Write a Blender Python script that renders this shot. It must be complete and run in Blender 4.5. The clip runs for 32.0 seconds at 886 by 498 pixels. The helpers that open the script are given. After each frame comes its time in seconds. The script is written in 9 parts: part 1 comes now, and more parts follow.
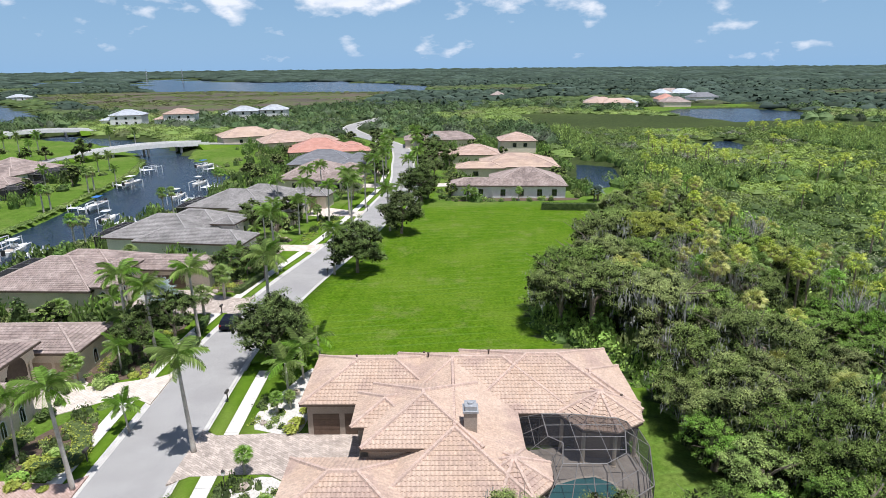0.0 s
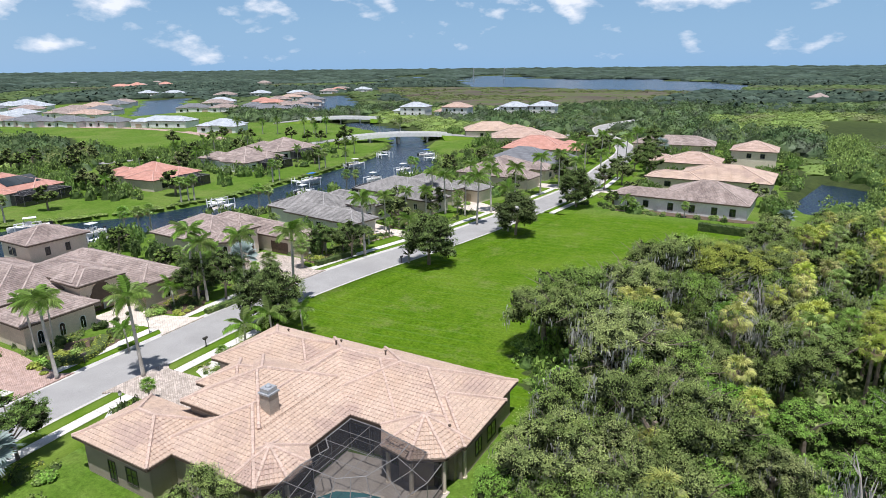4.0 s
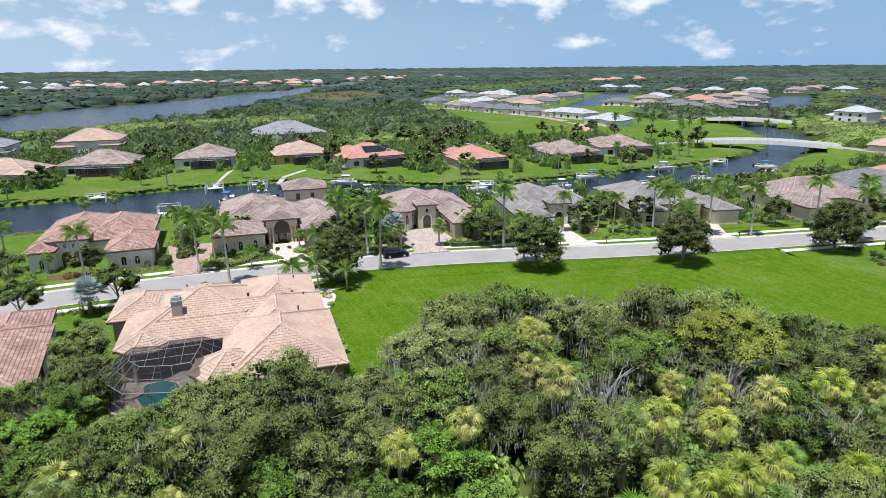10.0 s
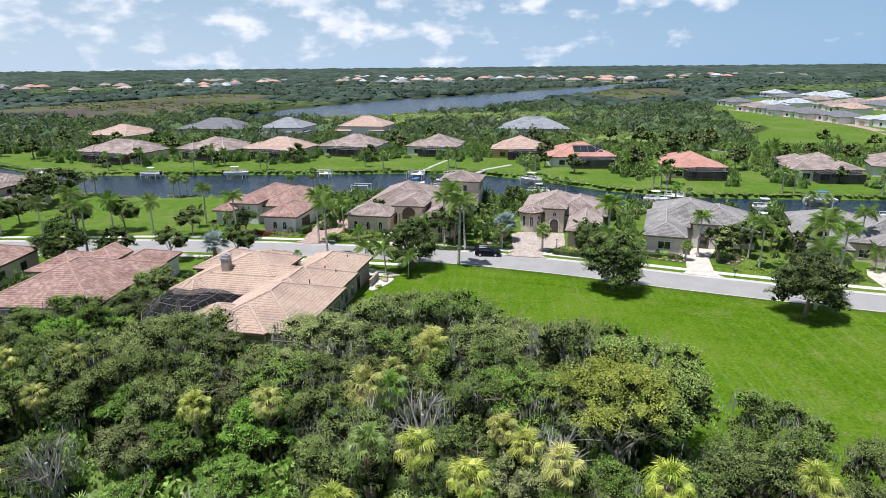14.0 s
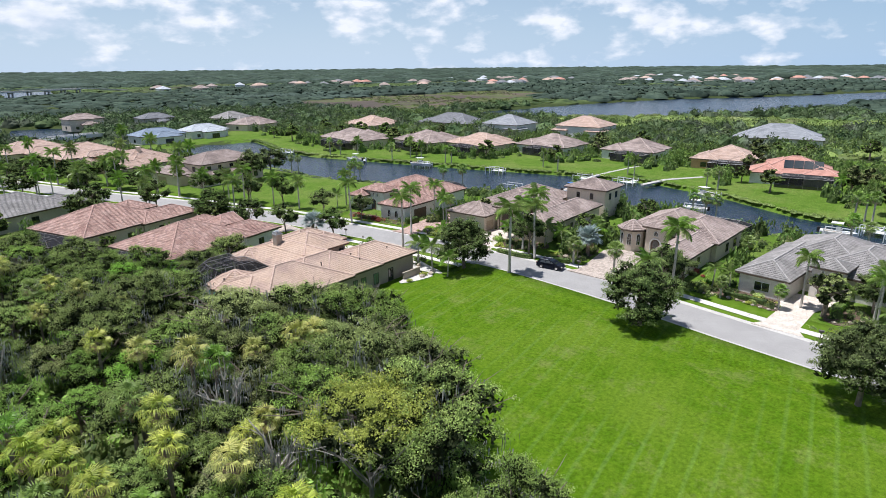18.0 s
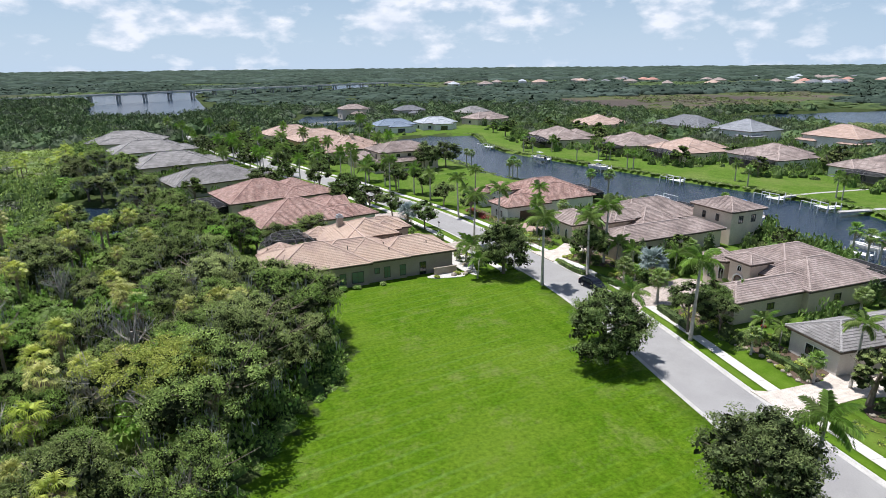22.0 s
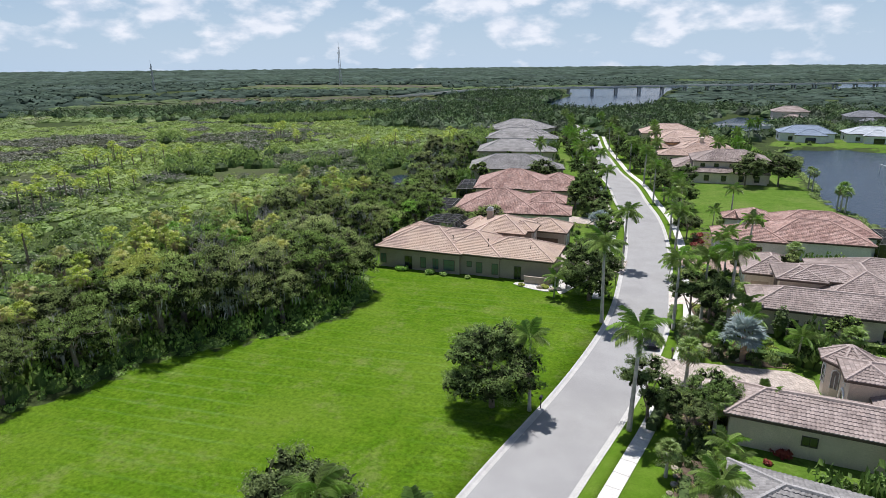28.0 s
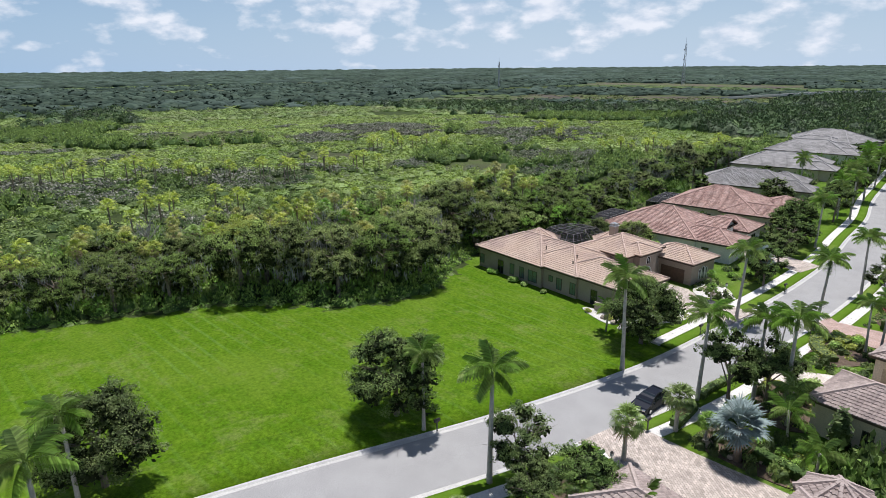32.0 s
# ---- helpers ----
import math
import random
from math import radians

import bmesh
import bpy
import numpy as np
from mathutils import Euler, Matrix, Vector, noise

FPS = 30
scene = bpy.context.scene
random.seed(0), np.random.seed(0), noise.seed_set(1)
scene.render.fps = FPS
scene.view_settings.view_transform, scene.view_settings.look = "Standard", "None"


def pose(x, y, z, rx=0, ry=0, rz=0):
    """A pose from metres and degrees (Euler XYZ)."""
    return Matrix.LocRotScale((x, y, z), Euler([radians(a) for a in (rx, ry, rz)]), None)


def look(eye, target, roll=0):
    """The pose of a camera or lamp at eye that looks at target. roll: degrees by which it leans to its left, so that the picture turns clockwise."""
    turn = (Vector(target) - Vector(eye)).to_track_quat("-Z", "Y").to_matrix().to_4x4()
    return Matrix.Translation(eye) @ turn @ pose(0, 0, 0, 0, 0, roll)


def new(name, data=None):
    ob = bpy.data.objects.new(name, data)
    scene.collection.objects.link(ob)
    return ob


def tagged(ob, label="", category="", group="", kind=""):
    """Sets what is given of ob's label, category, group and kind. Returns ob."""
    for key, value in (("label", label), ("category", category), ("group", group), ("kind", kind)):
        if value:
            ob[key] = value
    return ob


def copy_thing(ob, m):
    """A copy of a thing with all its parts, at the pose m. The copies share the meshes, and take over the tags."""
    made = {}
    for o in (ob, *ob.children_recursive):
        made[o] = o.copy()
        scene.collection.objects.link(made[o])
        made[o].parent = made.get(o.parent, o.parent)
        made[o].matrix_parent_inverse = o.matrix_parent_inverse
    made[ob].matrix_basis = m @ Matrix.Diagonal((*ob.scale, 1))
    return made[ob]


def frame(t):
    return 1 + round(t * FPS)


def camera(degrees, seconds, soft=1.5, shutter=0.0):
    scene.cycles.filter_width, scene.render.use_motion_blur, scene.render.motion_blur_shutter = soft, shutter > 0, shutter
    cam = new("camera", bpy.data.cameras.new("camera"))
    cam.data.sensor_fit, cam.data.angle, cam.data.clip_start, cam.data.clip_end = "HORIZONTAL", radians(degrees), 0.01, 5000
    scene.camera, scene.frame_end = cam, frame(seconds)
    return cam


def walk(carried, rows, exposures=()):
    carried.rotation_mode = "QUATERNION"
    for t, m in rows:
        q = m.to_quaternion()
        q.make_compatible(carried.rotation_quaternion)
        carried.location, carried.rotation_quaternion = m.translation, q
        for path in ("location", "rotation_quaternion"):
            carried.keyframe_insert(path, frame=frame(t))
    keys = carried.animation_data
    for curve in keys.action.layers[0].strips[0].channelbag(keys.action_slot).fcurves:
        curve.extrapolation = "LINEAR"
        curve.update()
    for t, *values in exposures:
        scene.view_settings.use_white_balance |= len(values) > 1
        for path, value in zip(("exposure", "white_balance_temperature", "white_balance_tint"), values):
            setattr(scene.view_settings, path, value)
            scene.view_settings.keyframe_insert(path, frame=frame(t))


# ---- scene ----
cam = camera(71.84, 32.0, soft=0.5)
# seconds, x, y, z, heading, tilt: a level ring flown round the open lot
ROWS = [
    (0, 0.01, 0.01, 34.86, 0.15, -16.67),
    (1, 10.09, 1.01, 34.86, 7.69, -16.67),
    (2, 20.05, 3.05, 34.86, 15.15, -16.67),
    (3, 29.77, 6.07, 34.86, 22.23, -16.67),
    (4, 38.97, 10.64, 34.86, 29.30, -16.67),
    (5, 47.89, 15.83, 34.86, 36.29, -16.68),
    (6, 56.36, 21.71, 34.86, 43.47, -16.68),
    (7, 63.64, 28.97, 34.86, 50.49, -16.67),
    (8, 69.96, 37.16, 34.86, 57.69, -16.67),
    (9, 75.07, 46.08, 34.86, 65.08, -16.68),
    (10, 78.82, 55.31, 34.86, 72.67, -16.70),
    (11, 81.18, 65.07, 34.86, 80.24, -16.72),
    (12, 82.14, 74.97, 34.86, 87.75, -16.74),
    (13, 81.94, 84.85, 34.86, 95.08, -16.75),
    (14, 80.47, 94.74, 34.86, 102.03, -16.76),
    (15, 77.20, 104.14, 34.86, 108.90, -16.76),
    (16, 73.10, 113.32, 34.86, 115.69, -16.75),
    (17, 68.52, 122.12, 34.86, 122.31, -16.73),
    (18, 62.55, 130.39, 34.86, 129.03, -16.70),
    (19, 55.54, 138.07, 34.86, 135.69, -16.68),
    (20, 47.75, 144.86, 34.86, 142.32, -16.69),
    (21, 39.17, 150.83, 34.86, 149.24, -16.70),
    (22, 29.90, 155.55, 34.86, 156.03, -16.72),
    (23, 20.20, 159.04, 34.86, 162.70, -16.74),
    (24, 9.98, 161.39, 34.86, 169.28, -16.75),
    (25, -0.60, 162.13, 34.86, 176.58, -16.75),
    (26, -11.28, 162.08, 34.86, 184.51, -16.74),
    (27, -21.65, 160.89, 34.86, 192.72, -16.73),
    (28, -31.36, 157.54, 34.86, 201.09, -16.73),
    (29, -40.36, 152.81, 34.86, 209.08, -16.72),
    (30, -48.78, 146.96, 34.86, 217.00, -16.70),
    (31, -56.43, 139.91, 34.86, 225.04, -16.69),
    (32, -63.18, 132.00, 34.86, 232.97, -16.66),
]
ROLL = -0.53
walk(cam, [(t, pose(x, y, z, 90 + tilt, 0, yaw) @ pose(0, 0, 0, 0, 0, ROLL)) for t, x, y, z, yaw, tilt in ROWS],
     exposures=[(0.0, 0.12, 6080, 13), (18.0, 0.14, 6080, 13), (24.0, 0.07, 6080, 13), (32.0, -0.01, 6080, 13)])

# ---- world and sun ----
SUN_EL, SUN_AZ = radians(74.0), math.atan2(0.62, -0.78)   # azimuth from +y towards +x
world = bpy.data.worlds.new("world")
scene.world = world
world.use_nodes = True
wn, wl = world.node_tree.nodes, world.node_tree.links
wn.clear()
w_out = wn.new("ShaderNodeOutputWorld")
w_bg = wn.new("ShaderNodeBackground")
w_bg.inputs["Strength"].default_value = 0.07
sky = wn.new("ShaderNodeTexSky")
sky.sky_type = 'NISHITA'
sky.sun_disc = False
sky.sun_elevation = SUN_EL
sky.sun_rotation = SUN_AZ
sky.altitude = 30
sky.air_density, sky.dust_density, sky.ozone_density = 1.0, 0.1, 4.0


def wnode(kind, **inputs):
    n = wn.new(kind)
    for k, v in inputs.items():
        n.inputs[int(k[1:]) if k[1:].isdigit() else k].default_value = v
    return n


# fair-weather cumulus: noise on the direction, stretched along the horizon
w_co = wn.new("ShaderNodeTexCoord")
w_map = wnode("ShaderNodeMapping")
w_map.inputs["Scale"].default_value = (8.0, 8.0, 17.0)
wl.new(w_co.outputs["Generated"], w_map.inputs["Vector"])
w_n1 = wnode("ShaderNodeTexNoise", Scale=1.5, Detail=8.0, Roughness=0.52)
wl.new(w_map.outputs["Vector"], w_n1.inputs["Vector"])
w_sep = wn.new("ShaderNodeSeparateXYZ")
wl.new(w_co.outputs["Generated"], w_sep.inputs["Vector"])
# more cover towards the south
w_cov = wn.new("ShaderNodeMapRange")
w_cov.inputs["From Min"].default_value, w_cov.inputs["From Max"].default_value = 0.5, -0.9
w_cov.inputs["To Min"].default_value, w_cov.inputs["To Max"].default_value = 0.035, 0.115
wl.new(w_sep.outputs["Y"], w_cov.inputs["Value"])
w_low = wn.new("ShaderNodeMapRange")
w_low.inputs["From Min"].default_value, w_low.inputs["From Max"].default_value = 0.0, 0.1
w_low.inputs["To Min"].default_value, w_low.inputs["To Max"].default_value = -0.10, 0.03
wl.new(w_sep.outputs["Z"], w_low.inputs["Value"])
w_a1 = wn.new("ShaderNodeMath")
wl.new(w_n1.outputs["Fac"], w_a1.inputs[0]), wl.new(w_cov.outputs["Result"], w_a1.inputs[1])
w_a2 = wn.new("ShaderNodeMath")
wl.new(w_a1.outputs[0], w_a2.inputs[0]), wl.new(w_low.outputs["Result"], w_a2.inputs[1])
w_ramp = wn.new("ShaderNodeValToRGB")
w_ramp.color_ramp.elements[0].position, w_ramp.color_ramp.elements[1].position = 0.555, 0.70
w_high = wn.new("ShaderNodeMapRange")
w_high.inputs["From Min"].default_value, w_high.inputs["From Max"].default_value = 0.3, 0.75
w_high.inputs["To Min"].default_value, w_high.inputs["To Max"].default_value = 0.0, -0.09
wl.new(w_sep.outputs["Z"], w_high.inputs["Value"])
w_a3 = wn.new("ShaderNodeMath")
wl.new(w_a2.outputs[0], w_a3.inputs[0]), wl.new(w_high.outputs["Result"], w_a3.inputs[1])
wl.new(w_a3.outputs[0], w_ramp.inputs["Fac"])
w_n2 = wnode("ShaderNodeTexNoise", Scale=3.0, Detail=6.0)
wl.new(w_map.outputs["Vector"], w_n2.inputs["Vector"])
w_shade = wn.new("ShaderNodeValToRGB")
w_shade.color_ramp.elements[0].position, w_shade.color_ramp.elements[1].position = 0.35, 0.62
w_shade.color_ramp.elements[0].color, w_shade.color_ramp.elements[1].color = (8.6, 9.7, 10.9, 1), (12.2, 12.5, 12.8, 1)
wl.new(w_n2.outputs["Fac"], w_shade.inputs["Fac"])
w_mix = wn.new("ShaderNodeMix")
w_mix.data_type = 'RGBA'
wl.new(w_ramp.outputs["Color"], w_mix.inputs["Factor"])
w_haze = wn.new("ShaderNodeMapRange")
w_haze.inputs["From Min"].default_value, w_haze.inputs["From Max"].default_value = 0.0, 0.30
w_haze.inputs["To Min"].default_value, w_haze.inputs["To Max"].default_value = 0.92, 0.0
wl.new(w_sep.outputs["Z"], w_haze.inputs["Value"])
w_air = wn.new("ShaderNodeMix")
w_air.data_type = 'RGBA'
w_side = wn.new("ShaderNodeMapRange")
w_side.inputs["From Min"].default_value, w_side.inputs["From Max"].default_value = 0.6, -0.7
wl.new(w_sep.outputs["Y"], w_side.inputs["Value"])
w_tone = wn.new("ShaderNodeMix")
w_tone.data_type = 'RGBA'
w_tone.inputs["A"].default_value, w_tone.inputs["B"].default_value = (3.7, 6.4, 9.5, 1), (7.4, 9.2, 10.9, 1)
wl.new(w_side.outputs["Result"], w_tone.inputs["Factor"])
wl.new(w_tone.outputs["Result"], w_air.inputs["B"])
wl.new(w_haze.outputs["Result"], w_air.inputs["Factor"])
wl.new(sky.outputs["Color"], w_air.inputs["A"])
wl.new(w_air.outputs["Result"], w_mix.inputs["A"])
wl.new(w_shade.outputs["Color"], w_mix.inputs["B"])
wl.new(w_mix.outputs["Result"], w_bg.inputs["Color"])
wl.new(w_bg.outputs[0], w_out.inputs[0])

sun = new("sun", bpy.data.lights.new("sun", 'SUN'))
sun.data.energy, sun.data.angle, sun.data.color = 5.0, radians(0.53), (1.0, 0.965, 0.91)
sun_dir = Vector((math.sin(SUN_AZ) * math.cos(SUN_EL), math.cos(SUN_AZ) * math.cos(SUN_EL), math.sin(SUN_EL)))
sun.matrix_world = look(sun_dir * 300, (0, 0, 0))

# ---- materials ----
def mat(name, a, b, scale=1.0, fine=0.0, rough=0.8, bump=0.0, metal=0.0, island=0.0, obj=0.0, spec=0.4, detail=5.0, third=None, third_scale=0.1,
        trans=0.0):
    """Two colours mixed by coarse noise, a finer grain, an optional third colour in broad patches, and per-piece variation."""
    m = bpy.data.materials.new(name)
    m.use_nodes = True
    nt = m.node_tree
    bs = nt.nodes["Principled BSDF"]
    bs.inputs["Roughness"].default_value, bs.inputs["Metallic"].default_value = rough, metal
    bs.inputs["Specular IOR Level"].default_value = spec
    geo = nt.nodes.new("ShaderNodeNewGeometry")
    pos = geo.outputs["Position"]

    def noise_tex(s, d=detail):
        n = nt.nodes.new("ShaderNodeTexNoise")
        n.inputs["Scale"].default_value, n.inputs["Detail"].default_value = s, d
        nt.links.new(pos, n.inputs["Vector"])
        return n.outputs["Fac"]

    def ramp(v, lo, hi):
        r = nt.nodes.new("ShaderNodeMapRange")
        r.inputs["From Min"].default_value, r.inputs["From Max"].default_value = lo, hi
        nt.links.new(v, r.inputs["Value"])
        return r.outputs["Result"]

    def mixc(f, x, y):
        n = nt.nodes.new("ShaderNodeMix")
        n.data_type = 'RGBA'
        if isinstance(f, float):
            n.inputs["Factor"].default_value = f
        else:
            nt.links.new(f, n.inputs["Factor"])
        for v, k in ((x, "A"), (y, "B")):
            if isinstance(v, tuple):
                n.inputs[k].default_value = (*v, 1)
            else:
                nt.links.new(v, n.inputs[k])
        return n.outputs["Result"]

    col = mixc(ramp(noise_tex(scale), 0.35, 0.65), a, b)
    if third:
        col = mixc(ramp(noise_tex(third_scale, 3), 0.52, 0.66), col, third)

    def vary(c, v, amount):
        h = nt.nodes.new("ShaderNodeHueSaturation")
        r = nt.nodes.new("ShaderNodeMapRange")
        r.inputs["To Min"].default_value, r.inputs["To Max"].default_value = 1 - amount, 1 + amount
        nt.links.new(v, r.inputs["Value"])
        nt.links.new(r.outputs["Result"], h.inputs["Value"])
        nt.links.new(c, h.inputs["Color"])
        return h.outputs["Color"]

    if island:
        col = vary(col, geo.outputs["Random Per Island"], island)
    if obj:
        oi = nt.nodes.new("ShaderNodeObjectInfo")
        col = vary(col, oi.outputs["Random"], obj)
        # each plant also has its own hue
        ml, fr_ = nt.nodes.new("ShaderNodeMath"), nt.nodes.new("ShaderNodeMath")
        ml.operation, ml.inputs[1].default_value, fr_.operation = 'MULTIPLY', 7.31, 'FRACT'
        nt.links.new(oi.outputs["Random"], ml.inputs[0]), nt.links.new(ml.outputs[0], fr_.inputs[0])
        hs, hr, sr = nt.nodes.new("ShaderNodeHueSaturation"), nt.nodes.new("ShaderNodeMapRange"), nt.nodes.new("ShaderNodeMapRange")
        hr.inputs["To Min"].default_value, hr.inputs["To Max"].default_value = 0.5 - 0.06 * obj, 0.5 + 0.10 * obj
        sr.inputs["To Min"].default_value, sr.inputs["To Max"].default_value = 1 - 0.7 * obj, 1 + 0.4 * obj
        nt.links.new(fr_.outputs[0], hr.inputs["Value"]), nt.links.new(fr_.outputs[0], sr.inputs["Value"])
        nt.links.new(hr.outputs["Result"], hs.inputs["Hue"]), nt.links.new(sr.outputs["Result"], hs.inputs["Saturation"])
        nt.links.new(col, hs.inputs["Color"])
        col = hs.outputs["Color"]
    if fine:
        f = noise_tex(fine, 4)
        col = vary(col, ramp(f, 0.3, 0.7), 0.16)
        if bump:
            bn = nt.nodes.new("ShaderNodeBump")
            bn.inputs["Strength"].default_value, bn.inputs["Distance"].default_value = bump, 0.03
            nt.links.new(f, bn.inputs["Height"])
            nt.links.new(bn.outputs["Normal"], bs.inputs["Normal"])
    nt.links.new(col, bs.inputs["Base Color"])
    if trans:
        tr = nt.nodes.new("ShaderNodeBsdfTranslucent")
        nt.links.new(col, tr.inputs["Color"])
        mx = nt.nodes.new("ShaderNodeMixShader")
        mx.inputs[0].default_value = trans
        nt.links.new(bs.outputs[0], mx.inputs[1])
        nt.links.new(tr.outputs[0], mx.inputs[2])
        nt.links.new(mx.outputs[0], nt.nodes["Material Output"].inputs["Surface"])
    return m


M = {}
M["asphalt"] = mat("asphalt", (0.318, 0.308, 0.296), (0.350, 0.340, 0.326), 0.35, 14, 0.95, 0.3, third=(0.300, 0.290, 0.280), third_scale=0.12, spec=0.15)
M["concrete"] = mat("concrete", (0.60, 0.57, 0.52), (0.68, 0.65, 0.60), 0.6, 9, 0.85, 0.2)
M["kerb"] = mat("kerb_concrete", (0.46, 0.44, 0.41), (0.55, 0.53, 0.49), 0.8, 9, 0.85, 0.2)
M["turf"] = mat("mown_turf", (0.082, 0.158, 0.010), (0.112, 0.188, 0.018), 0.55, 9, 0.95, 0.5, spec=0.06, third=(0.140, 0.200, 0.034), third_scale=0.07)
M["mulch"] = mat("mulch", (0.09, 0.06, 0.04), (0.14, 0.10, 0.07), 3, 25, 0.95, 0.5)
M["gravel"] = mat("pale_gravel", (0.50, 0.47, 0.42), (0.66, 0.63, 0.58), 6, 18, 0.9, 0.5)
M["stone"] = mat("field_stone", (0.36, 0.29, 0.22), (0.48, 0.41, 0.34), 2, 12, 0.9, 0.4, obj=0.2)
M["tile_peach"] = mat("peach_roof_tile", (0.475, 0.345, 0.258), (0.520, 0.392, 0.305), 0.25, 5, 0.75, 0.15, island=0.07, third=(0.40, 0.29, 0.235), third_scale=0.22)
M["tile_brown"] = mat("brown_roof_tile", (0.275, 0.215, 0.188), (0.375, 0.302, 0.268), 0.5, 5, 0.75, 0.15, island=0.2, third=(0.225, 0.175, 0.155), third_scale=0.2)
M["tile_grey"] = mat("grey_roof_tile", (0.225, 0.212, 0.20), (0.30, 0.282, 0.268), 0.5, 5, 0.75, 0.15, island=0.16, third=(0.185, 0.175, 0.165), third_scale=0.2)
M["tile_red"] = mat("red_roof_tile", (0.335, 0.205, 0.165), (0.415, 0.280, 0.235), 0.8, 5, 0.75, 0.15, island=0.28, third=(0.28, 0.165, 0.135), third_scale=0.3)
M["tile_coral"] = mat("coral_roof_tile", (0.46, 0.225, 0.17), (0.52, 0.28, 0.22), 0.6, 5, 0.75, 0.1, island=0.08)
M["tile_pink"] = mat("salmon_roof_tile", (0.42, 0.295, 0.230), (0.49, 0.36, 0.295), 0.6, 5, 0.75, 0.1, island=0.14)
M["tile_white"] = mat("pale_grey_roof_shingle", (0.40, 0.43, 0.46), (0.50, 0.52, 0.54), 0.6, 5, 0.7, 0.1, island=0.07, third=(0.34, 0.36, 0.39), third_scale=0.3)
M["tile_shingle"] = mat("grey_roof_shingle", (0.25, 0.26, 0.275), (0.32, 0.33, 0.345), 0.6, 5, 0.75, 0.1, island=0.10, third=(0.21, 0.22, 0.235), third_scale=0.3)
M["tile_slate"] = mat("slate_roof_tile", (0.155, 0.16, 0.17), (0.20, 0.20, 0.21), 0.6, 5, 0.7, 0.1, island=0.12)
M["tile_blue"] = mat("blue_grey_roof_metal", (0.20, 0.25, 0.32), (0.25, 0.30, 0.37), 0.6, 5, 0.5, 0.1, island=0.06)
M["stucco_taupe"] = mat("taupe_stucco", (0.335, 0.280, 0.228), (0.375, 0.318, 0.262), 0.7, 12, 0.9, 0.25)
M["stucco_beige"] = mat("beige_stucco", (0.64, 0.55, 0.44), (0.70, 0.61, 0.495), 0.7, 12, 0.9, 0.25)
M["stucco_tan"] = mat("tan_stucco", (0.60, 0.515, 0.42), (0.66, 0.57, 0.47), 0.7, 12, 0.9, 0.25)
M["stucco_white"] = mat("white_stucco", (0.70, 0.69, 0.66), (0.78, 0.77, 0.74), 0.7, 12, 0.85, 0.2)
M["stucco_grey"] = mat("grey_stucco", (0.45, 0.42, 0.375), (0.50, 0.47, 0.425), 0.7, 12, 0.9, 0.25)
M["stucco_pale"] = mat("pale_grey_stucco", (0.64, 0.60, 0.55), (0.70, 0.66, 0.61), 0.7, 12, 0.9, 0.25)
M["stucco_orange"] = mat("orange_stucco", (0.52, 0.31, 0.16), (0.58, 0.36, 0.20), 0.7, 12, 0.9, 0.25)
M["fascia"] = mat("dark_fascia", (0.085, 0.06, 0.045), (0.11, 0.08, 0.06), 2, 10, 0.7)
M["garage"] = mat("brown_garage_door", (0.10, 0.065, 0.045), (0.13, 0.085, 0.06), 2, 10, 0.6)
M["garage_tan"] = mat("tan_garage_door", (0.45, 0.35, 0.25), (0.50, 0.40, 0.30), 2, 10, 0.6)
M["garage_cream"] = mat("cream_garage_door", (0.62, 0.54, 0.45), (0.66, 0.58, 0.49), 2, 10, 0.6)
M["frame_dark"] = mat("dark_bronze_metal", (0.05, 0.045, 0.04), (0.07, 0.06, 0.055), 2, 10, 0.45)
M["cage"] = mat("cage_frame_aluminium", (0.16, 0.15, 0.14), (0.20, 0.19, 0.18), 2, 10, 0.4)
M["white_paint"] = mat("white_paint", (0.74, 0.74, 0.72), (0.82, 0.82, 0.80), 1, 8, 0.5)
M["trunk"] = mat("bark", (0.16, 0.125, 0.095), (0.24, 0.20, 0.16), 2, 14, 0.95, 0.5)
M["palm_trunk"] = mat("palm_trunk_grey", (0.38, 0.35, 0.31), (0.50, 0.47, 0.42), 1.5, 10, 0.9, 0.4)
M["palm_boot"] = mat("palm_trunk_brown", (0.20, 0.155, 0.115), (0.30, 0.24, 0.19), 2, 12, 0.95, 0.5)
M["shaft"] = mat("green_crownshaft", (0.13, 0.22, 0.05), (0.19, 0.27, 0.08), 2, 8, 0.5)
M["frond"] = mat("palm_frond_green", (0.165, 0.265, 0.042), (0.270, 0.385, 0.078), 0.8, 0, 0.42, island=0.32, obj=0.2, trans=0.3)
M["frond_yellow"] = mat("palm_frond_yellow", (0.290, 0.350, 0.050), (0.560, 0.550, 0.120), 0.5, 0, 0.5, island=0.35, obj=0.22, trans=0.28)
M["frond_silver"] = mat("palm_frond_silver", (0.20, 0.26, 0.24), (0.29, 0.35, 0.33), 0.8, 0, 0.55, island=0.2, trans=0.15)
M["frond_dead"] = mat("palm_frond_dead", (0.30, 0.21, 0.12), (0.40, 0.30, 0.19), 0.8, 0, 0.9, island=0.25)
M["leaf_oak"] = mat("oak_leaf", (0.180, 0.252, 0.060), (0.385, 0.470, 0.130), 0.9, 0, 0.65, island=0.44, obj=0.24, trans=0.32, spec=0.2)
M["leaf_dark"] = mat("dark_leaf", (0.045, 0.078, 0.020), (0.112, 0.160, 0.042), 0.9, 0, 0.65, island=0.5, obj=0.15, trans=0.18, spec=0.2)
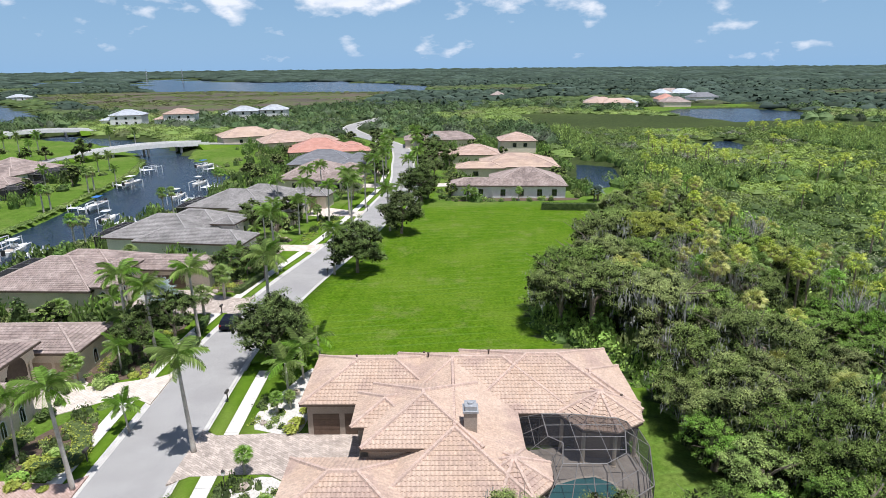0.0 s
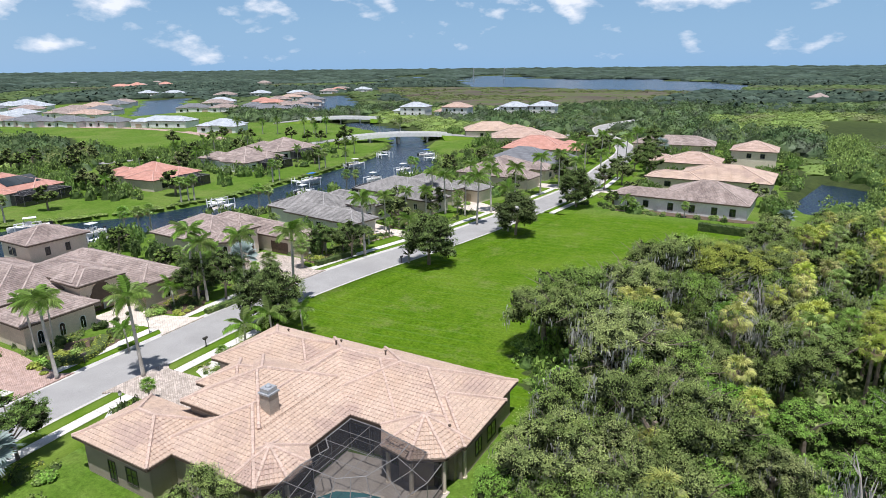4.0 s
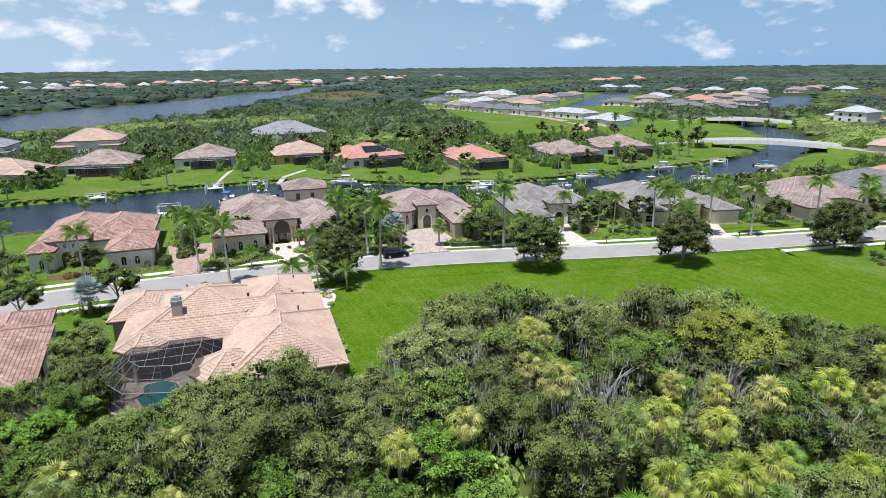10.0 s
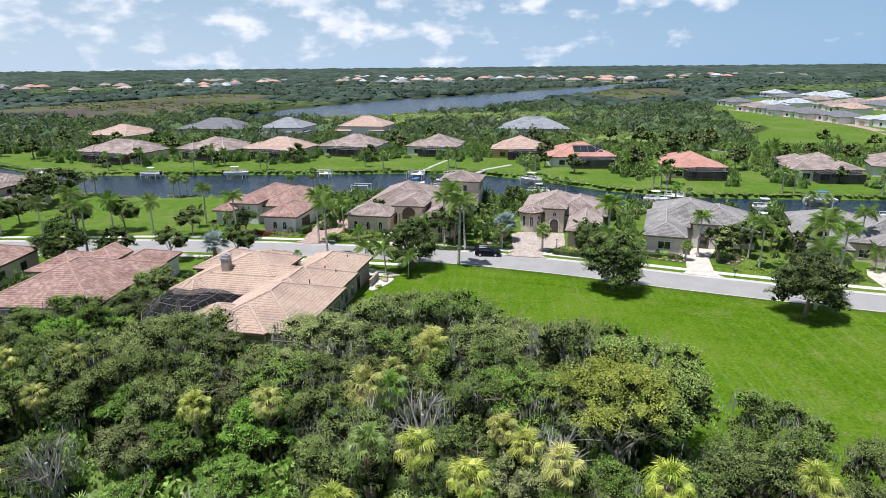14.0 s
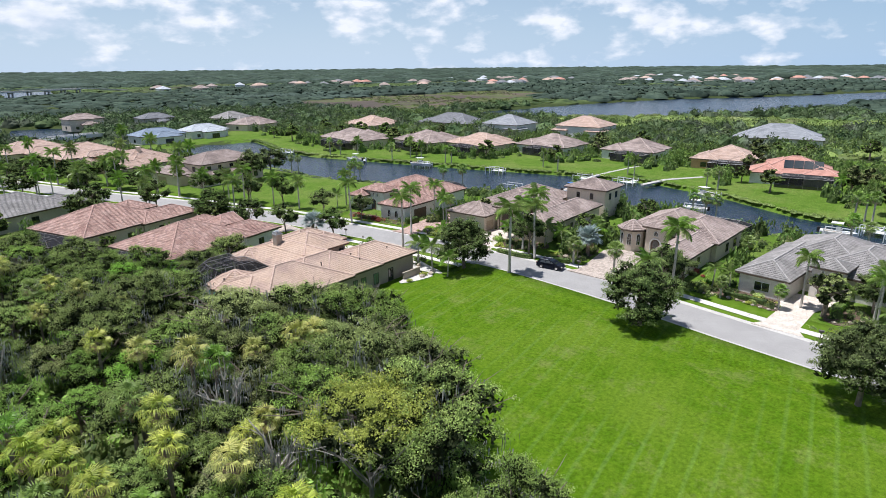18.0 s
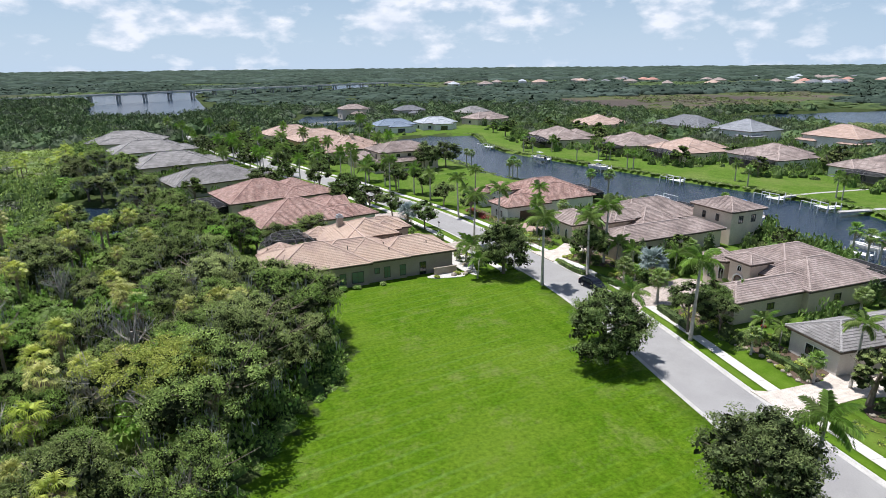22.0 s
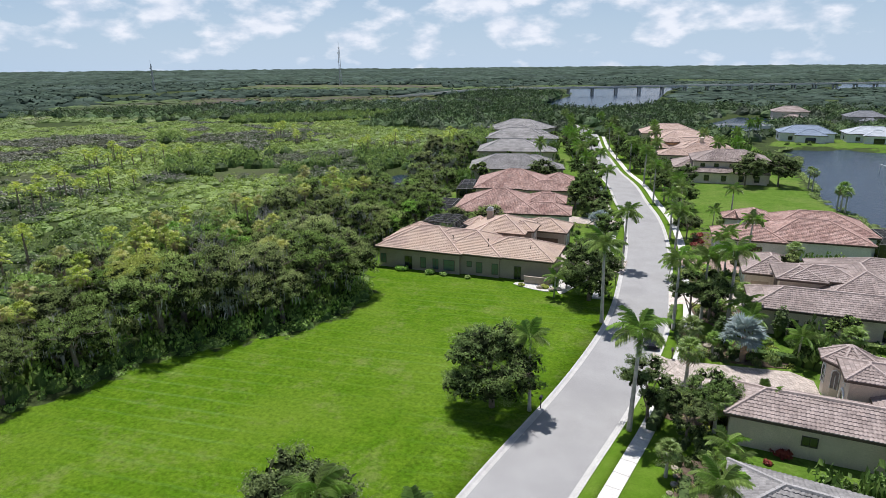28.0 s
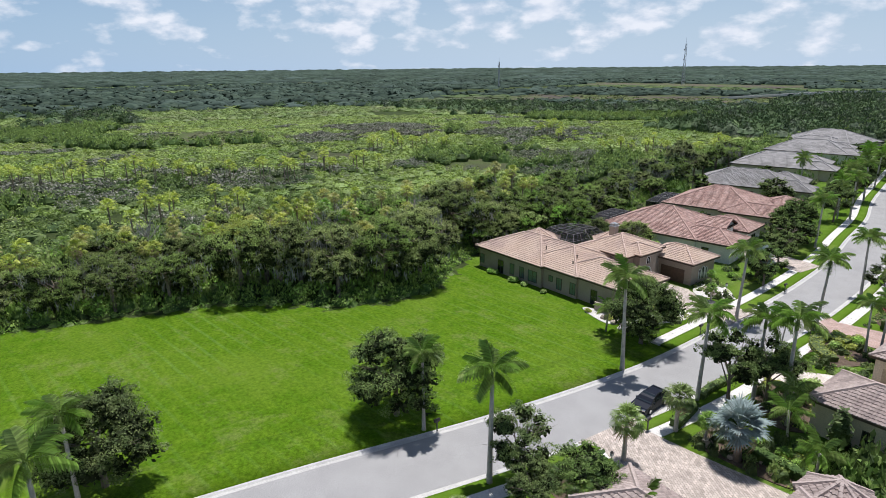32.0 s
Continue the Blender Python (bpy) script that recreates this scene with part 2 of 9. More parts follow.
M["leaf_bright"] = mat("bright_leaf", (0.235, 0.375, 0.070), (0.400, 0.535, 0.130), 0.9, 0, 0.65, island=0.44, obj=0.22, trans=0.34, spec=0.2)
M["leaf_lime"] = mat("lime_leaf", (0.29, 0.345, 0.050), (0.43, 0.470, 0.085), 0.5, 0, 0.55, island=0.35, trans=0.25)
M["leaf_olive"] = mat("olive_leaf", (0.180, 0.240, 0.064), (0.365, 0.420, 0.135), 0.9, 0, 0.65, island=0.44, obj=0.26, trans=0.28, spec=0.2)
# near-black leaf tone that paints the shade inside the crowns
M["leaf_inner_shade"] = mat("shade_dark_inner_leaf", (0.022, 0.031, 0.012), (0.045, 0.057, 0.022), 0.6, 0, 0.9, island=0.2, spec=0.1)
M["leaf_red"] = mat("red_leaf", (0.20, 0.028, 0.02), (0.28, 0.05, 0.03), 1.5, 0, 0.6, island=0.3)
M["moss"] = mat("spanish_moss", (0.28, 0.28, 0.25), (0.46, 0.455, 0.42), 0.8, 0, 0.95, island=0.3)
M["deadwood"] = mat("bleached_wood", (0.30, 0.275, 0.245), (0.42, 0.39, 0.35), 1, 10, 0.9, 0.3)
# bluish dark tint: the haze of distance put into the leaf colour
M["woods_haze"] = mat("far_woods", (0.030, 0.048, 0.036), (0.068, 0.094, 0.066), 0.11, 0.5, 0.9, island=0.3, third=(0.066, 0.092, 0.074), third_scale=0.006, spec=0.05, detail=8.0)
M["mangrove"] = mat("mangrove_leaf", (0.225, 0.330, 0.050), (0.350, 0.440, 0.085), 0.04, 0, 0.6, island=0.4, third=(0.20, 0.27, 0.055), third_scale=0.025, trans=0.18)
M["scrub_green"] = mat("scrub_leaf", (0.140, 0.215, 0.044), (0.230, 0.305, 0.072), 0.04, 0, 0.6, island=0.38, third=(0.175, 0.200, 0.070), third_scale=0.03, trans=0.18)
M["scrub_grey"] = mat("grey_scrub_twig", (0.215, 0.215, 0.165), (0.325, 0.315, 0.255), 0.06, 0, 0.9, island=0.36, third=(0.16, 0.20, 0.08), third_scale=0.05)
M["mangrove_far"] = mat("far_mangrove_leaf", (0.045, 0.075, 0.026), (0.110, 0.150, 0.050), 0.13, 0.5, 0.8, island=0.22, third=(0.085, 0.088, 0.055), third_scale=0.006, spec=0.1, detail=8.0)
M["marsh_leaf"] = mat("marsh_bush_leaf", (0.085, 0.115, 0.036), (0.145, 0.175, 0.060), 0.04, 0, 0.8, island=0.35, third=(0.125, 0.110, 0.075), third_scale=0.012, spec=0.1)
M["hotblack"] = mat("car_paint_navy", (0.007, 0.009, 0.018), (0.009, 0.012, 0.022), 1, 0, 0.4, spec=0.18)
M["leaf_street"] = mat("street_oak_leaf", (0.105, 0.165, 0.042), (0.235, 0.305, 0.085), 0.9, 0, 0.6, island=0.44, obj=0.15, trans=0.26, spec=0.25)
M["leaf_woods"] = mat("woodland_leaf", (0.050, 0.090, 0.034), (0.124, 0.178, 0.070), 0.14, 0, 0.7, island=0.5, third=(0.115, 0.140, 0.090), third_scale=0.05, trans=0.15, spec=0.15)
M["leaf_mixed"] = mat("mixed_tree_leaf", (0.105, 0.165, 0.050), (0.205, 0.270, 0.085), 0.14, 0, 0.7, island=0.5, third=(0.160, 0.185, 0.110), third_scale=0.05, trans=0.2, spec=0.15)
M["rubber"] = mat("rubber", (0.02, 0.02, 0.02), (0.03, 0.03, 0.03), 4, 20, 0.9)
M["chrome"] = mat("chrome", (0.6, 0.6, 0.6), (0.65, 0.65, 0.65), 4, 0, 0.2, metal=1.0)
M["lamp_red"] = mat("tail_lamp", (0.25, 0.01, 0.01), (0.3, 0.015, 0.015), 4, 0, 0.2)
M["steel"] = mat("galvanised_steel", (0.38, 0.39, 0.40), (0.45, 0.46, 0.47), 1, 4, 0.5, metal=0.3)
M["blue_fabric"] = mat("blue_cover", (0.04, 0.16, 0.45), (0.06, 0.2, 0.5), 2, 8, 0.8)
M["wood_grey"] = mat("weathered_deck", (0.42, 0.40, 0.37), (0.54, 0.52, 0.49), 1, 12, 0.9, 0.3, obj=0.1)
# ridge tiles are bedded in paler mortar
CAPS = {}
for key, tone in (("peach", (0.54, 0.40, 0.325)), ("brown", (0.43, 0.345, 0.305)), ("grey", (0.36, 0.34, 0.325)), ("red", (0.46, 0.30, 0.25)), ("coral", (0.56, 0.33, 0.27)), ("pink", (0.54, 0.41, 0.34)),
                  ("white", (0.55, 0.57, 0.59)), ("shingle", (0.36, 0.37, 0.385)), ("slate", (0.26, 0.265, 0.275)), ("blue", (0.27, 0.32, 0.39))):
    CAPS[M["tile_" + key].name] = mat(key + "_ridge_tile", tuple(c * 0.92 for c in tone), tone, 0.8, 6, 0.8, 0.15, island=0.1)
M["boulder"] = M["stone"]
M["deck"] = mat("pool_deck", (0.42, 0.36, 0.30), (0.50, 0.44, 0.38), 0.8, 10, 0.85, 0.2)


def glassy(name, colour, rough, spec=0.6):
    m = mat(name, colour, tuple(c * 1.15 for c in colour), 0.4, 0, rough, spec=spec)
    return m


M["glass"] = glassy("window_glass", (0.018, 0.024, 0.026), 0.06, 0.9)
# green tint, lightened for the teal reflection painted into its colour
M["glass_green"] = glassy("tinted_glass_with_reflection", (0.085, 0.135, 0.12), 0.08, 0.9)

# screens: dark mesh that lets part of the light through
def screen(name, cover):
    m = bpy.data.materials.new(name)
    m.use_nodes = True
    nt = m.node_tree
    bs = nt.nodes["Principled BSDF"]
    bs.inputs["Base Color"].default_value, bs.inputs["Roughness"].default_value = (0.03, 0.03, 0.034, 1), 0.8
    bs.inputs["Specular IOR Level"].default_value = 0.1
    tr, mx = nt.nodes.new("ShaderNodeBsdfTransparent"), nt.nodes.new("ShaderNodeMixShader")
    mx.inputs[0].default_value = cover
    nt.links.new(tr.outputs[0], mx.inputs[1]), nt.links.new(bs.outputs[0], mx.inputs[2])
    nt.links.new(mx.outputs[0], nt.nodes["Material Output"].inputs["Surface"])
    return m


M["screen"] = screen("insect_screen", 0.46)
# more opaque mesh: its darkness stands in for the shade inside porches
M["screen_shade"] = screen("shade_dark_insect_screen", 0.76)


def water(name, colour, scale, bump):
    m = bpy.data.materials.new(name)
    m.use_nodes = True
    nt = m.node_tree
    bs = nt.nodes["Principled BSDF"]
    bs.inputs["Base Color"].default_value = (*colour, 1)
    bs.inputs["Roughness"].default_value, bs.inputs["IOR"].default_value = 0.20, 1.33
    bs.inputs["Specular IOR Level"].default_value = 0.36
    geo = nt.nodes.new("ShaderNodeNewGeometry")
    n = nt.nodes.new("ShaderNodeTexNoise")
    n.inputs["Scale"].default_value, n.inputs["Detail"].default_value = scale, 5
    nt.links.new(geo.outputs["Position"], n.inputs["Vector"])
    b = nt.nodes.new("ShaderNodeBump")
    b.inputs["Strength"].default_value, b.inputs["Distance"].default_value = bump, 0.22
    nt.links.new(n.outputs["Fac"], b.inputs["Height"])
    nt.links.new(b.outputs["Normal"], bs.inputs["Normal"])
    return m


M["water"] = water("canal_water", (0.012, 0.026, 0.048), 1.1, 0.9)
M["pool"] = water("pool_water", (0.06, 0.21, 0.22), 2.0, 0.15)

# the ground: turf, woodland floor and marsh by zone
m = bpy.data.materials.new("ground_cover")
m.use_nodes = True
nt = m.node_tree
bs = nt.nodes["Principled BSDF"]
bs.inputs["Roughness"].default_value, bs.inputs["Specular IOR Level"].default_value = 0.95, 0.06
geo = nt.nodes.new("ShaderNodeNewGeometry")
zone = nt.nodes.new("ShaderNodeAttribute")
zone.attribute_name = "zone"
zs = nt.nodes.new("ShaderNodeSeparateColor")
nt.links.new(zone.outputs["Color"], zs.inputs[0])


def g_noise(scale, detail=4, vec=None, rough=0.5):
    n = nt.nodes.new("ShaderNodeTexNoise")
    n.inputs["Scale"].default_value, n.inputs["Detail"].default_value, n.inputs["Roughness"].default_value = scale, detail, rough
    nt.links.new(vec or geo.outputs["Position"], n.inputs["Vector"])
    return n.outputs["Fac"]


def g_range(v, lo, hi, a=0.0, b=1.0):
    r = nt.nodes.new("ShaderNodeMapRange")
    for k, x in (("From Min", lo), ("From Max", hi), ("To Min", a), ("To Max", b)):
        r.inputs[k].default_value = x
    nt.links.new(v, r.inputs["Value"])
    return r.outputs["Result"]


def g_mix(f, a, b):
    n = nt.nodes.new("ShaderNodeMix")
    n.data_type = 'RGBA'
    nt.links.new(f, n.inputs["Factor"])
    for v, k in ((a, "A"), (b, "B")):
        if isinstance(v, tuple):
            n.inputs[k].default_value = (*v, 1)
        else:
            nt.links.new(v, n.inputs[k])
    return n.outputs["Result"]


def g_math(op, a, b):
    n = nt.nodes.new("ShaderNodeMath")
    n.operation = op
    for i, v in enumerate((a, b)):
        if isinstance(v, float):
            n.inputs[i].default_value = v
        else:
            nt.links.new(v, n.inputs[i])
    return n.outputs[0]


turf = g_mix(g_range(g_noise(0.55), 0.35, 0.65), (0.064, 0.136, 0.004), (0.091, 0.163, 0.008))
turf = g_mix(g_range(g_noise(0.07, 3), 0.46, 0.72), turf, (0.110, 0.178, 0.014))
turf = g_mix(g_range(g_noise(0.16, 8, rough=0.78), 0.53, 0.76), turf, (0.180, 0.205, 0.058))
garden = g_mix(g_range(g_noise(0.4), 0.35, 0.65), (0.078, 0.146, 0.016), (0.110, 0.180, 0.026))
garden = g_mix(g_range(g_noise(0.05, 5, rough=0.65), 0.47, 0.68), garden, (0.145, 0.188, 0.045))
turf = g_mix(zs.outputs["Blue"], turf, garden)
# mower tracks: thin pale lines along the lot
mp = nt.nodes.new("ShaderNodeMapping")
mp.inputs["Rotation"].default_value = (0, 0, radians(83))
nt.links.new(geo.outputs["Position"], mp.inputs["Vector"])
wv = nt.nodes.new("ShaderNodeTexWave")
wv.inputs["Scale"].default_value, wv.inputs["Distortion"].default_value, wv.inputs["Detail"].default_value = 0.14, 0.6, 2
nt.links.new(mp.outputs["Vector"], wv.inputs["Vector"])
tracks = g_math("MULTIPLY", g_range(wv.outputs["Fac"], 0.86, 0.99), g_range(g_noise(0.05, 4), 0.40, 0.66, 0.04, 0.40))
turf = g_mix(tracks, turf, (0.135, 0.235, 0.045))
woods = g_mix(g_range(g_noise(0.3), 0.35, 0.65), (0.036, 0.050, 0.018), (0.056, 0.076, 0.024))
woods = g_mix(g_range(g_noise(0.012, 4), 0.5, 0.66), woods, (0.062, 0.085, 0.026))
marsh = g_mix(g_range(g_noise(0.03, 7, rough=0.65), 0.42, 0.58), (0.125, 0.098, 0.082), (0.095, 0.125, 0.042))
marsh = g_mix(g_range(g_noise(0.008, 5), 0.5, 0.62), marsh, (0.092, 0.076, 0.066))
col = g_mix(zs.outputs["Green"], woods, marsh)
edge = g_math("ADD", zs.outputs["Red"], g_range(g_noise(0.5, 5), 0.3, 0.7, -0.22, 0.22))
col = g_mix(g_range(edge, 0.44, 0.56), col, turf)
h = nt.nodes.new("ShaderNodeHueSaturation")
grain = g_math("MULTIPLY", g_range(g_noise(9.0, 6, rough=0.75), 0.3, 0.7, 0.66, 1.34), g_range(g_noise(2.2, 5, rough=0.65), 0.3, 0.7, 0.68, 1.32))
nt.links.new(grain, h.inputs["Value"])
nt.links.new(col, h.inputs["Color"])
nt.links.new(h.outputs["Color"], bs.inputs["Base Color"])
bn = nt.nodes.new("ShaderNodeBump")
bn.inputs["Strength"].default_value, bn.inputs["Distance"].default_value = 0.6, 0.05
nt.links.new(g_noise(14.0, 4), bn.inputs["Height"])
nt.links.new(bn.outputs["Normal"], bs.inputs["Normal"])
M["ground"] = m


def pavers(name, colours, size):
    """Small rectangular pavers with dark joints and stones of several tones."""
    m = bpy.data.materials.new(name)
    m.use_nodes = True
    nt = m.node_tree
    bs = nt.nodes["Principled BSDF"]
    bs.inputs["Roughness"].default_value = 0.85
    geo = nt.nodes.new("ShaderNodeNewGeometry")
    mp = nt.nodes.new("ShaderNodeMapping")
    mp.inputs["Rotation"].default_value = (0, 0, 0.6)
    nt.links.new(geo.outputs["Position"], mp.inputs["Vector"])
    br = nt.nodes.new("ShaderNodeTexBrick")
    br.inputs["Scale"].default_value, br.inputs["Brick Width"].default_value, br.inputs["Row Height"].default_value = 1.0, size, size * 0.5
    br.inputs["Mortar Size"].default_value = 0.012
    br.inputs["Color1"].default_value, br.inputs["Color2"].default_value = (*colours[0], 1), (*colours[1], 1)
    br.inputs["Mortar"].default_value = (*[c * 0.55 for c in colours[0]], 1)
    nt.links.new(mp.outputs["Vector"], br.inputs["Vector"])
    n = nt.nodes.new("ShaderNodeTexNoise")
    n.inputs["Scale"].default_value, n.inputs["Detail"].default_value = 0.9, 6
    nt.links.new(geo.outputs["Position"], n.inputs["Vector"])
    r = nt.nodes.new("ShaderNodeMapRange")
    r.inputs["From Min"].default_value, r.inputs["From Max"].default_value, r.inputs["To Min"].default_value, r.inputs["To Max"].default_value = 0.3, 0.7, 0.82, 1.16
    nt.links.new(n.outputs["Fac"], r.inputs["Value"])
    h = nt.nodes.new("ShaderNodeHueSaturation")
    nt.links.new(r.outputs["Result"], h.inputs["Value"])
    nt.links.new(br.outputs["Color"], h.inputs["Color"])
    nt.links.new(h.outputs["Color"], bs.inputs["Base Color"])
    return m


M["paver"] = pavers("tan_pavers", ((0.37, 0.31, 0.26), (0.58, 0.49, 0.42)), 0.45)
M["paver_red"] = pavers("red_pavers", ((0.40, 0.27, 0.22), (0.50, 0.36, 0.31)), 0.4)
M["paver_pale"] = pavers("cream_pavers", ((0.60, 0.52, 0.44), (0.68, 0.60, 0.52)), 0.6)

# ---- mesh helpers ----
class Mesh:
    """Collects vertices and faces of one part."""

    def __init__(self):
        self.v, self.f = [], []

    def add(self, verts, faces):
        n = len(self.v)
        self.v += [tuple(p) for p in verts]
        self.f += [tuple(i + n for i in f) for f in faces]
        return self

    def box(self, x0, y0, z0, x1, y1, z1):
        return self.add([(x0, y0, z0), (x1, y0, z0), (x1, y1, z0), (x0, y1, z0), (x0, y0, z1), (x1, y0, z1), (x1, y1, z1), (x0, y1, z1)],
                        [(0, 3, 2, 1), (4, 5, 6, 7), (0, 1, 5, 4), (1, 2, 6, 5), (2, 3, 7, 6), (3, 0, 4, 7)])

    def prism(self, poly, z0, z1):
        n = len(poly)
        return self.add([(x, y, z0) for x, y in poly] + [(x, y, z1) for x, y in poly],
                        [tuple(range(n - 1, -1, -1)), tuple(range(n, 2 * n))] + [(i, (i + 1) % n, n + (i + 1) % n, n + i) for i in range(n)])

    def tube(self, pts, radii, sides=6, cap=True):
        rings, base = [], len(self.v)
        pts = [Vector(p) for p in pts]
        for i, p in enumerate(pts):
            d = (pts[min(i + 1, len(pts) - 1)] - pts[max(i - 1, 0)])
            q = d.to_track_quat("Z", "Y") if d.length > 1e-6 else Vector((0, 0, 1)).to_track_quat("Z", "Y")
            for k in range(sides):
                a = 2 * math.pi * k / sides
                self.v.append(tuple(p + q @ Vector((math.cos(a) * radii[i], math.sin(a) * radii[i], 0))))
        for i in range(len(pts) - 1):
            for k in range(sides):
                a, b = base + i * sides + k, base + i * sides + (k + 1) % sides
                self.f.append((a, b, b + sides, a + sides))
        if cap:
            self.f.append(tuple(base + k for k in range(sides - 1, -1, -1)))
            self.f.append(tuple(base + (len(pts) - 1) * sides + k for k in range(sides)))
        return self

    def bar(self, a, b, w):
        return self.tube([a, b], [w, w], 4)

    def arrays(self, verts, quads):
        """Adds numpy arrays of vertices and faces."""
        n = len(self.v)
        self.v += list(map(tuple, verts.tolist()))
        self.f += list(map(tuple, (quads + n).tolist()))
        return self


def mesh_of(mb, name, material, smooth=False):
    me = bpy.data.meshes.new(name)
    if isinstance(mb, Mesh):
        me.from_pydata(mb.v, [], mb.f)
    else:
        mb.to_mesh(me)
        mb.free()
    if material:
        me.materials.append(material)
    if smooth:
        me.shade_smooth()
    me.update()
    return me


def np_mesh(name, verts, faces, material, smooth=False):
    """A mesh from numpy arrays; faces of one size."""
    me = bpy.data.meshes.new(name)
    n, k = faces.shape
    me.vertices.add(len(verts)), me.loops.add(n * k), me.polygons.add(n)
    me.vertices.foreach_set("co", np.ascontiguousarray(verts, dtype=np.float32).ravel())
    me.loops.foreach_set("vertex_index", np.ascontiguousarray(faces, dtype=np.int32).ravel())
    me.polygons.foreach_set("loop_start", np.arange(0, n * k, k, dtype=np.int32))
    me.polygons.foreach_set("use_smooth", np.full(n, smooth))
    me.materials.append(material)
    me.update(calc_edges=True)
    return me


def part(name, mb, material, parent, label="", smooth=False):
    me = mb if isinstance(mb, bpy.types.Mesh) else mesh_of(mb, name, material, smooth)
    ob = new(name, me)
    ob.parent = parent
    if label:
        ob["label"] = label
    return ob


def thing(name, m, label, category, group="", kind=""):
    ob = new(name)
    ob.empty_display_size = 0.3
    ob.matrix_basis = m
    return tagged(ob, label, category, group, kind)


def setting(name, mb, material, label, category, smooth=False, kind="structure", group=""):
    me = mb if isinstance(mb, bpy.types.Mesh) else mesh_of(mb, name, material, smooth)
    return tagged(new(name, me), label, category, group, kind)


def spline(pts, step):
    """Catmull-Rom through plan points, evenly sampled, as an array."""
    p = np.array([pts[0]] + list(pts) + [pts[-1]], float)
    out = []
    for i in range(1, len(p) - 2):
        n = max(2, int(np.linalg.norm(p[i + 1] - p[i]) / step))
        for t in np.linspace(0, 1, n, endpoint=False):
            out.append(0.5 * ((2 * p[i]) + (p[i + 1] - p[i - 1]) * t + (2 * p[i - 1] - 5 * p[i] + 4 * p[i + 1] - p[i + 2]) * t ** 2
                              + (3 * p[i] - p[i - 1] - 3 * p[i + 1] + p[i + 2]) * t ** 3))
    out.append(p[-2])
    return np.array(out)


def offset_line(line, d):
    """The line moved d to its right."""
    t = np.gradient(line, axis=0)
    t /= np.linalg.norm(t, axis=1)[:, None]
    return line + np.c_[t[:, 1], -t[:, 0]] * d


def ribbon(mb, line, profile):
    """Sweeps a profile of (offset to the right, z) along a plan line."""
    rows = [np.c_[offset_line(line, d), np.full(len(line), z)] for d, z in profile]
    n, k = len(line), len(profile)
    v = np.concatenate(rows)
    q = [(j * n + i, (j + 1) * n + i, (j + 1) * n + i + 1, j * n + i + 1) for j in range(k - 1) for i in range(n - 1)]
    return mb.arrays(v, np.array(q))


def inside(poly, x, y):
    r = np.zeros(np.shape(x), bool)
    for (x0, y0), (x1, y1) in zip(poly, poly[1:] + poly[:1]):
        c = (y0 > y) != (y1 > y)
        r ^= c & (x < (x1 - x0) * (y - y0) / (y1 - y0 + 1e-12) + x0)
    return r


def edge_distance(poly, x, y):
    d = np.full(np.shape(x), 1e9)
    for (x0, y0), (x1, y1) in zip(poly, poly[1:] + poly[:1]):
        ex, ey = x1 - x0, y1 - y0
        t = np.clip(((x - x0) * ex + (y - y0) * ey) / (ex * ex + ey * ey), 0, 1)
        d = np.minimum(d, np.hypot(x - x0 - t * ex, y - y0 - t * ey))
    return np.where(inside(poly, x, y), -d, d)


# ---- plan: road, water, lawn and woods ----
ROAD = spline([(40, -232), (27, -207), (14, -172), (4.0, -117), (-5, -75), (-10.2, -52), (-16.5, -30), (-20.8, -8), (-24.0, 7), (-26.1, 21), (-27.6, 38), (-28.2, 55),
               (-28.4, 70), (-27.5, 82), (-25.2, 97), (-21.6, 114), (-18.6, 131), (-16.3, 148), (-14.4, 165), (-13.0, 180), (-13.2, 200), (-15, 225),
               (-16.5, 250), (-20, 275), (-30, 302), (-46, 335), (-56, 380), (-40, 455)], 2.0)
CANAL = [(-76, -108), (-70, -78), (-71, -47), (-68, -30), (-71, -15), (-76, 8), (-84, 40), (-88, 70), (-84, 92), (-80, 108), (-76, 130), (-71, 150), (-67.5, 168),
         (-70, 193), (-72, 208), (-88, 230), (-106, 256), (-126, 284), (-160, 320), (-215, 350), (-225, 335), (-172, 303), (-150, 288), (-119, 245), (-109, 215),
         (-105, 195), (-102, 172), (-99, 146), (-98, 128), (-103, 106), (-116, 86), (-125, 64), (-124, 38), (-116, 4), (-107, -42), (-102, -72),
         (-105, -100), (-114, -122), (-119, -138), (-98, -147), (-78, -142), (-70, -126)]
RIVER_WEST = [(-280, -155), (-354, -160), (-471, -140), (-600, -100), (-690, -30), (-981, 117), (-1500, 330), (-1500, 420), (-890, 150), (-540, 52),
    (-461, 42), (-393, 10), (-340, -55), (-293, -105)]
RIVER_SOUTH = [(88, -391), (99, -636), (140, -800), (-60, -920), (-10, -746), (-6, -480), (-8, -350), (30, -300), (70, -330)]
BACKWATER = [(-274, -1053), (-357, -1066), (-277, -847), (-200, -753)]
RIVER_NORTH = [(-880, 1850), (-1000, 2300), (-635, 1760), (-454, 1560), (-377, 1600), (-227, 1560), (-30, 1200), (-28, 930), (-148, 912), (-218, 928), (-345, 985), (-450, 980), (-640, 1300)]
RIVER_FAR = [(-1010, 1500), (-1330, 2300), (-950, 1680), (-870, 1330)]
LAKE = [(164, 464), (196, 524), (254, 520), (285, 455), (238, 408), (186, 392)]
POND_EAST = [(112, 262), (118, 290), (134, 300), (142, 282), (128, 260)]
POND_SOUTH = [(60, -20), (58, -34), (44, -28), (40, -2), (37, 16), (45, 10)]
POND_NORTH = [(42, 192), (50, 231), (62, 223), (57, 189), (46, 180)]
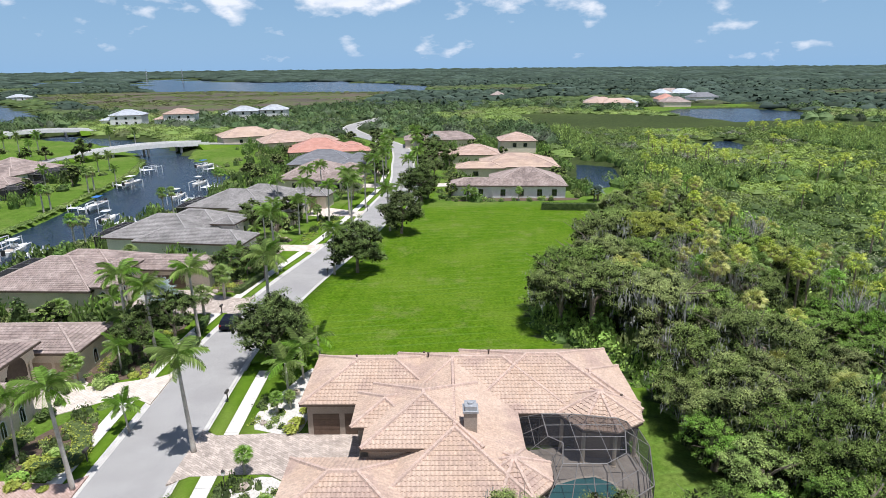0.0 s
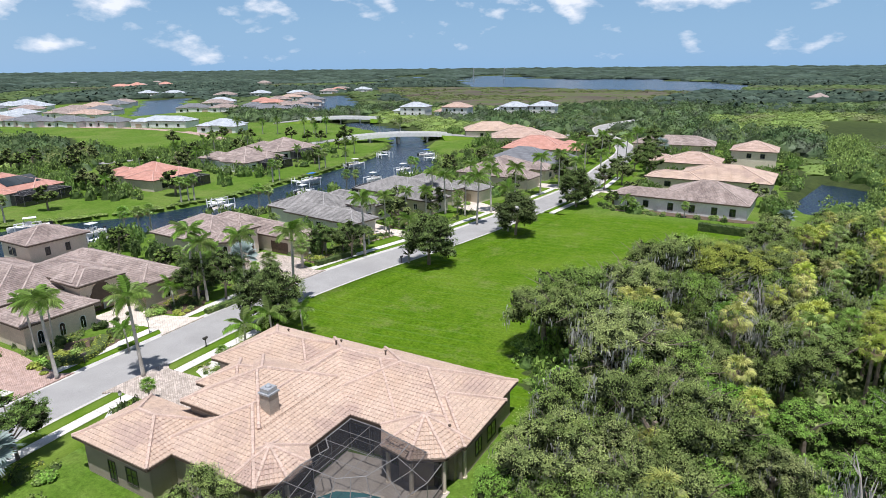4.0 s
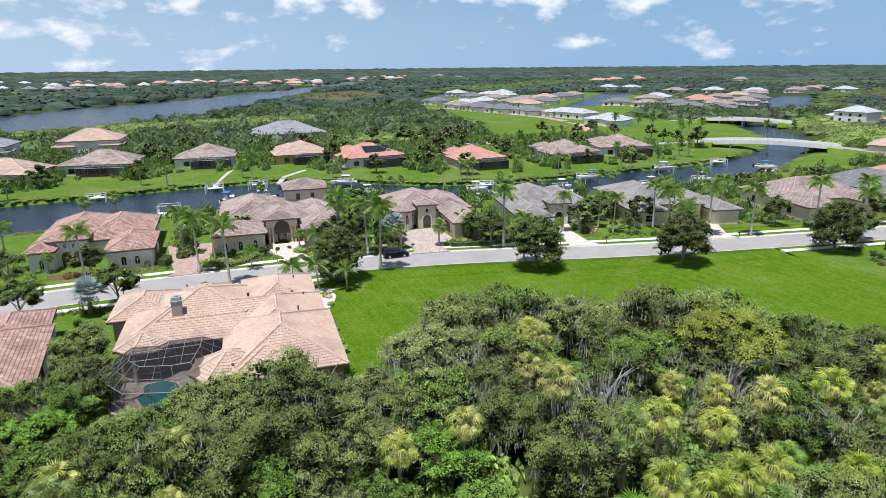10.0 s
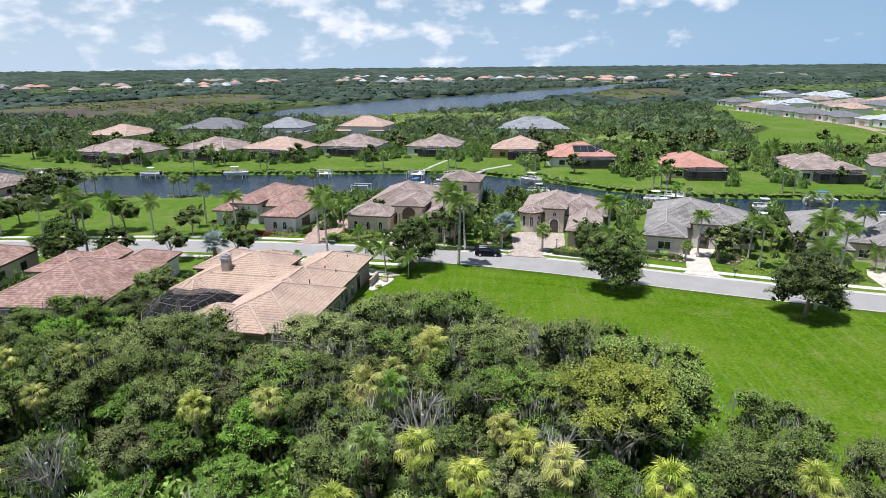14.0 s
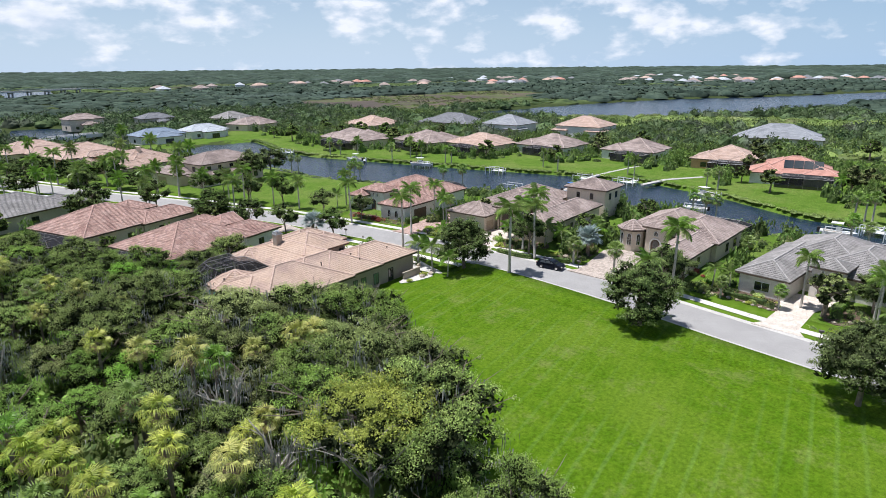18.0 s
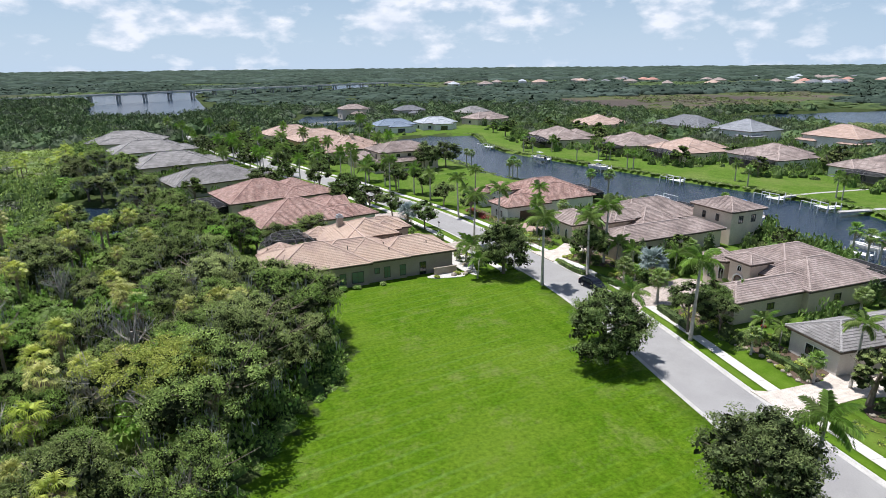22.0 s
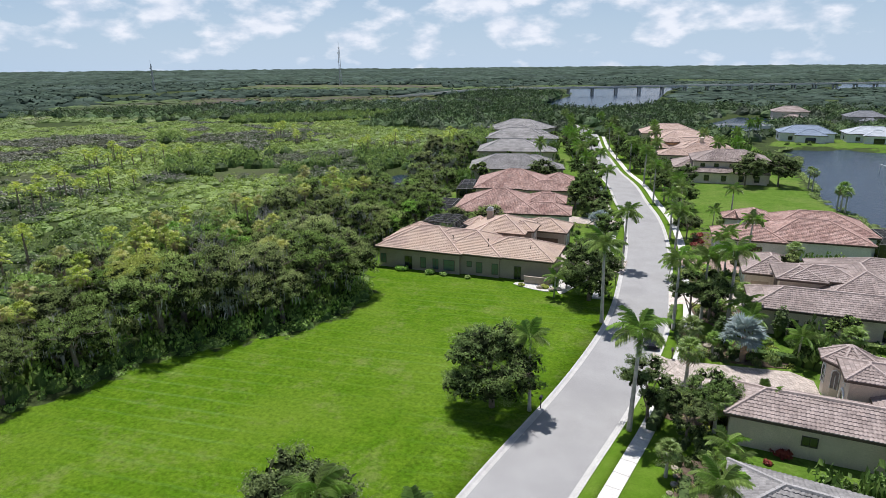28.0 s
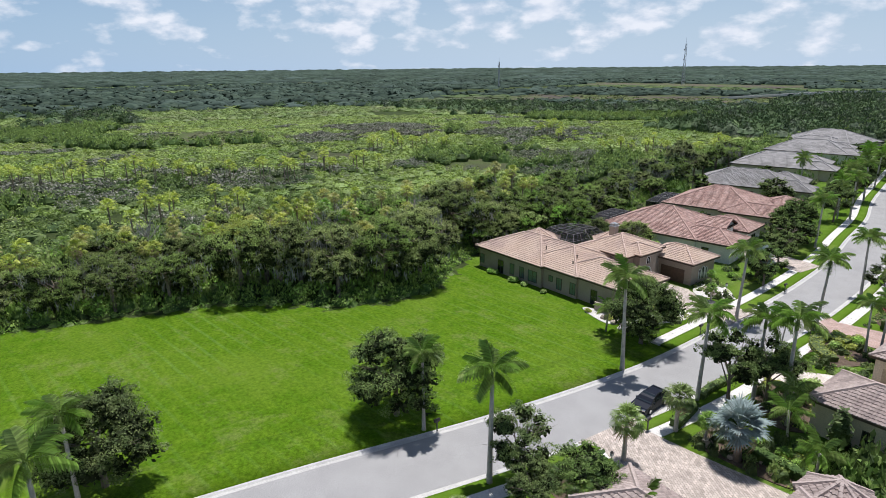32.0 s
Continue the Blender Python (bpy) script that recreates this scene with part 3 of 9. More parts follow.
CREEK_A = [(-409, 312), (-616, 475), (-645, 565), (-410, 360)]
CREEK_B = [(-325, 420), (-500, 650), (-470, 665), (-280, 450)]
CREEK_C = [(-610, 245), (-830, 370), (-800, 390), (-610, 275)]
CREEK_D = [(-360, 497), (-301, 445), (-278, 396), (-330, 385)]
CREEK_E = [(-52, -180), (-48, -215), (-46, -258), (-68, -318), (-104, -300), (-78, -246), (-70, -212), (-64, -182)]
WATERS = [CANAL, RIVER_WEST, RIVER_SOUTH, BACKWATER, RIVER_NORTH, RIVER_FAR, LAKE, POND_EAST, POND_SOUTH, POND_NORTH, CREEK_A, CREEK_B, CREEK_C, CREEK_D, CREEK_E]
LAWN_STREET = [(56, -150), (41, -62), (34, -30), (28, -2), (25.5, 20), (24, 45), (22.5, 60), (17, 69), (11.5, 77), (11.8, 86), (15, 93), (21, 99),
    (27.5, 108), (31, 120), (35, 134), (39, 145), (48, 160), (53, 174), (44, 186), (40, 200), (42, 235), (40, 285), (10, 300), (-40, 320),
    (-120, 330), (-107, 256), (-78, 198), (-76, 166), (-79, 110), (-87, 80), (-82, 40), (-69, -10), (-66, -40), (-68, -80), (-60, -150)]
LAWN_BANK = [(-100, -135), (-98, -72), (-104, -45), (-109, 0), (-117, 40), (-105, 85), (-92, 123), (-93, 143), (-101, 190), (-106, 215), (-145, 287),
    (-215, 330), (-300, 300), (-330, 220), (-250, 180), (-205, 150), (-200, 20), (-180, -100), (-150, -150)]
LAWN_ESTATE = [(-300, 200), (-310, 330), (-420, 400), (-560, 500), (-640, 480), (-600, 250), (-420, 190)]
LAWN_LAKE = [(160, 470), (150, 520), (260, 560), (300, 530), (200, 526)]
LAWN_SOUTH = [(-66, -138), (-70, -152), (-76, -172), (-128, -178), (-150, -200), (-164, -176), (-142, -140), (-124, -128), (-121, -142), (-98, -150), (-78, -145)]
LAWNS = [LAWN_STREET, LAWN_BANK, LAWN_ESTATE, LAWN_LAKE, LAWN_SOUTH]
MARSHES = [[(-600, 900), (-440, 975), (-345, 980), (-218, 923), (-60, 905), (-85, 585), (-147, 500), (-253, 495), (-386, 640)],
           [(-650, -260), (-330, -190), (-280, -230), (-330, -420), (-700, -380)],
           [(-700, 100), (-900, 220), (-700, 240), (-520, 140)],
           [(225, 2), (250, -8), (300, 28), (312, 68), (272, 92), (238, 52)],
           [(150, 18), (160, 10), (174, 20), (168, 33), (154, 30)], [(98, -14), (106, -22), (116, -12), (108, -2)],
           [(320, -780), (700, -740), (780, -900), (380, -930)],
           [(150, -420), (420, -300), (500, -420), (260, -560)]]


def road_distance(x, y):
    d = np.full(np.shape(x), 1e9)
    for p in ROAD[::2]:
        d = np.minimum(d, np.hypot(x - p[0], y - p[1]))
    return d


def smooth01(t):
    t = np.clip(t, 0, 1)
    return t * t * (3 - 2 * t)


def axis(lo, hi, near, mid, far):
    """Plan coordinates, dense in the middle and wide apart towards the horizon."""
    a = list(np.arange(lo, hi + near, near))
    for stop, s in ((520, mid), (1300, far), (4900, 240)):
        while a[-1] < stop:
            a.append(a[-1] + s)
        while a[0] > -stop:
            a.insert(0, a[0] - s)
    return np.array(a)


gx, gy = axis(-130, 80, 2.5, 9, 26), axis(-110, 240, 2.5, 9, 26)
GX, GY = np.meshgrid(gx, gy)
wet = np.full(GX.shape, 1e9)
for w in WATERS:
    wet = np.minimum(wet, edge_distance(w, GX, GY))
lawn = np.full(GX.shape, 1e9)
for w in LAWNS:
    lawn = np.minimum(lawn, edge_distance(w, GX, GY))
marsh_d = np.full(GX.shape, 1e9)
for w in MARSHES:
    marsh_d = np.minimum(marsh_d, edge_distance(w, GX, GY))
GZ = -2.6 + 2.6 * smooth01((wet + 3.0) / 5.5)
rd = road_distance(GX, GY)
GZ = np.where(rd < 9.5, np.minimum(GZ, -0.22), GZ)
GZ = np.where((rd > 60) & (wet > 4), GZ + 0.12 * np.sin(GX * 0.11) * np.sin(GY * 0.13), GZ)
nx, ny = len(gx), len(gy)
ids = np.arange(nx * ny).reshape(ny, nx)
quads = np.stack([ids[:-1, :-1], ids[:-1, 1:], ids[1:, 1:], ids[1:, :-1]], -1).reshape(-1, 4)
ground_me = np_mesh("ground", np.stack([GX, GY, GZ], -1).reshape(-1, 3), quads, M["ground"], True)
za = ground_me.color_attributes.new("zone", 'FLOAT_COLOR', 'POINT')
zc = np.zeros((nx * ny, 4), np.float32)
zc[:, 0] = (0.5 - np.clip(lawn / 8.0, -0.5, 0.5)).ravel()
zc[:, 1] = (0.5 - np.clip(marsh_d / 60.0, -0.5, 0.5)).ravel()
lot = np.minimum.reduce([GX + 30, 60 - GX, GY - 60, 156 - GY])
zc[:, 2] = (0.5 - np.clip(lot / 6.0, -0.5, 0.5)).ravel()
zc[:, 3] = 1
za.data.foreach_set("color", zc.ravel())
setting("ground", ground_me, None, "flat green land of mown turf, marsh and woodland floor", "ground")
WATER_Z = -1.25
setting("water", Mesh().add([(-2600, -1600, WATER_Z), (600, -1600, WATER_Z), (600, 2400, WATER_Z), (-2600, 2400, WATER_Z)], [(0, 1, 2, 3)]), M["water"],
        "dark rippled canal and river water", "water")

# ---- road, kerbs, verges, pavements ----
HALF = 4.05
mb = ribbon(Mesh(), ROAD, [(-HALF + 0.35, -0.10), (0, -0.04), (HALF - 0.35, -0.10)])
setting("road", mb, M["asphalt"], "pale grey curving residential street", "road", True)
for side, nm in ((1, "kerb_east"), (-1, "kerb_west")):
    mb = ribbon(Mesh(), ROAD, [(side * d, z) for d, z in ((HALF - 0.36, -0.2), (HALF - 0.36, -0.095), (HALF - 0.05, -0.07), (HALF + 0.15, 0.03), (HALF + 0.32, 0.04),
                                                          (HALF + 0.34, -0.2))])
    setting(nm, mb, M["kerb"], "pale concrete gutter and kerb along the street", "kerb")


def between(line, y0, y1):
    return line[(line[:, 1] >= y0) & (line[:, 1] <= y1)]


def verge(y0, y1, side, d0, d1, name="verge", z=0.045, grass="turf"):
    mb = ribbon(Mesh(), between(ROAD, y0, y1), [(side * d0, -0.25), (side * d0, z - 0.01), (side * (d0 + d1) / 2, z + 0.02), (side * d1, z - 0.01), (side * d1, -0.25)])
    ob = setting(name, mb, M[grass], "strip of mown grass beside the kerb", "grass verge", True)
    if grass == "ground":
        za_ = ob.data.color_attributes.new("zone", 'FLOAT_COLOR', 'POINT')
        za_.data.foreach_set("color", np.tile(np.array([1.0, 0.0, 0.0, 1.0], np.float32), len(ob.data.vertices)))
    return ob


def pavement(y0, y1, side, d0, d1, z=0.06):
    """A concrete pavement in slabs of about two metres with open joints."""
    line = between(ROAD, y0, y1)
    root = tagged(new("pavement"), "pale concrete pavement beside the street", "pavement", kind="structure")
    a, b = offset_line(line, side * d0), offset_line(line, side * d1)
    for i in range(len(line) - 1):
        e = (a[i + 1] - a[i]) * 0.008
        q = [a[i] + e, a[i + 1] - e, b[i + 1] - e, b[i] + e]
        if side < 0:
            q.reverse()
        q.reverse()
        part("slab", Mesh().prism([tuple(p) for p in q], z - 0.3, z), M["concrete"], root)
    return root


# west side runs all along; the east side has a pavement south of the open lot and north of it
verge(-165, 290, -1, HALF + 0.33, 5.75, "verge_west")
verge(-165, 66, 1, HALF + 0.33, 6.1, "verge_east")
verge(66, 152, 1, HALF + 0.33, 10.5, "lot_margin", grass="ground")
verge(152, 290, 1, HALF + 0.33, 5.75, "verge_north")
pavement(-165, 210, -1, 5.78, 7.25)
pavement(-165, 66, 1, 6.13, 7.55)
pavement(152, 210, 1, 5.78, 7.25)
verge(-165, 290, -1, 7.28, 11.0, "lawn_margin_west")
verge(-165, 66, 1, 7.58, 11.0, "lawn_margin_east")
verge(152, 290, 1, 7.28, 11.0, "lawn_margin_north")

# ---- houses ----
BARREL, COURSE = 0.36, 0.42


def tile_plane(o, u, n, length, depth, pitch, hip0=True, hip1=True, fine=True):
    """One roof slope laid with overlapping barrel tiles. o: eave's start; u: along the eave; n: inwards; returns vertices and quads."""
    o, u, n = np.array(o, float), np.array((*u, 0.0)), np.array((*n, 0.0))
    cs = COURSE if fine else 0.6
    bw = BARREL if fine else 2.4
    slope = math.hypot(1, pitch)
    rows = max(1, int(round(depth * slope / cs)))
    V, Q, base = [], [], 0
    for r in range(rows):
        h0, h1 = depth * r / rows, depth * (r + 1) / rows
        a0, b0 = (h0 if hip0 else 0), length - (h0 if hip1 else 0)
        a1, b1 = (h1 if hip0 else 0), length - (h1 if hip1 else 0)
        if b0 - a0 < 0.05:
            break
        k0, k1 = math.floor(a0 / bw), math.ceil(b0 / bw)
        e = np.arange(k0, k1) * bw
        ks = np.array([0.0, 0.5, 1.0]) if fine else np.array([0.0, 1.0])
        lift = np.array([0.0, 0.065, 0.0]) if fine else np.array([0.0, 0.0])
        us = e[:, None] + ks[None, :] * bw
        lo, hi = np.clip(us, a0, b0), np.clip(us, a1, max(b1, a1))
        z0, z1 = h0 * pitch + (0.075 if fine else 0.05) + lift, h1 * pitch + 0.02 + lift
        nt_, kk = len(e), len(ks)
        P = np.empty((nt_, 3, kk, 3))
        for i, (uu, h, zz) in enumerate(((lo, h0 - 0.03, z0 * 0 + h0 * pitch - (0.03 * pitch)), (lo, h0 - 0.03, z0), (hi, h1, z1))):
            P[:, i] = o + uu[..., None] * u + h * n
            P[:, i, :, 2] = o[2] + zz
        V.append(P.reshape(-1, 3))
        idx = np.arange(nt_ * 3 * kk).reshape(nt_, 3, kk) + base
        Q.append(np.stack([idx[:, :-1, :-1], idx[:, :-1, 1:], idx[:, 1:, 1:], idx[:, 1:, :-1]], -1).reshape(-1, 4))
        base += nt_ * 3 * kk
    return np.concatenate(V), np.concatenate(Q)


def cap_line(mb, a, b, w=0.2, fine=True):
    """Half-round ridge tiles in overlapping lengths from a up to b."""
    a, b = Vector(a), Vector(b)
    L = (b - a).length
    if L < 0.2:
        return
    k = max(1, int(L / 0.42)) if fine else 1
    d = (b - a) / k
    side = d.cross(Vector((0, 0, 1))).normalized()
    up = side.cross(d).normalized()
    for i in range(k):
        p, q = a + d * i, a + d * (i + 1.12 if fine else i + 1)
        ring = []
        for pt, s, lf in ((p, w, 0.05), (q, w * 0.82, 0.02)):
            for c, h in ((-1, -0.02), (-0.6, 0.17), (0.6, 0.17), (1, -0.02)):
                ring.append(pt + side * (c * s) + up * (h + lf))
        mb.add(ring, [(0, 1, 5, 4), (1, 2, 6, 5), (2, 3, 7, 6), (3, 2, 1, 0)])


def hip_roof(parent, x0, y0, x1, y1, eave, pitch, material, fine=True, gable="", overhang=0.0):
    """A hipped roof over an eave rectangle. gable: sides (N, E, S, W) that end in a gable."""
    W, D = x1 - x0, y1 - y0
    along_x = W >= D
    dep = min(W, D) / 2
    V, Q, base = [], [], 0
    planes = {"S": ((x0, y0, eave), (1, 0), (0, 1), W, D / 2 if along_x else dep), "N": ((x1, y1, eave), (-1, 0), (0, -1), W, dep),
              "E": ((x1, y0, eave), (0, 1), (-1, 0), D, dep), "W": ((x0, y1, eave), (0, -1), (1, 0), D, dep)}
    ends = {"S": ("W", "E"), "E": ("S", "N"), "N": ("E", "W"), "W": ("N", "S")}
    for s, (o, u, n, L, d) in planes.items():
        if s in gable:
            continue
        v, q = tile_plane(o, u, n, L, d, pitch, ends[s][0] not in gable, ends[s][1] not in gable, fine)
        V.append(v), Q.append(q + base)
        base += len(v)
    roof = part("roof", np_mesh("roof", np.concatenate(V), np.concatenate(Q), material), None, parent)
    top = eave + dep * pitch
    if along_x:
        ra = (x0 if "W" in gable else x0 + dep, (y0 + y1) / 2, top)
        rb = (x1 if "E" in gable else x1 - dep, (y0 + y1) / 2, top)
    else:
        ra = ((x0 + x1) / 2, y0 if "S" in gable else y0 + dep, top)
        rb = ((x0 + x1) / 2, y1 if "N" in gable else y1 - dep, top)
    caps = Mesh()
    cap_line(caps, ra, rb, fine=fine)
    for (cx, cy), ss in (((x0, y0), "SW"), ((x1, y0), "SE"), ((x1, y1), "NE"), ((x0, y1), "NW")):
        if not (set(ss) & set(gable)):
            tgt = (ra if (along_x and cx == x0) or (not along_x and cy == y0) else rb)
            cap_line(caps, (cx, cy, eave), tgt, fine=fine)
        else:
            tgt = (ra if (along_x and cx == x0) or (not along_x and cy == y0) else rb)
            gx_, gy_ = (cx, tgt[1]) if along_x else (tgt[0], cy)
            cap_line(caps, (cx, cy, eave), (gx_, gy_, top), fine=fine)
    part("ridge_cap", caps, CAPS[material.name], roof, "pale mortared ridge tiles")
    # eaves board and soffit
    t = 0.24
    mb = Mesh()
    o = 0.04
    mb.box(x0 - o, y0 - o, eave - t, x1 + o, y0 + 0.1, eave + 0.01).box(x0 - o, y1 - 0.1, eave - t, x1 + o, y1 + o, eave + 0.01)
    mb.box(x0 - o, y0 + 0.1, eave - t, x0 + 0.1, y1 - 0.1, eave + 0.01).box(x1 - 0.1, y0 + 0.1, eave - t, x1 + o, y1 - 0.1, eave + 0.01)
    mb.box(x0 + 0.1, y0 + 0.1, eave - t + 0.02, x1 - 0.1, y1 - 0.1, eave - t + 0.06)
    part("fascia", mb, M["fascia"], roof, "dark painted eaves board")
    return roof, (ra, rb, top)


def gable_wall(parent, x0, y0, x1, y1, eave, pitch, side, material, inset=0.5):
    W, D = x1 - x0, y1 - y0
    mb = Mesh()
    if side in "EW":
        X = x1 - inset if side == "E" else x0 + inset
        ym = (y0 + y1) / 2
        mb.add([(X - 0.1, y0 + 0.2, eave - 0.2), (X - 0.1, y1 - 0.2, eave - 0.2), (X - 0.1, ym, eave + (D / 2 - 0.2) * pitch), (X + 0.1, y0 + 0.2, eave - 0.2),
                (X + 0.1, y1 - 0.2, eave - 0.2), (X + 0.1, ym, eave + (D / 2 - 0.2) * pitch)], [(0, 2, 1), (3, 4, 5), (0, 1, 4, 3), (1, 2, 5, 4), (2, 0, 3, 5)])
    else:
        Y = y1 - inset if side == "N" else y0 + inset
        xm = (x0 + x1) / 2
        mb.add([(x0 + 0.2, Y - 0.1, eave - 0.2), (x1 - 0.2, Y - 0.1, eave - 0.2), (xm, Y - 0.1, eave + (W / 2 - 0.2) * pitch), (x0 + 0.2, Y + 0.1, eave - 0.2),
                (x1 - 0.2, Y + 0.1, eave - 0.2), (xm, Y + 0.1, eave + (W / 2 - 0.2) * pitch)], [(0, 1, 2), (3, 5, 4), (0, 3, 4, 1), (1, 4, 5, 2), (2, 5, 3, 0)])
    part("wall", mb, material, parent)


def pyramid_roof(parent, cx, cy, r, sides, eave, rise, material, turn=0.0):
    """A tiled many-sided pavilion roof."""
    V, Q, base = [], [], 0
    caps = Mesh()
    pts = [(cx + r * math.cos(2 * math.pi * (i + 0.5) / sides + turn), cy + r * math.sin(2 * math.pi * (i + 0.5) / sides + turn)) for i in range(sides)]
    for i in range(sides):
        p, q = Vector((*pts[i], 0)), Vector((*pts[(i + 1) % sides], 0))
        L = (q - p).length
        u = (q - p).normalized()
        n = Vector((-u.y, u.x, 0))
        dep = r * math.cos(math.pi / sides)
        ratio = (L / 2) / dep
        rows = max(2, int(math.hypot(dep, rise) / COURSE))
        for k in range(rows):
            h0, h1 = dep * k / rows, dep * (k + 1) / rows
            a0, b0, a1, b1 = h0 * ratio, L - h0 * ratio, h1 * ratio, L - h1 * ratio
            e = np.arange(math.floor(a0 / BARREL), math.ceil(b0 / BARREL)) * BARREL
            us = e[:, None] + np.array([0, 0.3, 0.7, 1.0])[None, :] * BARREL
            lo, hi = np.clip(us, a0, b0), np.clip(us, a1, max(a1, b1))
            lift = np.array([0, 0.07, 0.07, 0])
            P = np.empty((len(e), 3, 4, 3))
            for j, (uu, h, zz) in enumerate(((lo, h0, h0 * rise / dep + 0 * lift), (lo, h0, h0 * rise / dep + 0.10 + lift), (hi, h1, h1 * rise / dep + 0.02 + lift))):
                P[:, j] = np.array(p) + uu[..., None] * np.array(u) + h * np.array(n)
                P[:, j, :, 2] = eave + zz
            V.append(P.reshape(-1, 3))
            idx = np.arange(len(e) * 12).reshape(len(e), 3, 4) + base
            Q.append(np.stack([idx[:, :-1, :-1], idx[:, :-1, 1:], idx[:, 1:, 1:], idx[:, 1:, :-1]], -1).reshape(-1, 4))
            base += len(e) * 12
        cap_line(caps, (p.x, p.y, eave), (cx, cy, eave + rise))
    roof = part("roof", np_mesh("roof", np.concatenate(V), np.concatenate(Q), material), None, parent)
    part("ridge_cap", caps, CAPS[material.name], roof, "pale mortared ridge tiles")
    part("fascia", Mesh().prism(pts, eave - 0.24, eave), M["fascia"], roof, "dark painted eaves board")
    return roof


def on_wall(side, x0, y0, x1, y1, pos):
    """A plan point on a block's wall, the way along it and the way out of it."""
    if side == "N":
        return (x1 + (x0 - x1) * pos, y1), (-1, 0), (0, 1)
    if side == "S":
        return (x0 + (x1 - x0) * pos, y0), (1, 0), (0, -1)
    if side == "E":
        return (x1, y0 + (y1 - y0) * pos), (0, 1), (1, 0)
    return (x0, y1 + (y0 - y1) * pos), (0, -1), (-1, 0)


def slab_on(mb, p, u, n, a, b, z0, z1, d0, d1):
    """A block on a wall: from a to b along it, z0 to z1, d0 to d1 out of it."""
    q = [(p[0] + u[0] * s + n[0] * d, p[1] + u[1] * s + n[1] * d) for s, d in ((a, d1), (b, d1), (b, d0), (a, d0))]
    ar = sum(q[i][0] * q[(i + 1) % 4][1] - q[(i + 1) % 4][0] * q[i][1] for i in range(4))
    return mb.prism(q if ar > 0 else q[::-1], z0, z1)


def arch_on(mb, p, u, n, w, z0, z1, d0, d1, k=8):
    """A panel with a round top."""
    prof = [(-w / 2, z0), (w / 2, z0)] + [(w / 2 * math.cos(math.pi * i / k), z1 - w / 2 + w / 2 * math.sin(math.pi * i / k)) for i in range(k + 1)]
    v = [(p[0] + u[0] * s + n[0] * d, p[1] + u[1] * s + n[1] * d, z) for d in (d0, d1) for s, z in prof]
    m_ = len(prof)
    return mb.add(v, [tuple(range(m_)), tuple(range(2 * m_ - 1, m_ - 1, -1))] + [(i, m_ + i, m_ + (i + 1) % m_, (i + 1) % m_) for i in range(m_)])


def window(parent, p, u, n, w, h, sill, glass="glass", frame="frame_dark", trim=None, arched=False, bars=1):
    root = part("window", arch_on(Mesh(), p, u, n, w, sill, sill + h, -0.12, 0.02) if arched else slab_on(Mesh(), p, u, n, -w / 2, w / 2, sill, sill + h, -0.12, 0.02),
                M[glass], parent)
    fr = Mesh()
    t = 0.07
    if arched:
        k = 8
        pts = [(w / 2 * math.cos(math.pi * i / k), sill + h - w / 2 + w / 2 * math.sin(math.pi * i / k)) for i in range(k + 1)]
        line = [(w / 2, sill)] + pts + [(-w / 2, sill)]
        fr.tube([(p[0] + u[0] * s + n[0] * 0.05, p[1] + u[1] * s + n[1] * 0.05, z) for s, z in line], [t] * len(line), 4)
    else:
        slab_on(fr, p, u, n, -w / 2 - t, -w / 2 + 0.01, sill - t, sill + h + t, -0.05, 0.06)
        slab_on(fr, p, u, n, w / 2 - 0.01, w / 2 + t, sill - t, sill + h + t, -0.05, 0.06)
        slab_on(fr, p, u, n, -w / 2, w / 2, sill + h - 0.01, sill + h + t, -0.05, 0.06)
        slab_on(fr, p, u, n, -w / 2, w / 2, sill - t, sill + 0.01, -0.05, 0.08)
    for i in range(bars):
        s = -w / 2 + w * (i + 1) / (bars + 1)
        slab_on(fr, p, u, n, s - 0.025, s + 0.025, sill, sill + h * (0.72 if arched else 1), -0.02, 0.05)
    if h > 1.4 and not arched:
        slab_on(fr, p, u, n, -w / 2, w / 2, sill + h * 0.52 - 0.025, sill + h * 0.52 + 0.025, -0.02, 0.05)
    part("window_frame", fr, M[trim or frame], root)
    return root


def garage_door(parent, p, u, n, w, h, material="garage", z0=0.0, single=True):
    root = part("garage_door", slab_on(Mesh(), p, u, n, -w / 2, w / 2, z0, z0 + h, -0.15, 0.01), M[material], parent)
    raised = Mesh()
    for i in range(4):
        for j in range(2):
            a, b = -w / 2 + w * (j + 0.05) / 2, -w / 2 + w * (j + 0.95) / 2
            panel = slab_on(Mesh() if single else raised, p, u, n, a, b, z0 + h * (i + 0.1) / 4, z0 + h * (i + 0.9) / 4, 0.01, 0.035)
            if single:
                part("door_panel", panel, M[material], root)
    if not single:
        part("door_panel", raised, M[material], root)
    return root


def entry_door(parent, p, u, n, w=1.8, h=2.9, trim="stucco_white"):
    root = part("door", arch_on(Mesh(), p, u, n, w, 0, h, -0.1, 0.03), M["garage"], parent, "dark arched front door")
    k = 8
    pts = [((w / 2 + 0.16) * math.cos(math.pi * i / k), h - w / 2 + (w / 2 + 0.16) * math.sin(math.pi * i / k)) for i in range(k + 1)]
    line = [(w / 2 + 0.16, 0)] + pts + [(-w / 2 - 0.16, 0)]
    part("door_surround", Mesh().tube([(p[0] + u[0] * s + n[0] * 0.05, p[1] + u[1] * s + n[1] * 0.05, z) for s, z in line], [0.14] * len(line), 4), M[trim], root)
    part("door_pane", arch_on(Mesh(), p, u, n, w * 0.6, 0.5, h - 0.25, 0.03, 0.05), M["glass"], root)
    return root


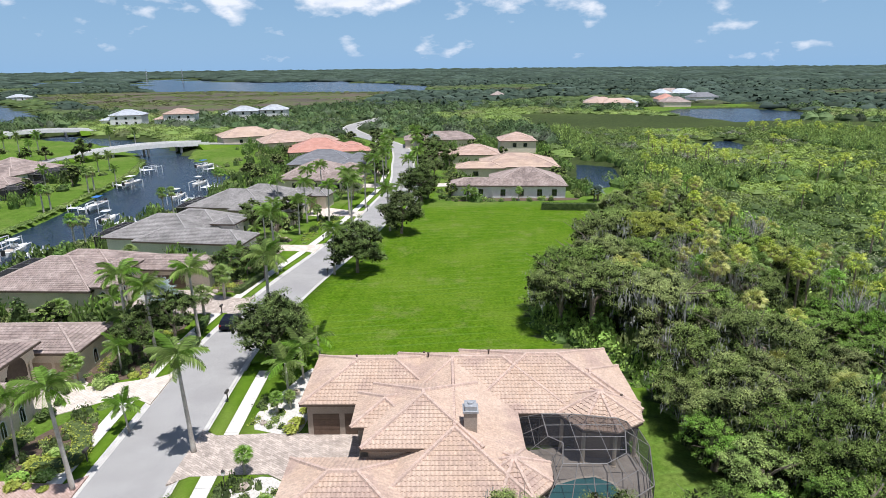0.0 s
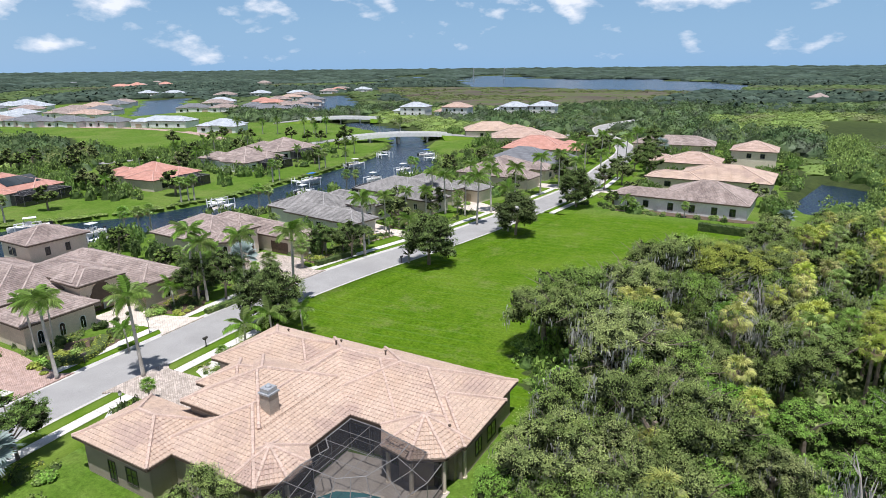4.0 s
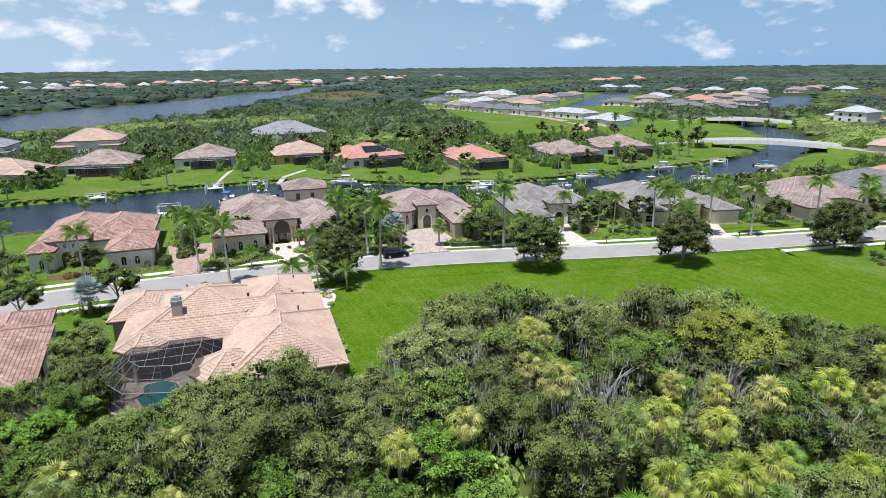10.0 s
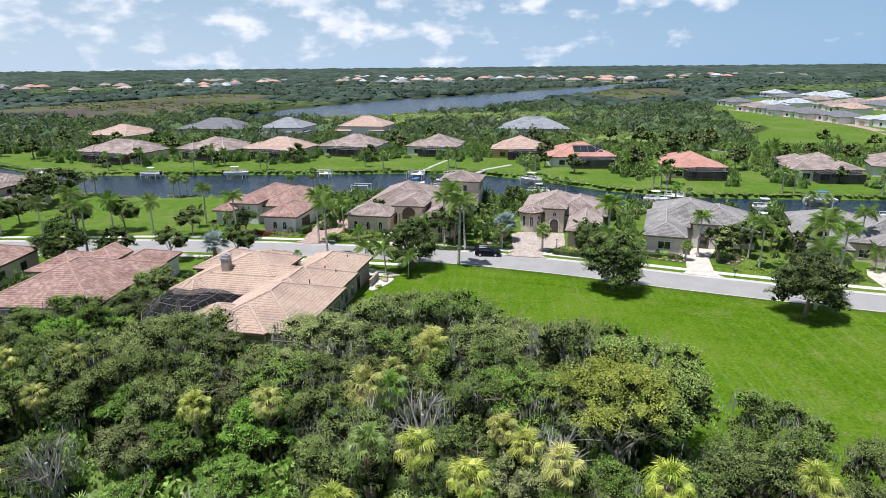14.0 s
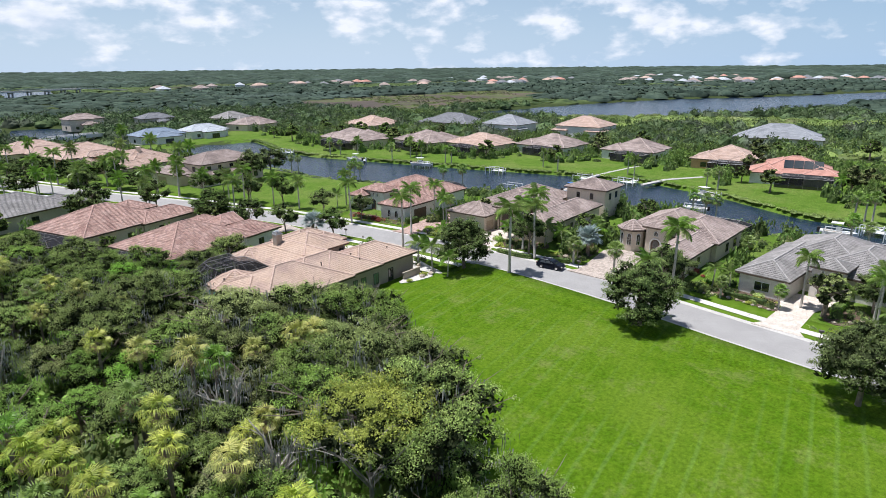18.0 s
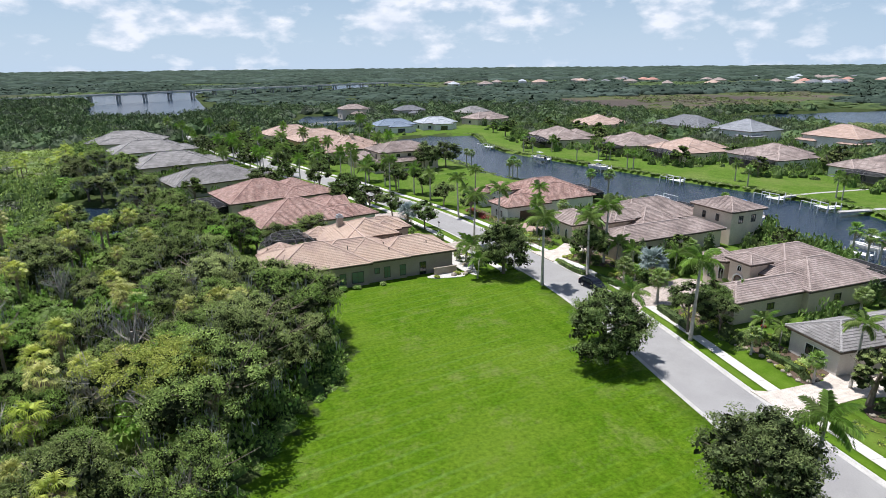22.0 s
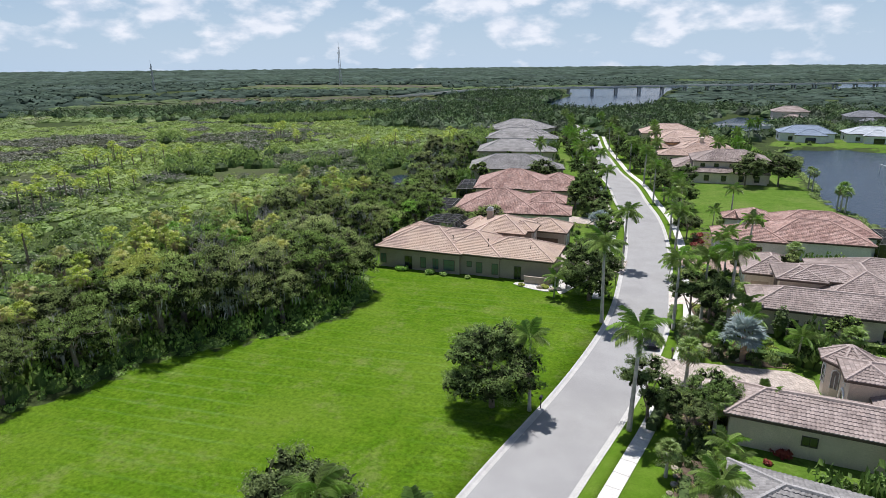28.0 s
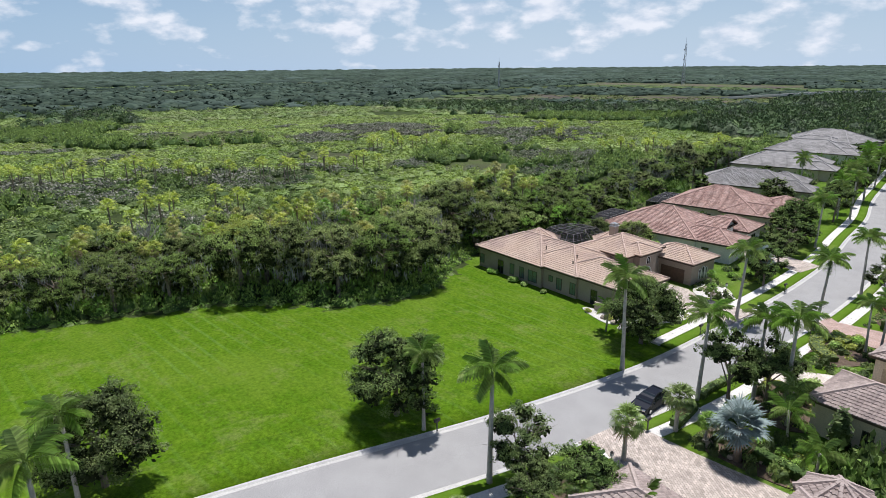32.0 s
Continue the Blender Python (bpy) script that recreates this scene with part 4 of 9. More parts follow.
def house(x, y, yaw, label, blocks, wall, roof, fine=True, group="", category="house"):
    """blocks: (x0, y0, x1, y1, eave, pitch, gables, features) in the house's own plan, x0..y1 being the eaves.
    features: (kind, side, pos, width, height, sill)."""
    root = thing("house", pose(x, y, 0, 0, 0, yaw), label, category, group)
    for x0, y0, x1, y1, eave, pitch, gables, feats in blocks:
        ov = 0.55
        bx = (x0 + ov, y0 + ov, x1 - ov, y1 - ov)
        body = part("wall", Mesh().box(bx[0], bx[1], -0.3, bx[2], bx[3], eave - 0.1), M[wall], root)
        hip_roof(root, x0, y0, x1, y1, eave, pitch, M[roof], fine, gables)
        for s in gables:
            gable_wall(root, x0, y0, x1, y1, eave, pitch, s, M[wall], ov + 0.1)
        for kind, side, pos, w, h, sill in feats:
            p, u, n = on_wall(side, *bx, pos)
            if kind == "win":
                window(body, p, u, n, w, h, sill)
            elif kind == "wing":
                window(body, p, u, n, w, h, sill, "glass_green")
            elif kind == "arch":
                window(body, p, u, n, w, h, sill, trim="white_paint", arched=True)
            elif kind == "winw":
                window(body, p, u, n, w, h, sill, trim="white_paint")
            elif kind.startswith("garage"):
                garage_door(body, p, u, n, w, h, kind, single=fine)
            elif kind == "door":
                entry_door(body, p, u, n, w, h)
            elif kind == "slider":
                window(body, p, u, n, w, h, sill, bars=3)
    return root


def cage(parent, poly, eave, rise, step=2.2, light=False):
    """A screened pool enclosure on a plan polygon: posts, eave beams, roof bars and dark mesh."""
    cx, cy = sum(p[0] for p in poly) / len(poly), sum(p[1] for p in poly) / len(poly)
    sc, k = Mesh(), len(poly)
    inner = [(cx + (px - cx) * 0.6, cy + (py - cy) * 0.6) for px, py in poly]
    for i in range(k):
        a, b, c, d = poly[i], poly[(i + 1) % k], inner[(i + 1) % k], inner[i]
        sc.add([(*a, 0.1), (*b, 0.1), (*b, eave), (*a, eave)], [(0, 1, 2, 3)])
        sc.add([(*a, eave), (*b, eave), (*c, eave + rise), (*d, eave + rise)], [(0, 1, 2, 3)])
    sc.add([(*p, eave + rise) for p in inner], [tuple(range(k))])
    root = part("screen_enclosure", sc, M["screen_shade" if light else "screen"], parent, "dark insect-screen pool enclosure")

    def beam(a, b, w=0.05):
        part("beam", Mesh().bar(a, b, w * 0.8), M["cage"], root)

    for i in range(k):
        a, b, c, d = [Vector(p) for p in (poly[i], poly[(i + 1) % k], inner[(i + 1) % k], inner[i])]
        beam((*a, eave), (*b, eave), 0.07)
        beam((*d, eave + rise), (*c, eave + rise), 0.06)
        if not light:
            beam((*a, 0.1), (*b, 0.1), 0.05)
            beam((*a, 1.2), (*b, 1.2), 0.04)
        m_ = max(1, round((b - a).length / step))
        for j in range(m_):
            t = j / m_
            p, q = a.lerp(b, t), d.lerp(c, t)
            beam((*p, 0), (*p, eave), 0.05)
            beam((*p, eave), (*q, eave + rise), 0.045)
        if not light:
            beam((*a.lerp(d, 0.5), eave + rise / 2), (*b.lerp(c, 0.5), eave + rise / 2), 0.04)
    # parallel bars across the flat top, both ways
    for ax in (0, 1):
        lo, hi = min(p[ax] for p in inner), max(p[ax] for p in inner)
        n_ = max(2, round((hi - lo) / (2.0 if not light else 2.6)))
        for j in range(1, n_):
            c_, cut = lo + (hi - lo) * j / n_, []
            for p, q in zip(inner, inner[1:] + inner[:1]):
                if (p[ax] - c_) * (q[ax] - c_) < 0:
                    cut.append(p[1 - ax] + (q[1 - ax] - p[1 - ax]) * (c_ - p[ax]) / (q[ax] - p[ax]))
            if len(cut) > 1:
                ends = [(c_, v) if ax == 0 else (v, c_) for v in (min(cut), max(cut))]
                beam((*ends[0], eave + rise), (*ends[1], eave + rise), 0.035)
    return root

# ---- the peach-tiled house beside the open lot ----
main = thing("house", pose(0, 48, 0), "large taupe stucco house with peach barrel-tile hip roofs and chimney", "house", "houses on the lot side")


def block(root, x0, y0, x1, y1, eave, pitch, wall, roof, gables="", feats=(), ov=0.55, fine=True):
    bx = (x0 + ov, y0 + ov, x1 - ov, y1 - ov)
    body = part("wall", Mesh().box(bx[0], bx[1], -0.3, bx[2], bx[3], eave - 0.1), M[wall], root)
    hip_roof(root, x0, y0, x1, y1, eave, pitch, M[roof], fine, gables)
    for s in gables:
        gable_wall(root, x0, y0, x1, y1, eave, pitch, s, M[wall], ov + 0.1)
    for kind, side, pos, w, h, sill in feats:
        p, u, n = on_wall(side, *bx, pos)
        if kind in ("win", "slider"):
            window(body, p, u, n, w, h, sill, bars=3 if kind == "slider" else 1)
        elif kind == "wing":
            window(body, p, u, n, w, h, sill, "glass_green")
        elif kind == "arch":
            window(body, p, u, n, w, h, sill, trim="white_paint", arched=True)
        elif kind.startswith("garage"):
            garage_door(body, p, u, n, w, h, kind)
        elif kind == "door":
            entry_door(body, p, u, n, w, h)
    return body


T, P = "stucco_taupe", "tile_peach"
# garage, middle and east parts of the long north range, each stepping out a little farther
block(main, -14.1, 4.1, 0.0, 14.4, 3.72, 0.42, T, P, "", [("garage", "S", 0.14, 2.6, 2.4, 0), ("garage", "S", 0.38, 2.6, 2.4, 0), ("win", "N", 0.565, 1.1, 2.2, 0.05)])
block(main, -5.3, -9.9, 6.7, 14.8, 3.75, 0.42, T, P, "", [("wing", "N", 0.514, 0.8, 0.9, 1.5), ("wing", "N", 0.677, 1.0, 1.8, 0.6), ("wing", "N", 0.935, 1.0, 1.8, 0.6), ("slider", "E", 0.60, 4.6, 2.4, 0.05),
                                                          ("win", "S", 0.36, 1.4, 1.5, 0.9), ("win", "S", 0.52, 0.7, 0.9, 1.6), ("win", "S", 0.62, 0.7, 0.9, 1.6), ("win", "S", 0.72, 0.7, 0.9, 1.6)])
block(main, -5.25, 2.3, 12.0, 14.78, 3.77, 0.42, T, P, "", [])
block(main, 1.6, 2.1, 18.0, 15.4, 3.78, 0.42, T, P, "", [("wing", "N", 0.05, 1.0, 1.6, 0.8), ("win", "N", 0.37, 1.3, 2.3, 0.05), ("wing", "N", 0.557, 0.95, 1.8, 0.6), ("wing", "N", 0.71, 0.95, 1.8, 0.6),
                                                         ("wing", "N", 0.875, 1.9, 1.8, 0.6), ("slider", "S", 0.34, 3.0, 2.4, 0.05)])
# tall core over the hall, with the entrance bay before it
block(main, -6.9, -5.5, 3.0, 5.0, 5.38, 0.42, T, P, "", [("win", "N", 0.9, 0.9, 0.7, 4.3)])
block(main, -8.1, -2.7, -2.6, 3.0, 5.55, 0.42, T, P, "", [("door", "W", 0.5, 1.6, 2.9, 0), ("arch", "W", 0.5, 0.9, 1.2, 3.7), ("arch", "N", 0.6, 0.6, 1.0, 3.9)])
# east wing, and the south wing with the second garage
block(main, 10.35, 2.6, 18.5, 11.4, 3.75, 0.42, T, P, "", [("win", "E", 0.78, 1.8, 1.5, 0.8), ("win", "E", 0.42, 1.2, 1.5, 0.8)])
block(main, -12.9, -12.3, -2.8, -4.4, 3.75, 0.42, T, P, "", [("arch", "W", 0.5, 0.8, 2.1, 0.6), ("arch", "W", 0.36, 0.6, 1.8, 0.6), ("arch", "W", 0.64, 0.6, 1.8, 0.6), ("garage", "N", 0.62, 4.4, 2.4, 0),
                                                             ("win", "S", 0.42, 0.9, 1.9, 0.4), ("win", "S", 0.72, 1.4, 1.5, 0.9)])
# two many-sided bays by the pool
for cx, cy, r, rise, turn in ((14.4, 2.9, 4.2, 1.80, radians(-11.2)), (5.3, -6.6, 3.4, 1.45, 0.0)):
    pyramid_roof(main, cx, cy, r, 8, 3.77, rise, M[P], turn)
    for i in range(8):
        a = 2 * math.pi * (i + 0.5) / 8 + turn
        if math.sin(a) < 0.3:
            part("column", Mesh().tube([(cx + (r - 0.6) * math.cos(a), cy + (r - 0.6) * math.sin(a), z) for z in (0, 0.15, 0.16, 3.4, 3.41, 3.6)],
                                       [0.28, 0.28, 0.2, 0.18, 0.26, 0.26], 10), M["stucco_beige"], main)
    part("wall", Mesh().prism([(cx + (r - 1.6) * math.cos(2 * math.pi * (i + 0.5) / 8 + turn), cy + (r - 1.6) * math.sin(2 * math.pi * (i + 0.5) / 8 + turn)) for i in range(8)], 0, 3.7),
         M[T], main)
ch = part("chimney", Mesh().box(1.5, -3.7, 4.9, 2.6, -2.55, 7.5), M["stucco_taupe"], main, "tan stucco chimney")
part("chimney_cap", Mesh().box(1.4, -3.8, 7.5, 2.7, -2.45, 7.65).box(1.55, -3.65, 7.65, 2.55, -2.6, 8.05), M["steel"], ch, "grey metal chimney cap")
part("flue", Mesh().tube([(2.05, -3.1, 8.05), (2.05, -3.1, 8.2)], [0.28, 0.28], 12), M["steel"], ch)
for vx, vy, vz in ((-9.5, 11.6, 4.90), (-1.8, 10.9, 5.39), (-2.3, 12.4, 4.76), (4.6, 11.2, 5.54), (16.6, 3.4, 4.60)):
    part("vent", Mesh().tube([(vx, vy, vz - 0.15), (vx, vy, vz + 0.34)], [0.09, 0.09], 8).tube([(vx, vy, vz + 0.34), (vx, vy, vz + 0.42)], [0.16, 0.13], 8), M["fascia"], main)
cage(main, [(6.5, 2.3), (6.5, -3.4), (8.3, -5.0), (7.4, -9.6), (13.2, -9.6), (16.3, -7.4), (17.6, -2.2), (17.4, 1.0), (11.0, 2.2)], 3.2, 1.9, 2.3)
# low service wall beside the north range
part("garden_wall", Mesh().box(-13.6, 15.2, 0, -9.4, 15.45, 1.2).box(-13.7, 15.15, 1.2, -9.3, 15.5, 1.3), M[T], main)
# terrace, pool and spa
setting("pool_deck", Mesh().prism([(6.4, 49.6), (6.4, 39.0), (13.4, 38.2), (16.8, 40.5), (17.8, 45.6), (17.8, 49.2), (10.6, 50.2)], -0.3, 0.07), M["deck"],
        "tan paved pool terrace under the screen", "pool deck")


def blob(cx, cy, pts, z0, z1):
    k = len(pts)
    q = [(cx + r * math.cos(2 * math.pi * i / k), cy + r * math.sin(2 * math.pi * i / k)) for i, r in enumerate(pts)]
    return Mesh().prism(q, z0, z1)


pool = thing("swimming_pool", pose(11.6, 43.2, 0), "free-form blue-green swimming pool with a round spa", "pool")
part("coping", blob(0, 0, [3.4, 3.5, 3.2, 2.6, 2.5, 3.0, 3.5, 3.6, 3.2, 2.7, 2.6, 3.0], -0.2, 0.13), M["stucco_beige"], pool, "pale stone coping")
part("pool_water", blob(0, 0, [3.1, 3.2, 2.9, 2.3, 2.2, 2.7, 3.2, 3.3, 2.9, 2.4, 2.3, 2.7], -0.2, 0.16), M["pool"], pool, "clear blue-green water")
part("spa", Mesh().tube([(-0.9, -3.0, 0), (-0.9, -3.0, 0.35)], [1.3, 1.3], 20), M["stone"], pool, "raised round stone spa")

# ---- other houses on the lot side, southwards ----
red_house = house(3.5, 21.0, 8, "single-storey house with mottled red barrel-tile hip roofs", [
    (-13.5, 0.5, -1.0, 9.0, 3.5, 0.42, "", [("garage_tan", "S", 0.3, 4.5, 2.3, 0), ("win", "N", 0.3, 1.2, 1.4, 0.9), ("win", "N", 0.6, 1.2, 1.4, 0.9)]),
    (-7.0, -8.0, 13.0, 9.5, 3.6, 0.42, "", [("win", "N", 0.2, 1.4, 1.4, 0.9), ("win", "N", 0.5, 1.4, 1.4, 0.9), ("win", "E", 0.4, 3, 2.2, 0.1)]),
    (-9.5, -3.5, -3.5, 2.5, 4.9, 0.45, "W", [("arch", "W", 0.35, 0.5, 1.2, 2.6), ("arch", "W", 0.65, 0.5, 1.2, 2.6)]),
    (-12.0, -11.5, -2.0, -3.0, 3.5, 0.42, "", [("win", "W", 0.5, 2, 1.4, 0.9)])], "stucco_white", "tile_red", True, "houses on the lot side")
rosy_house = house(5.5, -6.0, 12, "single-storey house with rosy brown tile hip roofs", [
    (-13.0, 1.0, 2.0, 9.5, 3.5, 0.42, "", [("win", "N", 0.3, 1.4, 1.4, 0.9), ("win", "N", 0.7, 1.4, 1.4, 0.9)]),
    (-6.0, -9.0, 15.0, 9.0, 3.7, 0.42, "", [("win", "N", 0.2, 1.4, 1.4, 0.9), ("win", "N", 0.5, 1.4, 1.4, 0.9)]),
    (-12.0, -12.0, -3.0, -3.5, 3.5, 0.42, "", [("garage", "N", 0.5, 4.4, 2.3, 0)])], "stucco_tan", "tile_red", True, "houses on the lot side")
for root, cx0, cy0, cx1, cy1 in ((red_house, 12.6, -6, 19, 6), (rosy_house, 14.6, -6, 20, 6)):
    cage(root, [(cx0, cy0), (cx1, cy0), (cx1, cy1), (cx0, cy1)], 2.9, 0.8, 3.2, True)
for hx, hy, hw, hd, ya, wl_, rf, lb in ((20, -38, 26, 21, 15, "stucco_grey", "tile_grey", "grey-tiled single-storey house with hip roofs"),
                                        (30, -78, 26, 22, 14, "stucco_tan", "tile_grey", "grey-tiled single-storey stucco house"),
                                        (38, -120, 28, 22, 11, "stucco_white", "tile_grey", "wide grey-tiled house with white walls")):
    house(hx, hy, ya, lb, [(-hw / 2, -hd / 2 + 4, hw / 2, hd / 2, 3.5, 0.42, "", [("win", "N", 0.3, 1.6, 1.4, 0.9), ("win", "N", 0.6, 1.6, 1.4, 0.9)]),
                           (-hw / 2 - 4, hd / 2 - 10, -hw / 2 + 8, hd / 2 - 1, 3.4, 0.42, "", [("garage_tan", "S", 0.5, 4.4, 2.3, 0)]),
                           (-hw / 2 - 1, -hd / 2, -2, -hd / 2 + 11, 3.6, 0.42, "", [("win", "W", 0.5, 1.6, 1.4, 0.9)])],
          wl_, rf, hy > -60, "houses on the lot side")
# northwards
house(18, 172.5, -3, "long single-storey white house with brown tile hip roof", [
    (-16.0, -8.0, 1.0, -0.5, 3.4, 0.40, "", [("win", "S", 0.25, 1.2, 1.5, 0.8), ("win", "S", 0.5, 1.2, 1.5, 0.8), ("win", "S", 0.75, 1.2, 1.5, 0.8)]),
    (-5.0, -8.6, 16.0, 9.5, 3.5, 0.40, "", [("win", "S", 0.15, 1.2, 1.7, 0.7), ("win", "S", 0.4, 1.2, 1.7, 0.7), ("win", "S", 0.65, 1.2, 1.7, 0.7), ("win", "S", 0.85, 1.2, 1.7, 0.7)])],
    "stucco_white", "tile_brown", True, "houses on the lot side")
house(20, 203, -2, "broad single-storey house with pale pink tile roof", [
    (-16, -9, 0, 0, 3.4, 0.34, "", [("win", "S", 0.4, 1.6, 1.4, 0.9)]), (-8, -8, 17.5, 11, 3.6, 0.34, "", [("win", "S", 0.4, 1.6, 1.4, 0.9)])],
    "stucco_beige", "tile_peach", False, "houses on the lot side")
house(12, 233, 0, "single-storey house with salmon tile roof", [(-9, -8, 9, 7, 3.4, 0.4, "", []), (-15, -6, -4, 3, 3.3, 0.4, "", [])], "stucco_beige", "tile_pink", False, "houses on the lot side")
house(30, 250, 0, "two-storey cream house with salmon tile roof", [(-8, -7, 7, 7, 6.2, 0.4, "", [("win", "S", 0.4, 1.3, 1.4, 3.9), ("win", "S", 0.7, 1.3, 1.4, 3.9)])],
      "stucco_beige", "tile_pink", False, "houses on the lot side")
house(0, 281, 4, "single-storey house with grey-brown tile roof", [(-18, -7, 14, 8, 3.4, 0.4, "", [])], "stucco_tan", "tile_brown", False, "houses on the lot side")

# ---- houses between the street and the canal ----
G = "houses between street and canal"
cream_house = house(-55, 25.4, 2, "single-storey cream house with pinkish red barrel-tile hip roofs", [
    (-10.0, -3.0, 8.0, 10.0, 3.75, 0.42, "", []),
    (-12.5, -10.5, 7.0, 3.5, 3.7, 0.42, "", [("arch", "E", 0.3, 1.0, 2.0, 0.6), ("win", "N", 0.3, 1.3, 1.5, 0.8), ("win", "N", 0.6, 1.3, 1.5, 0.8)]),
    (4.0, 2.5, 16.5, 11.0, 3.5, 0.44, "", [("arch", "E", 0.35, 0.9, 1.6, 0.7), ("arch", "E", 0.65, 0.9, 1.6, 0.7), ("garage", "N", 0.5, 4.6, 2.3, 0), ("win", "S", 0.6, 1.2, 1.5, 0.8)]),
    (5.0, -8.5, 11.0, -0.5, 4.9, 0.42, "", [("arch", "E", 0.3, 0.5, 0.9, 3.4), ("arch", "E", 0.5, 0.5, 0.9, 3.4), ("arch", "E", 0.7, 0.5, 0.9, 3.4), ("door", "E", 0.5, 1.6, 2.7, 0)]),
    (8.5, -10.5, 13.5, -5.5, 3.7, 0.5, "", [("arch", "E", 0.5, 0.7, 1.9, 0.5), ("arch", "S", 0.5, 0.7, 1.9, 0.5)])], "stucco_white", "tile_red", True, G)
tower_house = house(-60, 60, 0, "large beige stucco house with brown barrel-tile roofs and a two-storey tower", [
    (-4.0, -9.5, 9.0, 7.5, 3.95, 0.42, "", []),
    (-14.0, -12.5, 8.0, 2.0, 3.9, 0.42, "", [("win", "S", 0.3, 1.4, 1.5, 0.8), ("win", "S", 0.6, 1.4, 1.5, 0.8)]),
    (-8.0, 3.6, 17.8, 12.2, 3.7, 0.42, "", [("win", "N", 0.2, 0.9, 1.5, 0.8), ("win", "N", 0.28, 0.9, 1.5, 0.8), ("win", "N", 0.45, 0.9, 1.5, 0.8), ("win", "N", 0.62, 0.6, 1.5, 0.8),
                                            ("garage_tan", "S", 0.83, 2.5, 2.3, 0), ("garage_tan", "S", 0.945, 2.5, 2.3, 0), ("arch", "E", 0.5, 0.9, 1.8, 0.5)]),
    (9.0, -13.5, 17.6, -3.0, 3.6, 0.42, "", [("garage_tan", "N", 0.28, 2.5, 2.3, 0), ("garage_tan", "N", 0.72, 2.5, 2.3, 0), ("arch", "E", 0.2, 0.8, 1.8, 0.5), ("arch", "E", 0.5, 0.8, 1.8, 0.5),
                                             ("arch", "E", 0.8, 0.8, 1.8, 0.5)]),
    (3.0, -3.4, 12.2, 3.4, 5.45, 0.36, "", [("door", "E", 0.5, 1.8, 3.2, 0)]),
    (-18.5, 1.7, -8.8, 12.6, 6.8, 0.36, "", [("win", "E", 0.3, 0.7, 1.3, 4.4), ("win", "E", 0.65, 0.7, 1.3, 4.4), ("win", "N", 0.3, 1.1, 1.4, 4.3), ("win", "N", 0.7, 1.1, 1.4, 4.3), ("win", "S", 0.3, 0.8, 1.3, 4.4),
                                             ("win", "S", 0.45, 0.8, 1.3, 4.4)])],
    "stucco_beige", "tile_brown", True, G)
tan_house = house(-54, 93.5, -3, "single-storey tan house with brown barrel-tile roofs and an arched entry", [
    (-15.0, -9.5, 2.6, 5.0, 3.65, 0.42, "", [("win", "E", 0.62, 1.6, 1.6, 0.7)]),
    (-13.0, -3.0, 3.0, 9.3, 3.6, 0.42, "", [("win", "N", 0.4, 1.3, 1.5, 0.8), ("win", "N", 0.7, 1.3, 1.5, 0.8), ("win", "S", 0.5, 1.6, 1.5, 0.8)]),
    (-2.0, 1.4, 15.9, 8.4, 3.4, 0.42, "", [("win", "E", 0.5, 2.2, 1.5, 0.8), ("garage", "S", 0.62, 4.6, 2.3, 0), ("win", "N", 0.4, 1.2, 0.9, 1.4)]),
    (0.8, -4.2, 5.4, 0.9, 5.3, 0.4, "", [("door", "E", 0.5, 1.7, 2.9, 0), ("arch", "E", 0.5, 0.8, 0.9, 3.6)])], "stucco_tan", "tile_brown", True, G)
grey_house = house(-50, 121, -8, "single-storey pale stucco house with grey tile roofs and tall entry", [
    (-15.0, -9.5, 4.0, 5.5, 3.65, 0.42, "", []),
    (-11.0, -3.5, 6.5, 10.5, 3.6, 0.42, "", [("winw", "E", 0.78, 1.6, 1.4, 0.9), ("winw", "N", 0.5, 1.4, 1.5, 0.8), ("winw", "S", 0.5, 1.4, 1.5, 0.8)]),
    (-8.0, -10.5, 14.0, -2.5, 3.4, 0.42, "", [("winw", "E", 0.5, 2.2, 1.4, 0.9), ("garage_cream", "N", 0.75, 4.6, 2.3, 0), ("winw", "S", 0.5, 1.4, 0.8, 1.6)]),
    (3.5, -2.0, 8.6, 3.4, 5.0, 0.4, "", [("door", "E", 0.5, 1.9, 3.0, 0), ("arch", "E", 0.35, 0.4, 0.8, 3.7), ("arch", "E", 0.65, 0.4, 0.8, 3.7)])], "stucco_pale", "tile_grey", True, G)
porch_house = house(-46, 149, -9, "single-storey beige house with grey tile hip roofs and a columned porch", [
    (-13.0, -11.0, 6.5, 4.0, 3.65, 0.40, "", []),
    (-9.0, -4.0, 8.5, 11.0, 3.6, 0.40, "", [("winw", "E", 0.2, 1.6, 1.5, 0.8), ("winw", "E", 0.8, 1.6, 1.5, 0.8), ("winw", "S", 0.5, 1.6, 1.5, 0.8)]),
    (-2.0, -12.0, 13.5, -3.5, 3.4, 0.40, "", [("winw", "E", 0.5, 2.0, 1.5, 0.8), ("winw", "S", 0.3, 1.0, 1.4, 0.9), ("winw", "S", 0.7, 1.0, 1.4, 0.9)]),
    (5.0, 0.0, 11.5, 6.0, 4.1, 0.4, "", [("door", "E", 0.5, 1.8, 2.6, 0)]), (3.0, 6.0, 15.5, 13.0, 3.4, 0.4, "", [("garage_tan", "S", 0.6, 4.6, 2.3, 0)])],
    "stucco_beige", "tile_grey", True, G)
